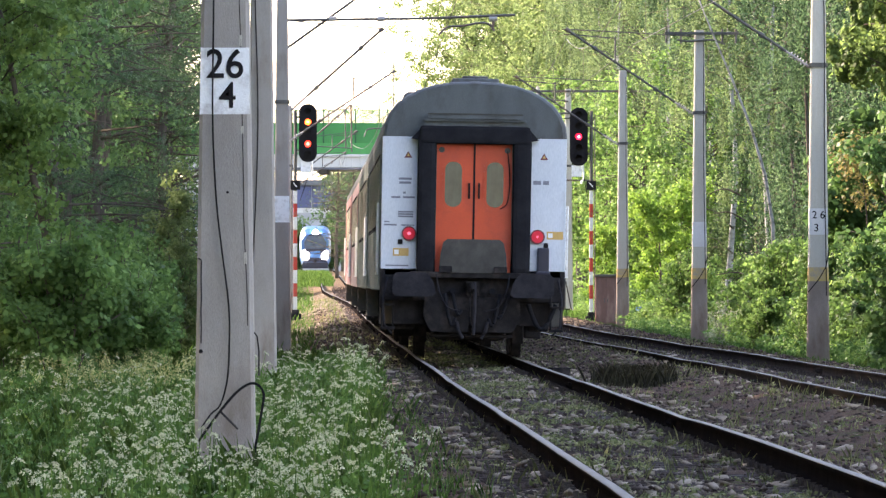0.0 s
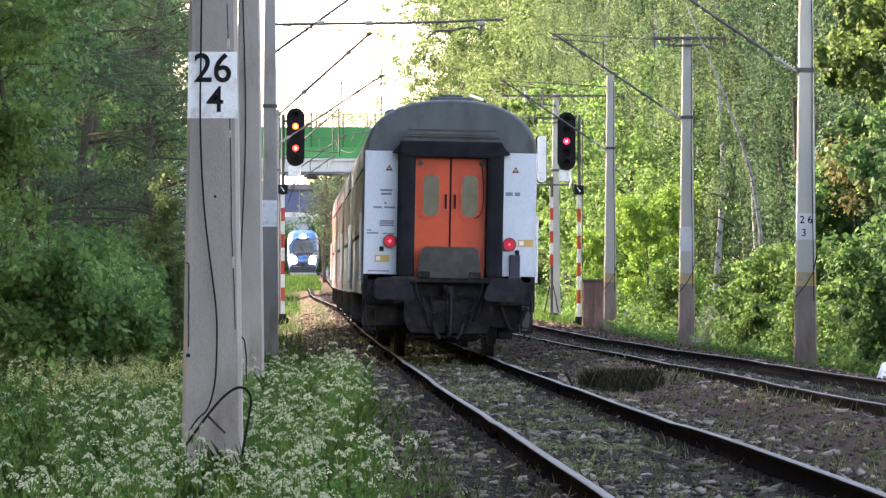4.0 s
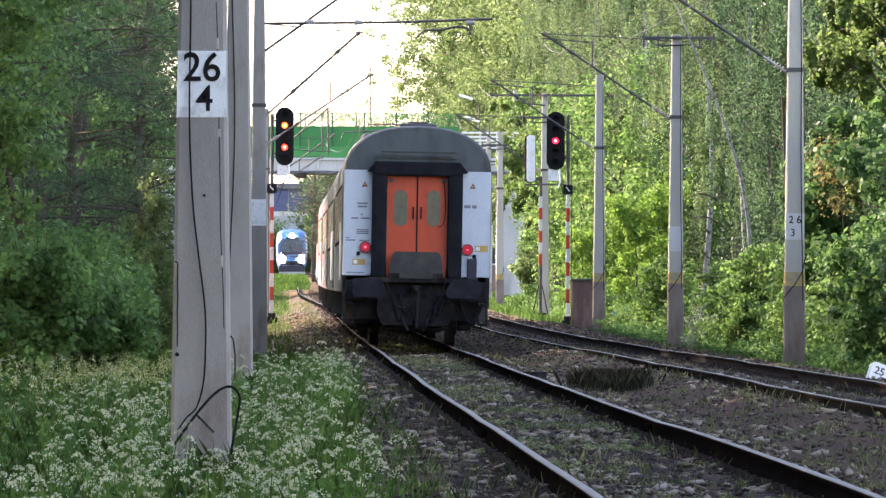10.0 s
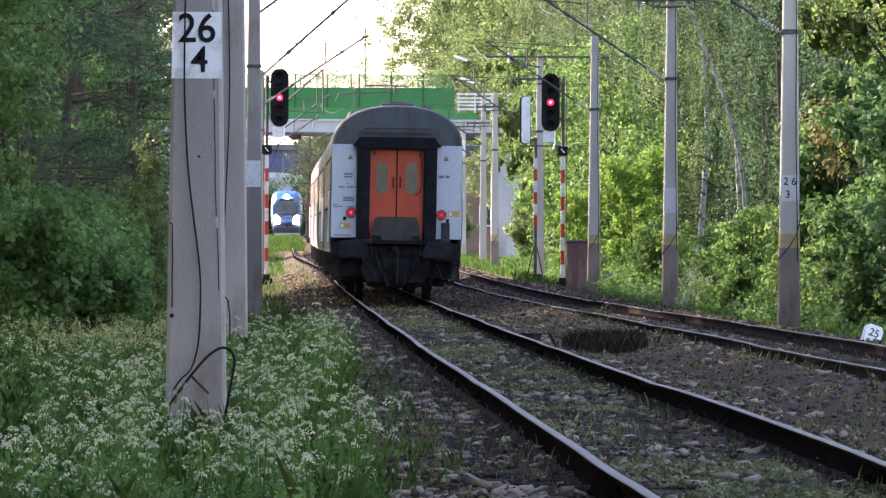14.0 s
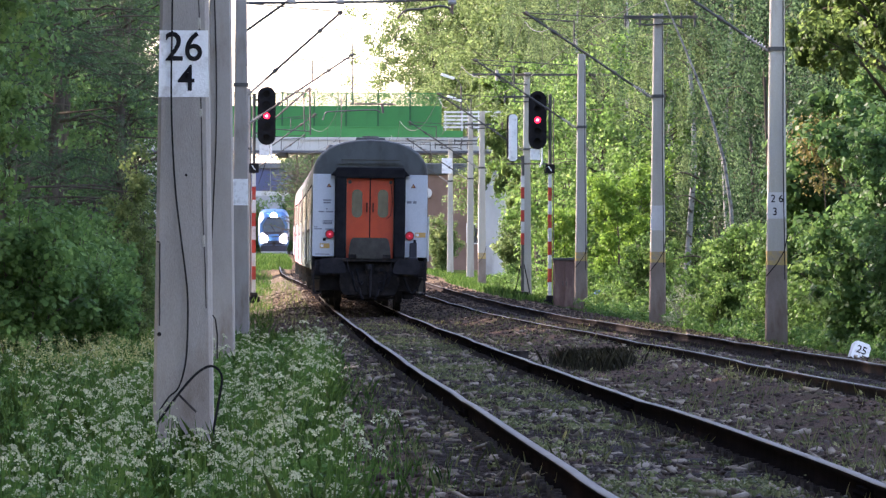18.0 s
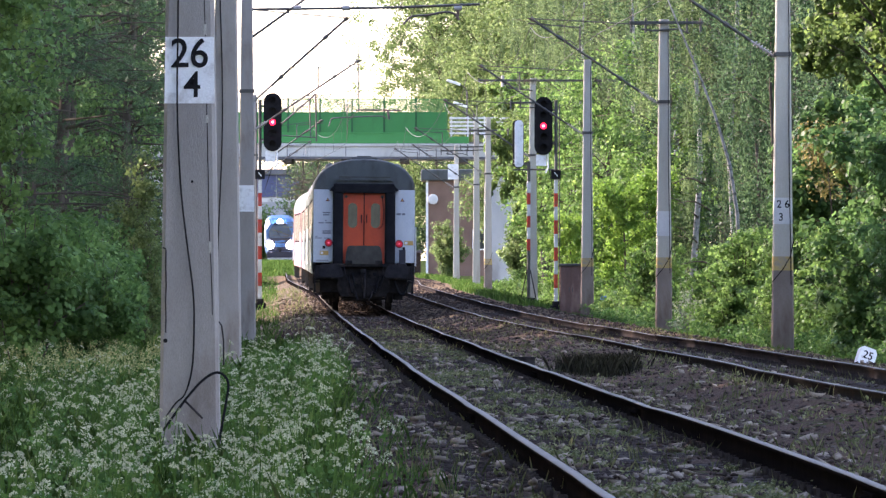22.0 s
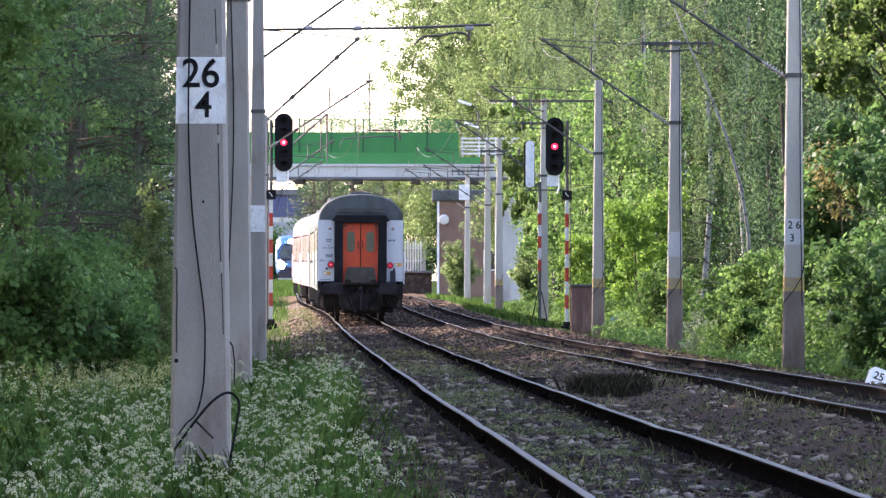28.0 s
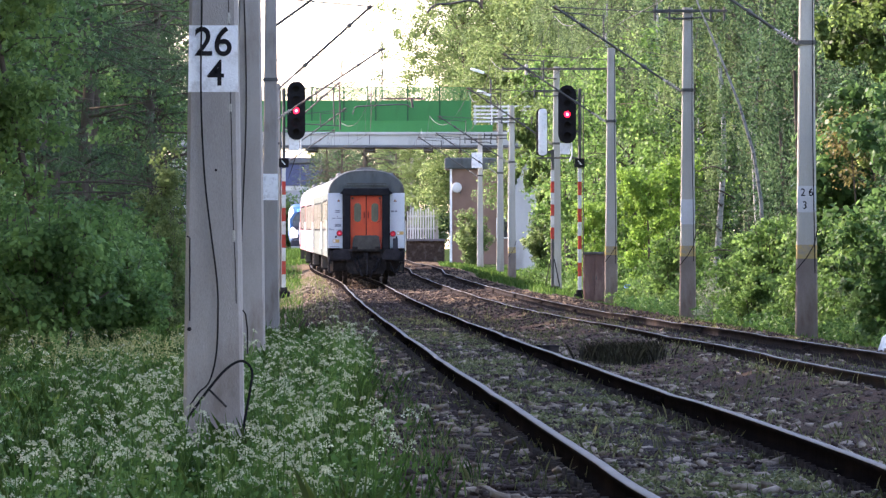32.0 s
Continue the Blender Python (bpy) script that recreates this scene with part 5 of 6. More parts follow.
        disc(bm, (px, -0.14 if pz < 2 else 0.22, pz), r, 0.1, 16)
        part("headlight", bm, EMU_LIGHT, root, "bright white headlight")


build_unit()


# ---- the road bridge ----
def build_bridge():
    y0, y1 = 400.0, 409.0
    root = empty("road_bridge", pose(0, 0, 0))
    tagged(root, "concrete road bridge with green noise screens and pale railing", "bridge")
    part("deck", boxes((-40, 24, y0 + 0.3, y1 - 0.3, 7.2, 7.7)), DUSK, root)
    part("edge_beam", boxes((-40, 24, y0, y0 + 0.35, 6.90, 7.55), (-40, 24, y0 - 0.12, y0 + 0.3, 7.47, 7.62), bevel=0.03), BRIDGE_BEAM, root, "pale concrete edge beam")
    # Dark strip painting the shade on the beam's underside.
    part("underside_shade_strip", boxes((-40, 24, y0 - 0.02, y0 + 0.4, 6.78, 6.90)), DUSK, root, "dark strip standing in for the beam's shaded underside")
    part("far_edge_beam", boxes((-40, 24, y1 - 0.35, y1, 6.8, 7.6)), BRIDGE_BEAM, root)
    for x in np.arange(-36, 22, 3.2):
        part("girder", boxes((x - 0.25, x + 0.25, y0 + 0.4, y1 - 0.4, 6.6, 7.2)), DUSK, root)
    for x in np.arange(-40, 24, 4.0):
        part("beam_joint", boxes((x - 0.02, x + 0.02, y0 - 0.004, y0 + 0.1, 6.92, 7.46)), DUSK, root)
    part("parapet_strip", boxes((-40, 1.6, y0 - 0.06, y0 + 0.04, 7.63, 8.2)), GREEN_PALE, root, "lighter green lower strip")
    part("parapet_cap", boxes((-40, 1.6, y0 - 0.10, y0 + 0.06, 8.18, 8.23)), GREEN_PALE, root)
    part("low_parapet", boxes((1.62, 2.7, y0 - 0.05, y0 + 0.03, 7.63, 8.0)), GREEN_PALE, root)
    bm = bmesh.new()
    for k in range(34):
        box(bm, 0.05 + k * 0.05, 0.068 + k * 0.05, 0.06, 0.072, 9.34, 10.02)
    for k in range(11):
        box(bm, 0.04, 1.71, 0.058, 0.07, 9.40 + k * 0.06, 9.416 + k * 0.06)
    box(bm, 0.03, 1.72, 0.045, 0.08, 10.02, 10.05)
    first = [part("mesh_panel", bm, GREEN, root, "fine green wire mesh")]
    first[0]["kind"] = "stuff"
    bm = boxes((0.03, 1.72, 0.03, 0.10, 8.23, 9.34))
    first.append(part("screen_panel", bm, GREEN, root))
    first.append(part("screen_post", boxes((-0.04, 0.04, -0.03, 0.14, 8.2, 10.12), bevel=0.008), GREEN_DARK, root, "dark green steel post"))
    for ob in first:
        ob.location = (-40.2, y0, 0)
        for i in range(1, 24):
            more = new(ob.name.split(".")[0], ob.data)
            more.parent, more.location = root, (-40.2 + i * 1.74, y0, 0)
    for x in np.arange(1.75, 8.0, 0.9):
        part("railing_post", boxes((x - 0.035, x + 0.035, y0, y0 + 0.06, 7.6, 9.1)), WHITE, root)
    for z in (8.14, 8.34, 8.54, 8.74, 8.96):
        part("railing_bar", boxes((1.65, 8.0, y0 - 0.03, y0, z, z + 0.10)), WHITE, root)
    for x, w in ((4.5, 0.9), (-14.0, 0.9), (-26, 0.9)):
        part("pier", boxes((x - w, x + w, y0 + 1.2, y1 - 1.2, -0.6, 6.9), bevel=0.05), CONCRETE_PALE, root, "pale concrete pier")
    pole = part("flag_pole", tube(bmesh.new(), [(0, 0, 0), (0, 0, 5.4)], 0.045, 8, 0.03), GALV)
    pole.matrix_basis = pose(-3.35, 404.0, 7.7)
    tagged(pole, "thin grey steel pole standing on the bridge deck", "pole")
    # street lamps on the bridge
    for x, y, up, label in ((1.9, 403.0, 0.0, "street lamp with a curved arm on the bridge"), (1.55, 408.4, 1.35, "taller street lamp on the far side of the bridge")):
        lamp = empty("street_lamp", pose(x, y, 7.7))
        tagged(lamp, label, "street lamp", "street lamps on the bridge")
        part("pole", tube(bmesh.new(), [(1.1, 0, 0), (1.1, 0, 1.6 + up)], 0.05, 8), GALV, lamp)
        part("arm", tube(bmesh.new(), curved([(1.1, 0, 1.5 + up), (1.02, 0, 1.75 + up), (0.85, 0, 1.92 + up), (0.5, 0, 2.06 + up)]), 0.03, 6), GALV, lamp)
        bm = boxes((-0.05, 0.75, -0.12, 0.12, 2.05 + up, 2.2 + up), bevel=0.06)
        bmesh.ops.rotate(bm, verts=bm.verts, cent=(0.3, 0, 2.1 + up), matrix=Matrix.Rotation(radians(18), 3, "Y"))
        part("lamp_head", bm, WHITE, lamp)


build_bridge()


def build_far_houses():
    h = empty("station_house", pose(1.1, 455, 0.3))
    tagged(h, "brown plastered station building with a satellite dish", "building")
    part("wall", boxes((-0.6, 4.2, 0, 8, 0, 5.9)), BROWNWALL, h)
    part("roof", boxes((-1.0, 4.5, -0.3, 8.3, 5.9, 6.6), bevel=0.1), ROOF, h)
    w = part("window", boxes((2.2, 3.1, -0.06, 0.02, 1.6, 2.9), bevel=0.03), WHITE, h)
    part("pane", boxes((2.28, 3.02, -0.07, -0.05, 1.68, 2.82)), DARK_PANE, w)
    part("corner_post", boxes((-0.68, -0.54, -0.1, 0.0, 0, 5.9)), WHITE, h)
    bm = bmesh.new()
    bmesh.ops.create_uvsphere(bm, u_segments=18, v_segments=10, radius=0.32, matrix=Matrix.Translation((-0.25, -0.35, 4.75)) @ Matrix.Diagonal((1, 0.25, 1, 1)))
    part("satellite_dish", bm, CONCRETE_PALE, h, "pale satellite dish", smooth=True)
    part("dish_arm", tube(bmesh.new(), [(-0.25, -0.3, 4.75), (0.0, 0.0, 4.4)], 0.03, 6), GALV, h)
    b = empty("warehouse", pose(-14, 760, 1.2))
    tagged(b, "long blue-grey warehouse with a pale band", "building")
    part("wall", boxes((-30, 2.4, 0, 20, 0, 6.1)), GREYWALL, b)
    part("band", boxes((-30, 2.5, -0.1, 20, 6.1, 6.6)), CONCRETE_PALE, b)
    part("roof", boxes((-30.4, 2.8, -0.6, 20.4, 8.9, 9.5), bevel=0.1), DUSK, b)
    for i in range(10):
        x = -30 + i * 3.25
        part("cladding_panel", boxes((x, x + 3.2, -0.2, 20, 6.6, 8.9)), BLUEWALL, b)
        part("panel_joint", boxes((x + 3.2, x + 3.25, -0.16, 19, 6.6, 8.9)), GREYWALL, b)
    wall = empty("retaining_wall", pose(0, 0, 0))
    tagged(wall, "low dark concrete retaining wall of the platform", "wall")
    part("face", boxes((-2.35, 0.1, 468, 500, -0.4, 1.75), bevel=0.06), SLEEPER, wall)
    part("coping", boxes((-2.4, 0.15, 467.8, 500, 1.75, 1.9), bevel=0.04), DUSK, wall)
    fence = empty("platform_fence", pose(0, 0, 0))
    tagged(fence, "white paling fence along the station platform", "fence")
    for i in range(11):
        x = -2.25 + 0.165 * i
        part("paling", boxes((x - 0.045, x + 0.045, 469.0, 469.06, 1.9, 3.65 + 0.12 * (i % 3)), bevel=0.01), CONCRETE_PALE, fence)
    for z in (2.5, 3.3):
        part("fence_rail", boxes((-2.3, -0.5, 469.06, 469.12, z, z + 0.08)), CONCRETE_PALE, fence)


build_far_houses()


def build_cable_box():
    x, y = 1.46, 102.0
    root = empty("cable_box", pose(x, y, float(ground_z(x, y)) - 0.01, 0, 0, 8))
    tagged(root, "small dark steel cable box beside the rail", "cable box")
    part("body", boxes((-0.13, 0.13, -0.16, 0.16, 0.0, 0.15), bevel=0.01), IRON, root)
    part("lid", boxes((-0.14, 0.14, -0.17, 0.17, 0.15, 0.17), bevel=0.005), IRON, root)


build_cable_box()


def build_left_behind():
    x, y = 5.75, 226.0
    tub = empty("plastic_barrel", pose(x, y, float(ground_z(x, y))))
    tagged(tub, "small faded blue plastic barrel among herbs", "barrel")
    bm = bmesh.new()
    tube(bm, [(0, 0, 0), (0, 0, 0.08), (0, 0, 0.4), (0, 0, 0.72), (0, 0, 0.8)], 0.17, 16)
    part("body", bm, BLUE_PLASTIC, tub)
    part("lid", disc(bmesh.new(), (0, 0, 0.815), 0.185, 0.03, 16, "z"), BLUE_PLASTIC, tub)
    r = rng(91)
    x, y = 6.45, 171.0
    heap = empty("dead_branches", pose(x, y, float(ground_z(x, y))))
    tagged(heap, "pale bare dry branches caught among the shrubs", "dead branches")
    for i in range(26):
        a, b = r.uniform(-0.4, 0.4), r.uniform(0.5, 1.5)
        end = Vector((a + r.uniform(-0.4, 0.4), r.uniform(-0.5, -0.1), b))
        part("branch", tube(bmesh.new(), [(a * 0.3, 0, 0), (a * 0.8, -0.15, b * 0.6), end], 0.02, 5, 0.008), BIRCH, heap)


build_left_behind()


# ---- trees and shrubs ----
def leaf_cloud(r, centres, spread, per, size, droop=0.3, slim=0.3, flat=0.72):
    """Leaves in pads round the centres: most of them on the pad's outside and turned outwards, so that each pad has a lit and a shaded side."""
    n = len(centres) * per
    d = r.normal(size=(n, 3))
    d /= np.linalg.norm(d, axis=1)[:, None]
    wide = np.repeat(spread, per)[:, None]
    c = np.repeat(centres, per, axis=0) + d * wide * (1.45 * r.uniform(0, 1, (n, 1)) ** 0.45) * np.array([1, 1, flat])
    c[:, 2] -= droop * 0.35 * (d[:, 0] ** 2 + d[:, 1] ** 2) * wide[:, 0]
    face = d * np.array([1, 1, 0.9]) + r.normal(size=(n, 3)) * 0.42 + np.array([0, 0, 0.45])
    a = np.cross(face, r.normal(size=(n, 3)))
    a[:, 2] -= droop * 0.8
    a /= np.linalg.norm(a, axis=1)[:, None]
    b = np.cross(face, a)
    b /= np.linalg.norm(b, axis=1)[:, None]
    L = (size * r.uniform(0.65, 1.35, n))[:, None]
    v = np.stack([c - a * L * 0.5, c + b * L * slim - a * L * 0.05, c + a * L * 0.5, c - b * L * slim - a * L * 0.05], 1)
    f = np.arange(n * 4).reshape(-1, 4)
    return v.reshape(-1, 3), f


def build_tree(name, label, category, height, radius, base, limbs, per, size, leaf, bark, seed, weep=0.0, trunk=0.16, tall_power=0.8, group="", spread=0.34, lean=0.0, slim=0.36, rise=(0.1, 0.7), flat=0.72, bare=0):
    r = rng(seed)
    root = empty(name)
    tagged(root, label, category, group)
    bm = bmesh.new()
    top = height * 0.93
    spine = [Vector((lean * (z / height) ** 2 + 0.12 * math.sin(z * 0.8 + seed), 0.12 * math.cos(z * 0.7 + seed), z)) for z in np.linspace(-0.3, top, 9)]
    spine[0].x = spine[0].y = 0
    tube(bm, spine, trunk, 9, trunk * 0.2)
    bl = bmesh.new()
    clumps, sizes = [], []
    for i in range(limbs):
        q = r.uniform(0, 1) ** tall_power
        z = base + (top - base) * q
        at = spine[0].lerp(spine[-1], min(1.0, max(0.0, z / top)))
        reach = radius * (0.35 + 0.65 * math.sin(math.pi * min(0.97, 0.25 + 0.75 * (1 - q)) ** 0.9)) * r.uniform(0.6, 1.1)
        a = r.uniform(0, 2 * math.pi)
        lift = r.uniform(*rise) * reach
        end = at + Vector((math.cos(a) * reach, math.sin(a) * reach, lift))
        mid = at.lerp(end, 0.5) + Vector((0, 0, 0.15 * reach))
        tube(bl, [at, mid, end], max(0.012, trunk * 0.28 * (1 - q * 0.6)), 5, 0.006)
        for k in range(6):
            u = 0.35 + 0.65 * (k + r.uniform(0, 1)) / 6
            p = (at.lerp(mid, u * 2) if u < 0.5 else mid.lerp(end, u * 2 - 1)) + Vector(r.normal(size=3) * 0.22 * radius * 0.4)
            clumps.append(p)
            sizes.append(spread * r.uniform(0.6, 1.3))
            if weep and k % 2:
                long, sway = weep * r.uniform(0.7, 2.2), r.normal(size=2) * 0.12
                for j in range(11):
                    q2 = (j + 1) / 11
                    clumps.append(p - Vector((sway[0] * q2, sway[1] * q2, long * q2)))
                    sizes.append(spread * 0.55 * (1.15 - 0.5 * q2))
    for i in range(bare):
        z, a, reach = r.uniform(1.6, height * 0.55), r.uniform(0, 2 * math.pi), radius * r.uniform(0.5, 1.0)
        at = spine[0].lerp(spine[-1], z / top)
        tip = at + Vector((math.cos(a) * reach, math.sin(a) * reach, r.uniform(-0.1, 0.25) * reach))
        tube(bl, curved([at, at.lerp(tip, 0.5) + Vector((0, 0, r.uniform(-0.12, 0.16))), tip], 3), 0.028, 5, 0.008)
    part("trunk", bm, bark, root, smooth=True)
    tagged(part("branchwork", bl, BARK, root, smooth=True), "thin bare branches", kind="stuff")
    v, f = leaf_cloud(r, np.array([list(p) for p in clumps]), np.array(sizes), per, size, 0.3 + 0.5 * weep, slim, flat)
    soup("crown", v, f, leaf, root)
    return root


def build_shrub(label, height, radius, stems, per, size, leaf, seed, category="shrub", group="", spread=0.2):
    r = rng(seed)
    root = empty("shrub")
    tagged(root, label, category, group)
    bm = bmesh.new()
    clumps, sizes = [], []
    for i in range(stems):
        a, q = r.uniform(0, 2 * math.pi), r.uniform(0.15, 1.0)
        end = Vector((math.cos(a) * radius * q, math.sin(a) * radius * q, height * r.uniform(0.55, 1.0) * (1.05 - 0.45 * q * q)))
        mid = end * 0.5 + Vector((0, 0, 0.12 * height))
        tube(bm, [Vector((math.cos(a) * 0.1, math.sin(a) * 0.1, -0.15)), mid, end], 0.022, 5, 0.005)
        for k in range(7):
            u = 0.12 + 0.88 * (k + r.uniform(0, 1)) / 7
            p = (mid * (u * 2) if u < 0.5 else mid.lerp(end, u * 2 - 1)) + Vector(r.normal(size=3) * 0.13)
            clumps.append((p.x, p.y, max(0.1, p.z)))
            sizes.append(spread * r.uniform(0.6, 1.3))
    part("branchwork", bm, BARK, root)
    v, f = leaf_cloud(r, np.array(clumps), np.array(sizes), per, size, 0.15, 0.38)
    soup("foliage", v, f, leaf, root)
    return root


def placed(first, spots):
    """Stands the first thing on the first spot and copies of it on the others. Spots: x, y, turn, growth."""
    for i, (x, y, turn, grown) in enumerate(spots):
        m = pose(float(x), float(y), float(ground_z(x, y)) - 0.05, 0, 0, float(turn)) @ Matrix.Scale(float(grown), 4)
        if i == 0:
            first.matrix_basis = m
        else:
            copy_thing(first, m)


def plant_all():
    r = rng(77)
    spot = lambda x, y, grown=1.0: (x, y, r.uniform(0, 360), grown * r.uniform(0.9, 1.1))
    # dark wood to the left of the line
    dark = [build_tree("broadleaf_tree", "tall dark green broadleaf tree in deep shade", "tree", 13.0, 3.2, 0.9, 60, 26, 0.12, LEAF_DARK, BARK, 11, group="dark wood beside the line"),
            build_tree("broadleaf_tree", "dark green tree with dense low branches", "tree", 11.5, 2.8, 0.7, 60, 26, 0.11, LEAF_DARK, BARK, 12, group="dark wood beside the line")]
    pine = build_tree("pine_tree", "blue-green pine with fine dense needles and bare low twigs", "tree", 14.0, 2.8, 1.8, 60, 60, 0.115, LEAF_PINE, BARK, 13, group="dark wood beside the line", slim=0.07, spread=0.3, rise=(-0.12, 0.25), flat=0.4, bare=16)
    la = [spot(line_x(y) - 8.4 - r.uniform(0, 1.2), y) for y in (116, 126, 137, 148, 159, 170, 181, 192, 203)]
    lb = [spot(line_x(y) - 7.8 - r.uniform(0, 0.8), y) for y in (121, 141, 160, 180, 199)]
    lc = [spot(line_x(y) - 7.2 - r.uniform(0, 0.6), y) for y in (146, 155, 165, 175, 186, 197, 206)] + [spot(line_x(y) - 6.0 - r.uniform(0, 0.4), y) for y in (190, 200, 209)] + [spot(x, y) for x, y in ((-8.6, 216), (-9.7, 212), (-8.9, 222))]
    # Oaks mostly out of view, added to block sun and sky light.
    wood = build_tree("broadleaf_tree", "big dense oak, mostly unseen, added to shade the line", "tree", 19.0, 4.8, 2.0, 80, 16, 0.42, LEAF_DARK, BARK, 15, group="dark wood beside the line", spread=0.6)
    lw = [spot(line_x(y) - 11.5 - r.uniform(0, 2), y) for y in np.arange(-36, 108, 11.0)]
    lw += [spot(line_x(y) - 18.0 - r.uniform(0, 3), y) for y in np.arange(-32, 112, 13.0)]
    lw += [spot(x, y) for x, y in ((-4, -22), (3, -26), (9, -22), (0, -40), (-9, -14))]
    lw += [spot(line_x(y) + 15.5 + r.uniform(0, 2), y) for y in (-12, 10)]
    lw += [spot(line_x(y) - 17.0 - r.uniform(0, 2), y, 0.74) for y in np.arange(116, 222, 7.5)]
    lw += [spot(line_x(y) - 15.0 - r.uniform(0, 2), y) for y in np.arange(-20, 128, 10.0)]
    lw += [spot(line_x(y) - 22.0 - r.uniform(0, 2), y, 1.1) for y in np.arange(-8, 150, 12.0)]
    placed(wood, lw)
    la += [spot(line_x(y) - 13.0 - r.uniform(0, 1.5), y, 1.1) for y in (116, 125, 134, 143, 152, 161, 170, 179, 188, 197, 206)]
    la += [spot(x, y) for x, y in ((-10.9, 228), (-11.3, 238), (-10.6, 219))]
    placed(dark[0], la)
    lb += [spot(-8.3, 201), spot(-8.5, 209)]
    placed(dark[1], lb)
    placed(pine, lc)
    edge = build_tree("broadleaf_tree", "bright green maple at the edge of the dark wood", "tree", 8.0, 1.5, 2.5, 46, 44, 0.10, LEAF_MAPLE_LIT, BARK, 14, group="dark wood beside the line", spread=0.2, trunk=0.08, bare=5, lean=-1.6)
    placed(edge, [(-5.85, 108, 0.0, 1.0), (-7.2, 114, 40.0, 1.05)])
    back = build_tree("broadleaf_tree", "broadleaf tree deep in the wood, leaves toned dark for shade", "tree", 13.0, 3.4, 0.8, 60, 16, 0.20, LEAF_BACK, BARK, 16, group="light wood beside the line", spread=0.42)
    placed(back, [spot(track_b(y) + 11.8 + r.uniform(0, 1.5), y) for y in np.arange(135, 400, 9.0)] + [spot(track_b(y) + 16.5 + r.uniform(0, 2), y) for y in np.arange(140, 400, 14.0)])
    sh = build_shrub("dense mid-green shrub at the wood's edge", 2.5, 1.1, 30, 64, 0.092, LEAF_SHRUB, 21, group="shrubs at the wood's edge", spread=0.17)
    placed(sh, [spot(line_x(y) - 5.6 - r.uniform(0, 0.5), y) for y in np.arange(116, 190, 5.5)] + [spot(line_x(y) - 6.9 - r.uniform(0, 0.5), y) for y in np.arange(113, 150, 4.5)] + [spot(-5.6, 103.5, 1.0), spot(-4.7, 106, 0.85), spot(-6.3, 105, 1.0), spot(-5.2, 109, 1.0)])
    vine = build_shrub("tall olive-green hop tangle climbing at the wood's edge", 4.2, 0.55, 22, 60, 0.075, LEAF_HOP, 22, group="shrubs at the wood's edge", spread=0.16)
    placed(vine, [spot(-5.75, 150), spot(-5.35, 143, 0.75)])
    # light wood to the right
    birch = [build_tree("birch_tree", "tall birch with drooping light green twigs", "tree", 15.0, 3.0, 2.2, 46, 22, 0.068, LEAF_BIRCH, BIRCH, 31, weep=1.0, trunk=0.12, spread=0.24, group="light wood beside the line"),
             build_tree("birch_tree", "slender birch with hanging twigs, shade put into its leaves", "tree", 14.0, 2.6, 2.0, 46, 22, 0.068, LEAF_BIRCH_DARK, BARK, 32, weep=1.1, trunk=0.065, spread=0.24, group="light wood beside the line")]
    leaning = build_tree("birch_tree", "leaning birch with a white trunk and thin hanging twigs", "tree", 9.5, 1.2, 8.3, 4, 14, 0.085, LEAF_BIRCH, BIRCH, 36, weep=0.0, trunk=0.065, spread=0.22, lean=-2.3, group="light wood beside the line", bare=4)
    placed(leaning, [(7.7, 174, 0.0, 1.0)])
    oak = build_tree("broadleaf_tree", "olive-green oak with hanging leafy boughs", "tree", 10.0, 2.0, 3.0, 50, 46, 0.10, LEAF_OLIVE, BARK, 37, weep=0.25, spread=0.22, group="light wood beside the line")
    placed(oak, [spot(9.3, 143), spot(10.4, 152, 1.1), spot(5.0, 352, 1.05), spot(5.6, 330, 0.9)])
    fresh = build_tree("broadleaf_tree", "bright green young tree with broad leaves", "tree", 9.0, 2.6, 0.6, 60, 30, 0.14, LEAF_FRESH, BARK, 33, group="light wood beside the line")
    placed(birch[0], [spot(track_b(y) + 7.2 + r.uniform(0, 2.2), y) for y in (225, 240, 258, 276, 296, 318, 340, 360)] + [spot(6.0, 352, 0.75)])
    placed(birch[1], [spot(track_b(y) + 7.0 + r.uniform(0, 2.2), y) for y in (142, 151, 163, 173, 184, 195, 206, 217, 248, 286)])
    placed(fresh, [spot(track_b(y) + 6.2 + r.uniform(0, 1.2), y) for y in (250, 268, 287, 310, 335)])
    sunny = build_tree("young_tree", "sunlit lime-green young tree behind the masts", "tree", 4.6, 1.35, 0.3, 46, 40, 0.11, LEAF_SUNNY, BARK, 34, group="light wood beside the line", spread=0.2, trunk=0.06)
    placed(sunny, [spot(6.5, 236), spot(7.6, 243, 1.1), spot(5.2, 256, 0.8)])
    maple = build_tree("maple_tree", "young maple with broad fresh leaves", "tree", 3.7, 1.15, 0.2, 48, 44, 0.11, LEAF_MAPLE, BARK, 35, group="light wood beside the line", spread=0.17, trunk=0.05)
    placed(maple, [spot(7.95, 127), spot(8.7, 134, 1.15), spot(8.3, 120, 0.85), spot(8.7, 146, 1.2)])
    bush = build_shrub("light green leafy shrub beside the second track", 2.9, 1.5, 26, 44, 0.095, LEAF_FRESH, 41, group="shrubs beside the second track")
    placed(bush, [spot(track_b(y) + 4.6 + r.uniform(0, 0.8), y) for y in (118, 125, 131, 139, 146, 152, 158, 166, 174, 183, 205, 262)] + [spot(x, y, 0.62) for x, y in ((6.75, 160), (7.3, 149))] + [spot(7.15, 161, 1.0), spot(7.7, 167, 1.1), spot(7.0, 170, 0.8)])
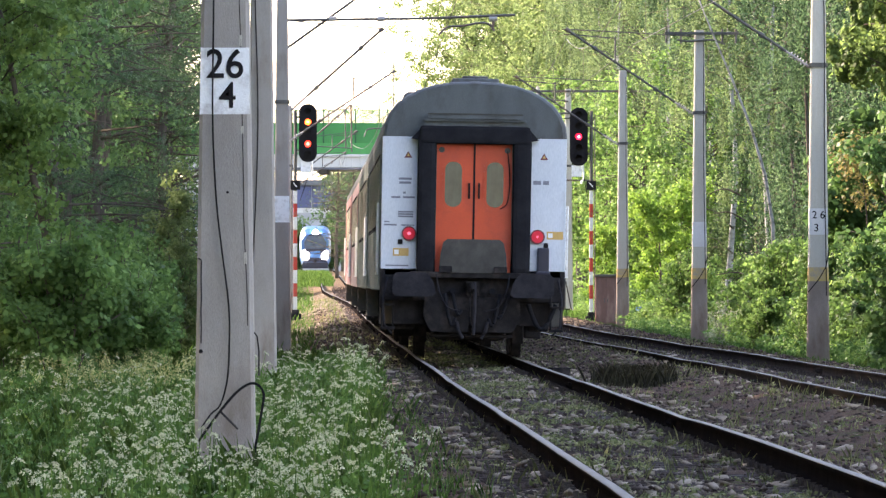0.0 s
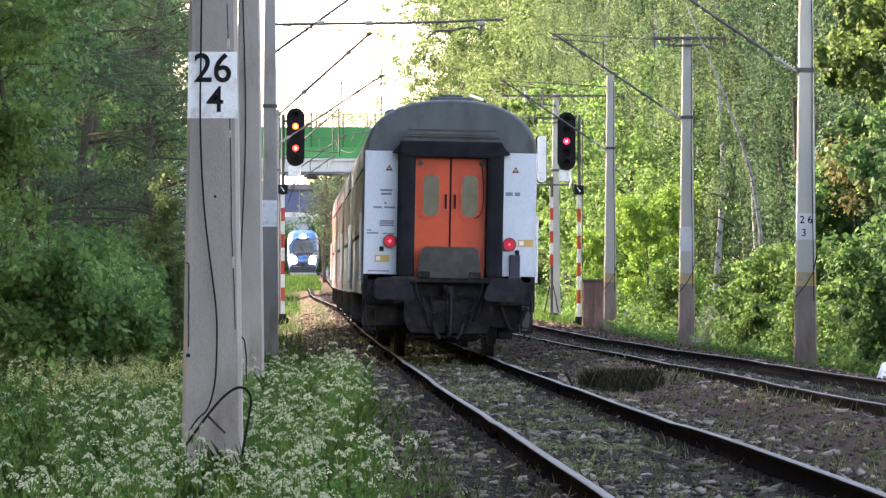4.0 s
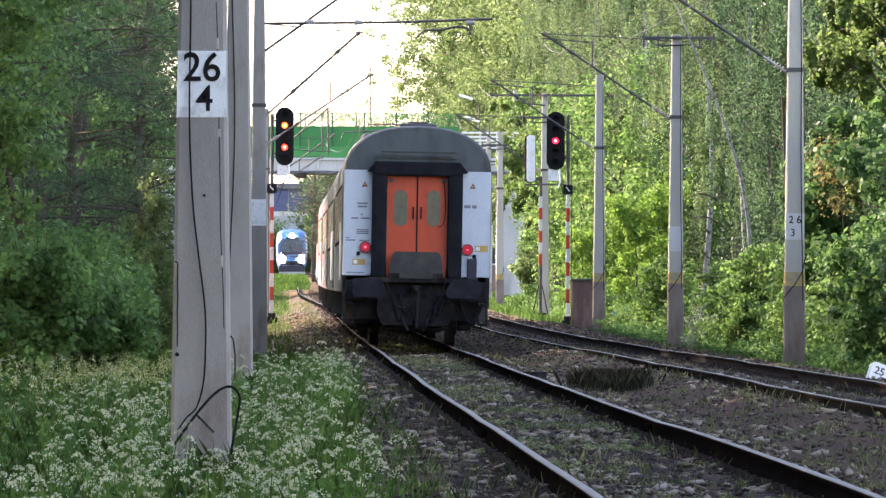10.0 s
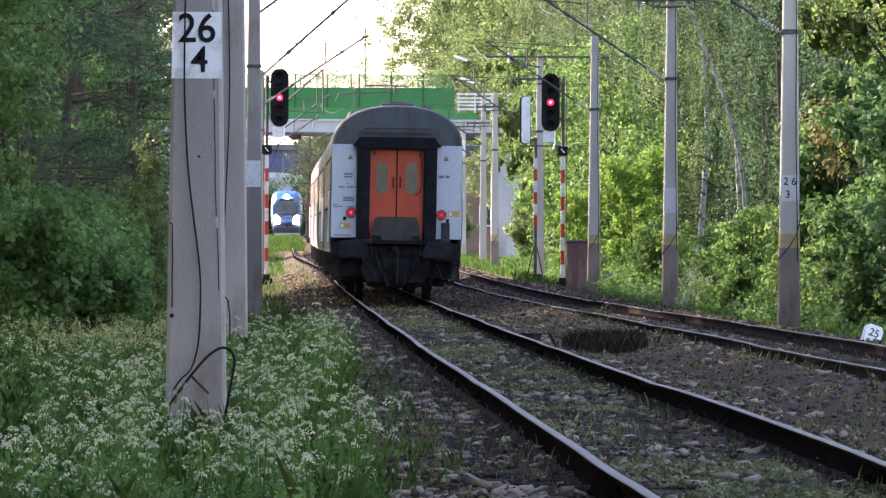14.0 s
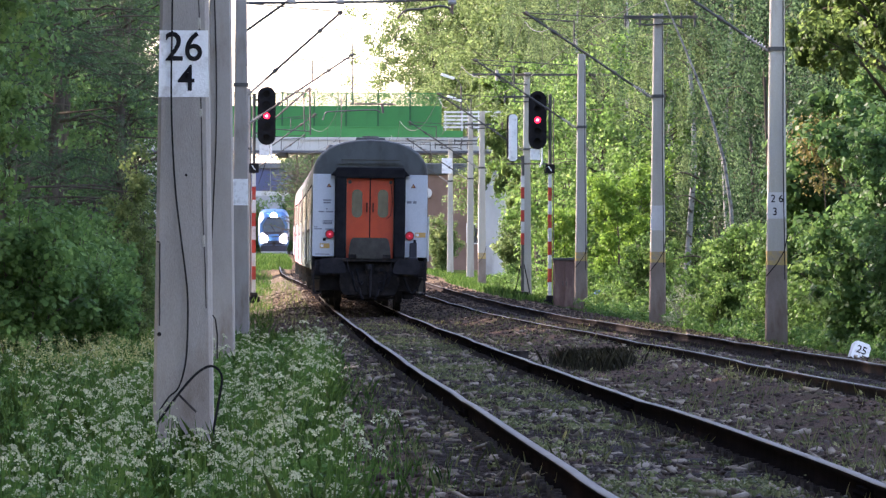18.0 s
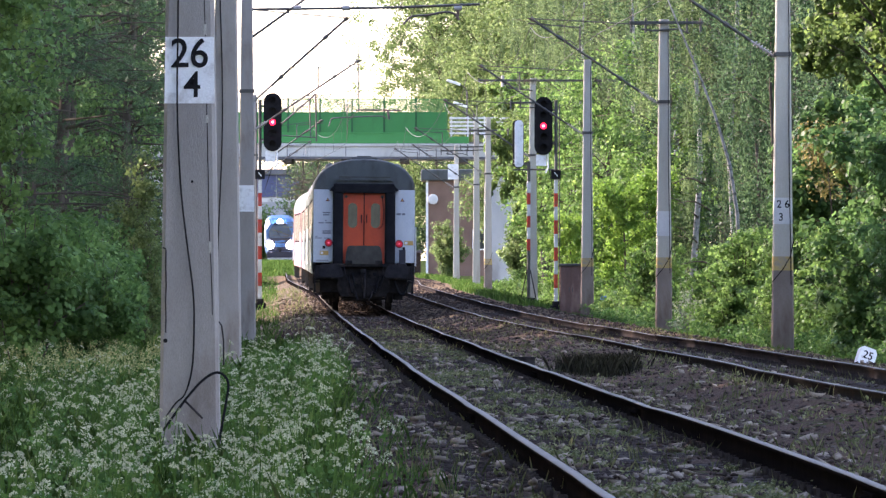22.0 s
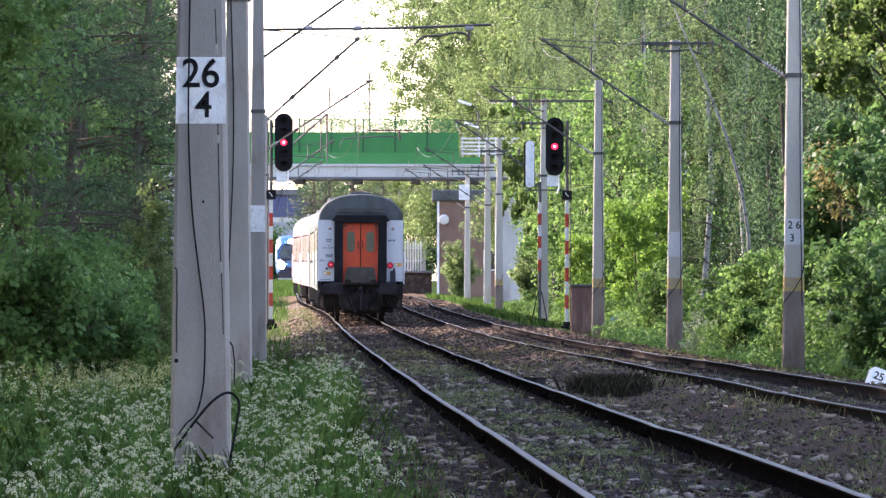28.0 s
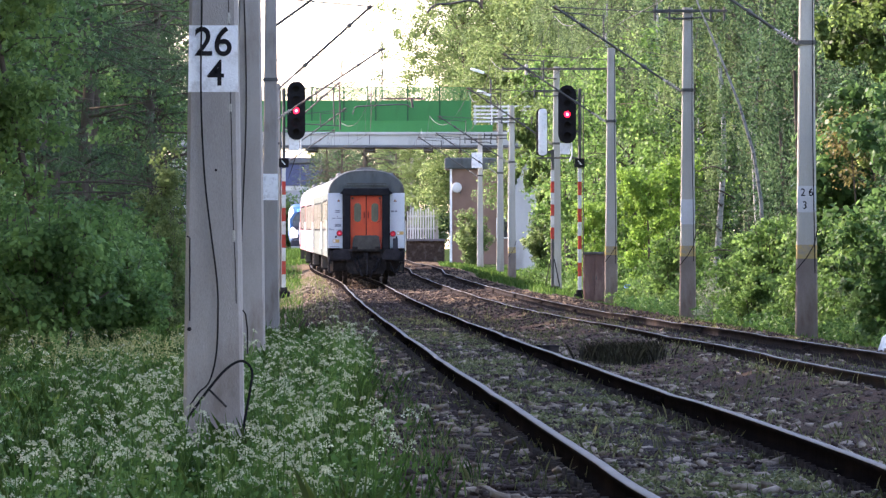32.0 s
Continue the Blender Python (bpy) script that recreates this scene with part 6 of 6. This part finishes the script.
    low = build_shrub("low pale green shrub under the masts", 1.3, 0.9, 18, 34, 0.085, LEAF_FRESH, 42, group="shrubs beside the second track")
    placed(low, [spot(track_b(y) + 4.2 + r.uniform(0, 0.5), y) for y in (143, 151, 160, 170, 184, 195, 205, 215, 233, 275, 290, 305, 320)] + [spot(track_b(y) + 3.9 + r.uniform(0, 1.0), y, r.uniform(0.4, 0.75)) for y in np.arange(104, 300, 4.0)])
    pallid = build_shrub("small shrub covered in whitish blossom behind a mast", 1.2, 0.36, 14, 26, 0.05, PETAL, 44, group="shrubs beside the second track", spread=0.12)
    placed(pallid, [spot(6.42, 174), spot(6.75, 176, 0.8)])
    rusty = build_tree("broadleaf_tree", "young tree with a rusty orange crown", "tree", 5.0, 0.55, 3.5, 9, 16, 0.08, LEAF_RUST, BARK, 43, group="light wood beside the line", trunk=0.035)
    placed(rusty, [spot(7.9, 142)])
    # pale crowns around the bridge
    pale = build_tree("broadleaf_tree", "tall tree behind the road bridge, sunlit paleness in its leaves", "tree", 21.0, 5.5, 3.0, 110, 84, 0.155, LEAF_PALE, BARK, 51, group="trees round the bridge", spread=0.55)
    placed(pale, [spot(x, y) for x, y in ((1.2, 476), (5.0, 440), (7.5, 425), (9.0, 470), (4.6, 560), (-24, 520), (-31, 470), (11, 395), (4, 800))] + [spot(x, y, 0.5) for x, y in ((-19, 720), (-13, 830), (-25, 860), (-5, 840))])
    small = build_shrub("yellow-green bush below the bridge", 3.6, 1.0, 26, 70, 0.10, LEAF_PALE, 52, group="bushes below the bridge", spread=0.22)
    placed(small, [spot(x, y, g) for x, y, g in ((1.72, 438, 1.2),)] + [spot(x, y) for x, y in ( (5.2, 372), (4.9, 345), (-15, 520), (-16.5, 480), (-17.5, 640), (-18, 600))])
    thin = build_tree("broadleaf_tree", "sparse tree with bare grey branches and few leaves", "tree", 11.0, 3.2, 2.0, 46, 6, 0.10, LEAF_BIRCH, BARK, 54, group="trees round the bridge", spread=0.4, trunk=0.14, bare=46)
    placed(thin, [spot(x, y) for x, y in ((-7.2, 520), (-5.2, 500), (-3.4, 530), (-6.4, 590), (-8.6, 540), (-2.6, 560))])
    placed_far = [spot(x, y, 0.8) for x, y in ((-8.4, 640), (-5.6, 660), (-3.0, 640), (-10.5, 700))]
    for x, y, turn, grown in placed_far:
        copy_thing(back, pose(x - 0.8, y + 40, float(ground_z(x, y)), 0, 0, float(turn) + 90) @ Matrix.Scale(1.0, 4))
        copy_thing(birch[1], pose(x, y, float(ground_z(x, y)) - 0.05, 0, 0, float(turn)) @ Matrix.Scale(float(grown), 4))
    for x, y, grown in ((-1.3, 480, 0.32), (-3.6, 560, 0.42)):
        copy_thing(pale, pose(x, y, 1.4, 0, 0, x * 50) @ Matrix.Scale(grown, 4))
    for x, y in ((-3.2, 700), (-0.8, 720), (1.4, 690), (-6.0, 735), (-9.0, 740), (3.0, 640)):
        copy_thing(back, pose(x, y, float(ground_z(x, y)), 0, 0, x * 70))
    hedge = build_shrub("dark green hedge before the warehouse", 5.6, 2.2, 24, 40, 0.2, LEAF_MAPLE, 53, group="bushes below the bridge", spread=0.4)
    placed(hedge, [spot(x, 715) for x in (-22, -18.5, -15, -12, -9, -6, -3, -0.5, 2.0)])


plant_all()


# ---- ground cover ----
def blades(r, n, u0, u1, y0, y1, h0, h1, w, keep=None, y_power=1.0, course=line_x):
    y = y0 + (y1 - y0) * r.uniform(0, 1, n) ** y_power
    x = course(y) + r.uniform(u0, u1, n)
    if keep is not None:
        k = keep(x, y, r)
        x, y = x[k], y[k]
        n = len(x)
    z = ground_z(x, y)
    h = r.uniform(h0, h1, n)
    a = r.uniform(0, 2 * np.pi, n)
    bend = r.uniform(0.1, 0.6, n) * h
    dx, dy = np.cos(a), np.sin(a)
    ww = w * r.uniform(0.6, 1.4, n)
    p = np.stack([x, y, z - 0.02], -1)
    side = np.stack([-dy, dx, 0 * dx], -1) * ww[:, None]
    out = np.stack([dx * bend, dy * bend, h], -1)
    m = p + out * np.array([0.35, 0.35, 0.6])
    v = np.stack([p - side, p + side, m + side * 0.8, p + out, m - side * 0.8], 1)
    return v.reshape(-1, 3), np.arange(n * 5).reshape(-1, 5)


def untrodden(x, y, r):
    """Leaves most plants out of the trodden patch before the nearest mast, and all past the uneven edge of the verge."""
    trodden = (np.abs(x + 0.0312 * y) < 0.32) & (y > 45.5) & (y < 54.5)
    edge = -2.15 + 0.42 * smooth01((y - 50) / 28) * smooth01((112 - y) / 18) + 0.16 * np.sin(y * 0.9) * np.sin(y * 0.37 + 1.0)
    return (~trodden | (r.uniform(0, 1, len(x)) < 0.16)) & (x - line_x(y) < edge + r.normal(size=len(x)) * 0.10)


def patchy(scale, level):
    def keep(x, y, r):
        s = np.sin(x * scale * 1.7 + 1.3 * np.sin(y * scale * 0.6)) * np.sin(y * scale * 0.83 + 1.9 * np.sin(x * scale * 0.9)) + 0.4 * np.sin(x * 4.1 + y * 2.3)
        return s + r.uniform(-0.5, 0.5, len(x)) > level
    return keep


def stuff(name, v, f, mat, label):
    tagged(soup(name, v, f, mat), label, "plants", kind="stuff")


def build_cover():
    r = rng(5)
    stuff("verge_grass", *blades(r, 150000, -8.0, -1.72, 33, 135, 0.06, 0.38, 0.0026, untrodden, 1.4), GRASS, "lush green grass of the trackside verge")
    stuff("tall_grass", *blades(r, 14000, -7.0, -2.1, 33, 120, 0.22, 0.55, 0.004, patchy(0.7, 0.1), 1.6), GRASS, "taller bright grass blades in the verge")
    stuff("verge_rim_grass", *blades(r, 5000, -3.5, -2.3, 130, 450, 0.08, 0.34, 0.011, patchy(0.7, 0.25)), GRASS, "patchy grass at the rim of the verge")
    stuff("far_verge_grass", *blades(r, 32000, -9, -3.3, 130, 450, 0.12, 0.45, 0.012), GRASS, "green grass farther along the verge")
    stuff("station_grass", *blades(r, 9000, -3.4, 1.0, 440, 600, 0.15, 0.55, 0.02, course=track_c), GRASS, "sunlit grass by the station track")
    stuff("far_right_grass", *blades(r, 15000, 2.2, 6.5, 244, 430, 0.08, 0.38, 0.016, course=track_b), GRASS, "sunlit green grass bank beside the second track")
    stuff("edge_weeds", *blades(r, 3000, -2.2, -1.35, 43, 120, 0.03, 0.15, 0.004, patchy(1.3, 0.1), 1.5), GRASS, "small weeds at the edge of the ballast")
    stuff("edge_grass", *blades(r, 5200, -2.2, -1.35, 38, 150, 0.04, 0.24, 0.003, patchy(1.5, 0.75), 1.3), GRASS, "uneven grass tufts reaching into the ballast")
    stuff("mound_weeds", *blades(r, 3000, -3.6, -1.25, 170, 340, 0.05, 0.2, 0.012, patchy(0.9, 0.0)), GRASS_DRY, "dry weeds on the heaped earth beside the line")
    stuff("low_verge_grass", *blades(r, 9000, 6.2, 7.3, 70, 260, 0.03, 0.13, 0.006, patchy(0.8, 0.1)), GRASS, "short patchy grass along the second track")
    stuff("right_verge_grass", *blades(r, 52000, 7.15, 11.5, 95, 330, 0.06, 0.28, 0.006), GRASS, "green grass below the shrubs by the second track")
    stuff("track_weeds", *blades(r, 46000, -1.9, 6.0, 33, 190, 0.02, 0.15, 0.003, patchy(1.1, 0.45), 1.5), GRASS_DRY, "short dull weeds growing in the ballast")
    n = 15000
    y = 36 + 130 * r.uniform(0, 1, n) ** 1.5
    x = line_x(y) + np.where(r.uniform(0, 1, n) < 0.45, r.uniform(-0.65, 0.6, n), r.uniform(-2.0, 6.2, n))
    k = patchy(0.9, 0.3)(x, y, r)
    x, y = x[k], y[k]
    v, f = leaf_cloud(r, np.stack([x, y, ground_z(x, y) + 0.025], -1), np.full(len(x), 0.035), 9, 0.03, 0.0)
    stuff("track_herbs", v, f, GRASS_DRY, "low leafy herbs growing between the rails")
    # leafy herbs in front of the shrubs by the second track
    n = 8500
    y = 108 + 125 * r.uniform(0, 1, n)
    w = r.uniform(0, 1, n)
    x = track_b(y) + 3.5 + 2.2 * w
    v, f = leaf_cloud(r, np.stack([x, y, ground_z(x, y) + 0.04 + (0.4 + 0.8 * w) * r.uniform(0, 1, n) ** 1.3], -1), np.full(n, 0.08), 9, 0.07, 0.0)
    stuff("right_verge_herbs", v, f, HERB, "green leafy herbs before the shrubs")
    # dark tuft between the tracks
    n = 4200
    y = 96 + r.normal(size=n) * 1.2
    x = 2.36 + r.normal(size=n) * 0.2
    v, f = blades(r, n, 0, 1, 0, 1, 0.08, 0.28, 0.004)
    v = v.reshape(-1, 5, 3)
    base = v[:, 0].copy()
    v = v - base[:, None, :] + np.stack([x, y, ground_z(x, y)], -1)[:, None, :]
    stuff("dark_grass_tuft", v.reshape(-1, 3), f, TUFT, "dark withered clump of grass between the two tracks")
    # leafy herbs of the verge
    n = 9000
    y = 33 + 85 * r.uniform(0, 1, n) ** 1.6
    x = line_x(y) - 1.7 - 6.1 * r.uniform(0, 1, n)
    k = untrodden(x, y, r)
    x, y = x[k], y[k]
    n = len(x)
    v, f = leaf_cloud(r, np.stack([x, y, ground_z(x, y) + r.uniform(0.05, 0.42, n)], -1), np.full(n, 0.06), 11, 0.036, 0.0)
    stuff("verge_herbs", v, f, HERB, "leafy green herbs filling the verge")
    n = 1500
    y = 84 + 24 * r.uniform(0, 1, n)
    x = line_x(y) - 3.4 - 2.6 * r.uniform(0, 1, n)
    k = patchy(1.1, 0.2)(x, y, r)
    x, y = x[k], y[k]
    n = len(x)
    v, f = leaf_cloud(r, np.stack([x, y, ground_z(x, y) + r.uniform(0.25, 0.62, n)], -1), np.full(n, 0.05), 12, 0.03, 0.0)
    stuff("yellowish_weeds", v, f, YELLOW_WEED, "pale yellow-green flowering weeds before the wood")
    # cow parsley
    n = 1500
    y = 33 + 70 * r.uniform(0, 1, n) ** 2.0
    u = -1.75 - 5.4 * r.uniform(0, 1, n) ** 1.15
    x = line_x(y) + u
    keep = patchy(0.8, 0.0)(x, y, r) & untrodden(x, y, r) & (r.uniform(0, 1, n) < np.clip(1.1 + 0.28 * (u + 2.0), 0.2, 0.95))
    x, y = x[keep], y[keep]
    n = len(x)
    z = ground_z(x, y)
    V, S, G = [], [], []
    heads = 6
    for k in range(heads):
        h = r.uniform(0.30, 0.70, n)
        ox, oy = r.normal(size=n) * 0.09, r.normal(size=n) * 0.09
        tip = np.stack([x + ox, y + oy, z + h], -1)
        foot = np.stack([x, y, z], -1)
        w = np.array([0.004, 0, 0])
        S.append(np.stack([foot - w, foot + w, tip + w * 0.6, tip - w * 0.6], 1))
        rad = r.uniform(0.016, 0.050, n)
        slope = r.uniform(-0.7, 0.7, n)
        for j in range(34):
            a = r.uniform(0, 6.28, n)
            q = np.sqrt(r.uniform(0, 1, n)) * rad
            c = tip + np.stack([np.cos(a) * q, np.sin(a) * q, q * slope * np.cos(a) - q * q * 20 + r.uniform(-0.004, 0.008, n)], -1)
            e = r.normal(size=(n, 3)) * np.array([1, 1, 0.5])
            e /= np.linalg.norm(e, axis=1)[:, None]
            g = np.cross(e, r.normal(size=(n, 3)))
            g /= np.linalg.norm(g, axis=1)[:, None]
            s = (r.uniform(0.004, 0.008, n))[:, None]
            V.append(np.stack([c - e * s, c + g * s, c + e * s, c - g * s], 1))
        for j in range(12):
            c = foot + (tip - foot) * r.uniform(0.1, 0.8, n)[:, None] + r.normal(size=(n, 3)) * 0.05
            e = r.normal(size=(n, 3)); e /= np.linalg.norm(e, axis=1)[:, None]
            g = np.cross(e, r.normal(size=(n, 3))); g /= np.linalg.norm(g, axis=1)[:, None]
            s = (r.uniform(0.012, 0.035, n))[:, None]
            G.append(np.stack([c - e * s, c + g * s * 0.45, c + e * s, c - g * s * 0.45], 1))
    for name, L, mat, label in (("cow_parsley_flowers", V, PETAL, "white umbels of cow parsley over the verge"), ("cow_parsley_stems", S, GRASS, "thin green stems of cow parsley"), ("cow_parsley_leaves", G, GRASS, "feathery green leaves of cow parsley")):
        v = np.concatenate(L).reshape(-1, 3)
        stuff(name, v, np.arange(len(v)).reshape(-1, 4), mat, label)
    # pale broken stones
    n = 15000
    y = 31 + 110 * r.uniform(0, 1, n) ** 1.8
    x = line_x(y) + r.uniform(-2.3, 6.4, n)
    k = patchy(1.4, 0.0)(x, y, r) & ((x - line_x(y) < 1.5) | (r.uniform(0, 1, n) < 0.3))
    x, y = x[k], y[k]
    v, f = flakes(r, x, y, r.uniform(0.018, 0.058, len(x)))
    tagged(soup("pale_ballast_stones", v, f, PALE_STONE), "scattered pale broken stones among the ballast", "gravel", kind="stuff")
    n = 9000
    y = 235 + 200 * r.uniform(0, 1, n)
    x = line_x(y) + r.uniform(-1.2, 5.6, n)
    v, f = pebbles(r, x, y, r.uniform(0.03, 0.07, n))
    tagged(soup("far_ballast_stones", v, f, STONE), "brown ballast stones farther along the line", "gravel", kind="stuff")
    n = 3500
    y = 180 + 200 * r.uniform(0, 1, n)
    x = line_x(y) + r.uniform(-3.4, -1.0, n)
    v, f = pebbles(r, x, y, r.uniform(0.02, 0.06, n))
    tagged(soup("sandy_stones", v, f, PALE_STONE), "pale stones lying on the sandy heap beside the line", "gravel", kind="stuff")
    # ballast
    n = 85000
    y = 31 + 220 * r.uniform(0, 1, n) ** 1.9
    x = line_x(y) + r.uniform(-2.4, 6.6, n)
    k = (x - line_x(y) < 1.4) | (r.uniform(0, 1, n) < 0.5)
    x, y = x[k], y[k]
    n = len(x)
    v, f = pebbles(r, x, y, r.uniform(0.012, 0.034, n) * (1 + 0.5 * smooth01((y - 90) / 80)))
    tagged(soup("ballast_stones", v, f, STONE), "loose grey and brown ballast stones on the trackbed", "gravel", kind="stuff")


def pebbles(r, x, y, s, flat=0.6):
    """Small uneven broken stones lying on the ground, each longer one way than the other."""
    n = len(x)
    z = ground_z(x, y)
    octa = np.array([[1, 0, 0], [-1, 0, 0], [0, 1, 0], [0, -1, 0], [0, 0, 1], [0, 0, -1]], float)
    v = octa[None] * s[:, None, None] * r.uniform(0.7, 1.3, (n, 6, 1)) + r.normal(size=(n, 6, 3)) * s[:, None, None] * 0.28
    v[:, :, 0] *= r.uniform(0.8, 1.5, n)[:, None]
    v[:, :, 1] *= r.uniform(0.6, 1.1, n)[:, None]
    v[:, :, 2] *= flat
    a = r.uniform(0, np.pi, n)
    ca, sa = np.cos(a)[:, None], np.sin(a)[:, None]
    v = np.stack([v[:, :, 0] * ca - v[:, :, 1] * sa, v[:, :, 0] * sa + v[:, :, 1] * ca, v[:, :, 2]], -1)
    v += np.stack([x, y, z + s * 0.3 * flat], -1)[:, None, :]
    tri = np.array([[0, 2, 4], [2, 1, 4], [1, 3, 4], [3, 0, 4], [2, 0, 5], [1, 2, 5], [3, 1, 5], [0, 3, 5]])
    f = (np.arange(n)[:, None, None] * 6 + tri[None]).reshape(-1, 3)
    return v.reshape(-1, 3), f


def flakes(r, x, y, s):
    """Flat angular pieces of broken stone, tilted at random."""
    n = len(x)
    cube = np.array([[i, j, k] for i in (-1, 1) for j in (-1, 1) for k in (-1, 1)], float)
    v = cube[None] * s[:, None, None] * np.stack([r.uniform(0.7, 1.3, n), r.uniform(0.4, 0.8, n), r.uniform(0.16, 0.4, n)], -1)[:, None, :]
    v *= r.uniform(0.55, 1.15, (n, 8, 1))
    v[:, :, 2] += v[:, :, 0] * r.normal(size=n)[:, None] * 0.22 + v[:, :, 1] * r.normal(size=n)[:, None] * 0.22
    a = r.uniform(0, np.pi, n)
    ca, sa = np.cos(a)[:, None], np.sin(a)[:, None]
    v = np.stack([v[:, :, 0] * ca - v[:, :, 1] * sa, v[:, :, 0] * sa + v[:, :, 1] * ca, v[:, :, 2]], -1)
    v += np.stack([x, y, ground_z(x, y) + s * 0.3], -1)[:, None, :]
    q = np.array([[0, 1, 3, 2], [4, 6, 7, 5], [0, 4, 5, 1], [2, 3, 7, 6], [0, 2, 6, 4], [1, 5, 7, 3]])
    f = (np.arange(n)[:, None, None] * 8 + q[None]).reshape(-1, 4)
    return v.reshape(-1, 3), f


build_cover()


# ---- what moves ----
def tail_at(t):
    """How far the rear of the train has come."""
    return 111.9 + 1.503 * t + 0.1444 * t**2 - 0.000693 * t**3 - 0.0000154 * t**4


def coach_pose(d):
    a, b = d + 3.7, d + LENGTH - 3.7
    xa, xb, za, zb = float(track_a(a)), float(track_a(b)), float(rail_z(a)), float(rail_z(b))
    turn = math.degrees(math.atan2(xa - xb, b - a))
    rise = math.degrees(math.atan2(zb - za, b - a))
    k = -3.7 / (b - a)
    lean = 1.0 * max(0.0, min(1.0, (265 - d) / 140))
    return pose(xa + (xb - xa) * k + 0.045, d, za + (zb - za) * k, rise, lean, turn)


def build_lamp_covers():
    """Two added black blades in the left signal, covering lamps while these are off."""
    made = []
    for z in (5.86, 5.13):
        made.append(part("added_lamp_cover", boxes((0.42 - 0.125, 0.42 + 0.125, -0.20, -0.192, -0.125, 0.125), bevel=0.003), BLACK, SIGNAL_A, "added black blade covering a lamp that is off"))
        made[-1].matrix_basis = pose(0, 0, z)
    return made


LAMP_COVERS = build_lamp_covers()


def motions():
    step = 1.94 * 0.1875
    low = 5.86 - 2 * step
    # The added blades slide up in place of the lamps switching over.
    for blade, z in zip(LAMP_COVERS, (5.86, low)):
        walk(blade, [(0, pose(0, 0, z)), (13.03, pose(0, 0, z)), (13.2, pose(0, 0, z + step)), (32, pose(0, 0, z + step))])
    times = [i * 0.5 for i in range(65)]
    for i, c in enumerate(COACHES):
        walk(c, [(t, coach_pose(tail_at(t) + 26.45 * i)) for t in times])
        for w in [o for o in c.children if o.name.startswith("wheelset")]:
            y = w.location.y
            walk(w, [(k * 0.1, pose(0, y, 0.46) @ Matrix.Rotation(-(tail_at(k * 0.1) - 112) / 0.46, 4, "X")) for k in range(321)])


motions()
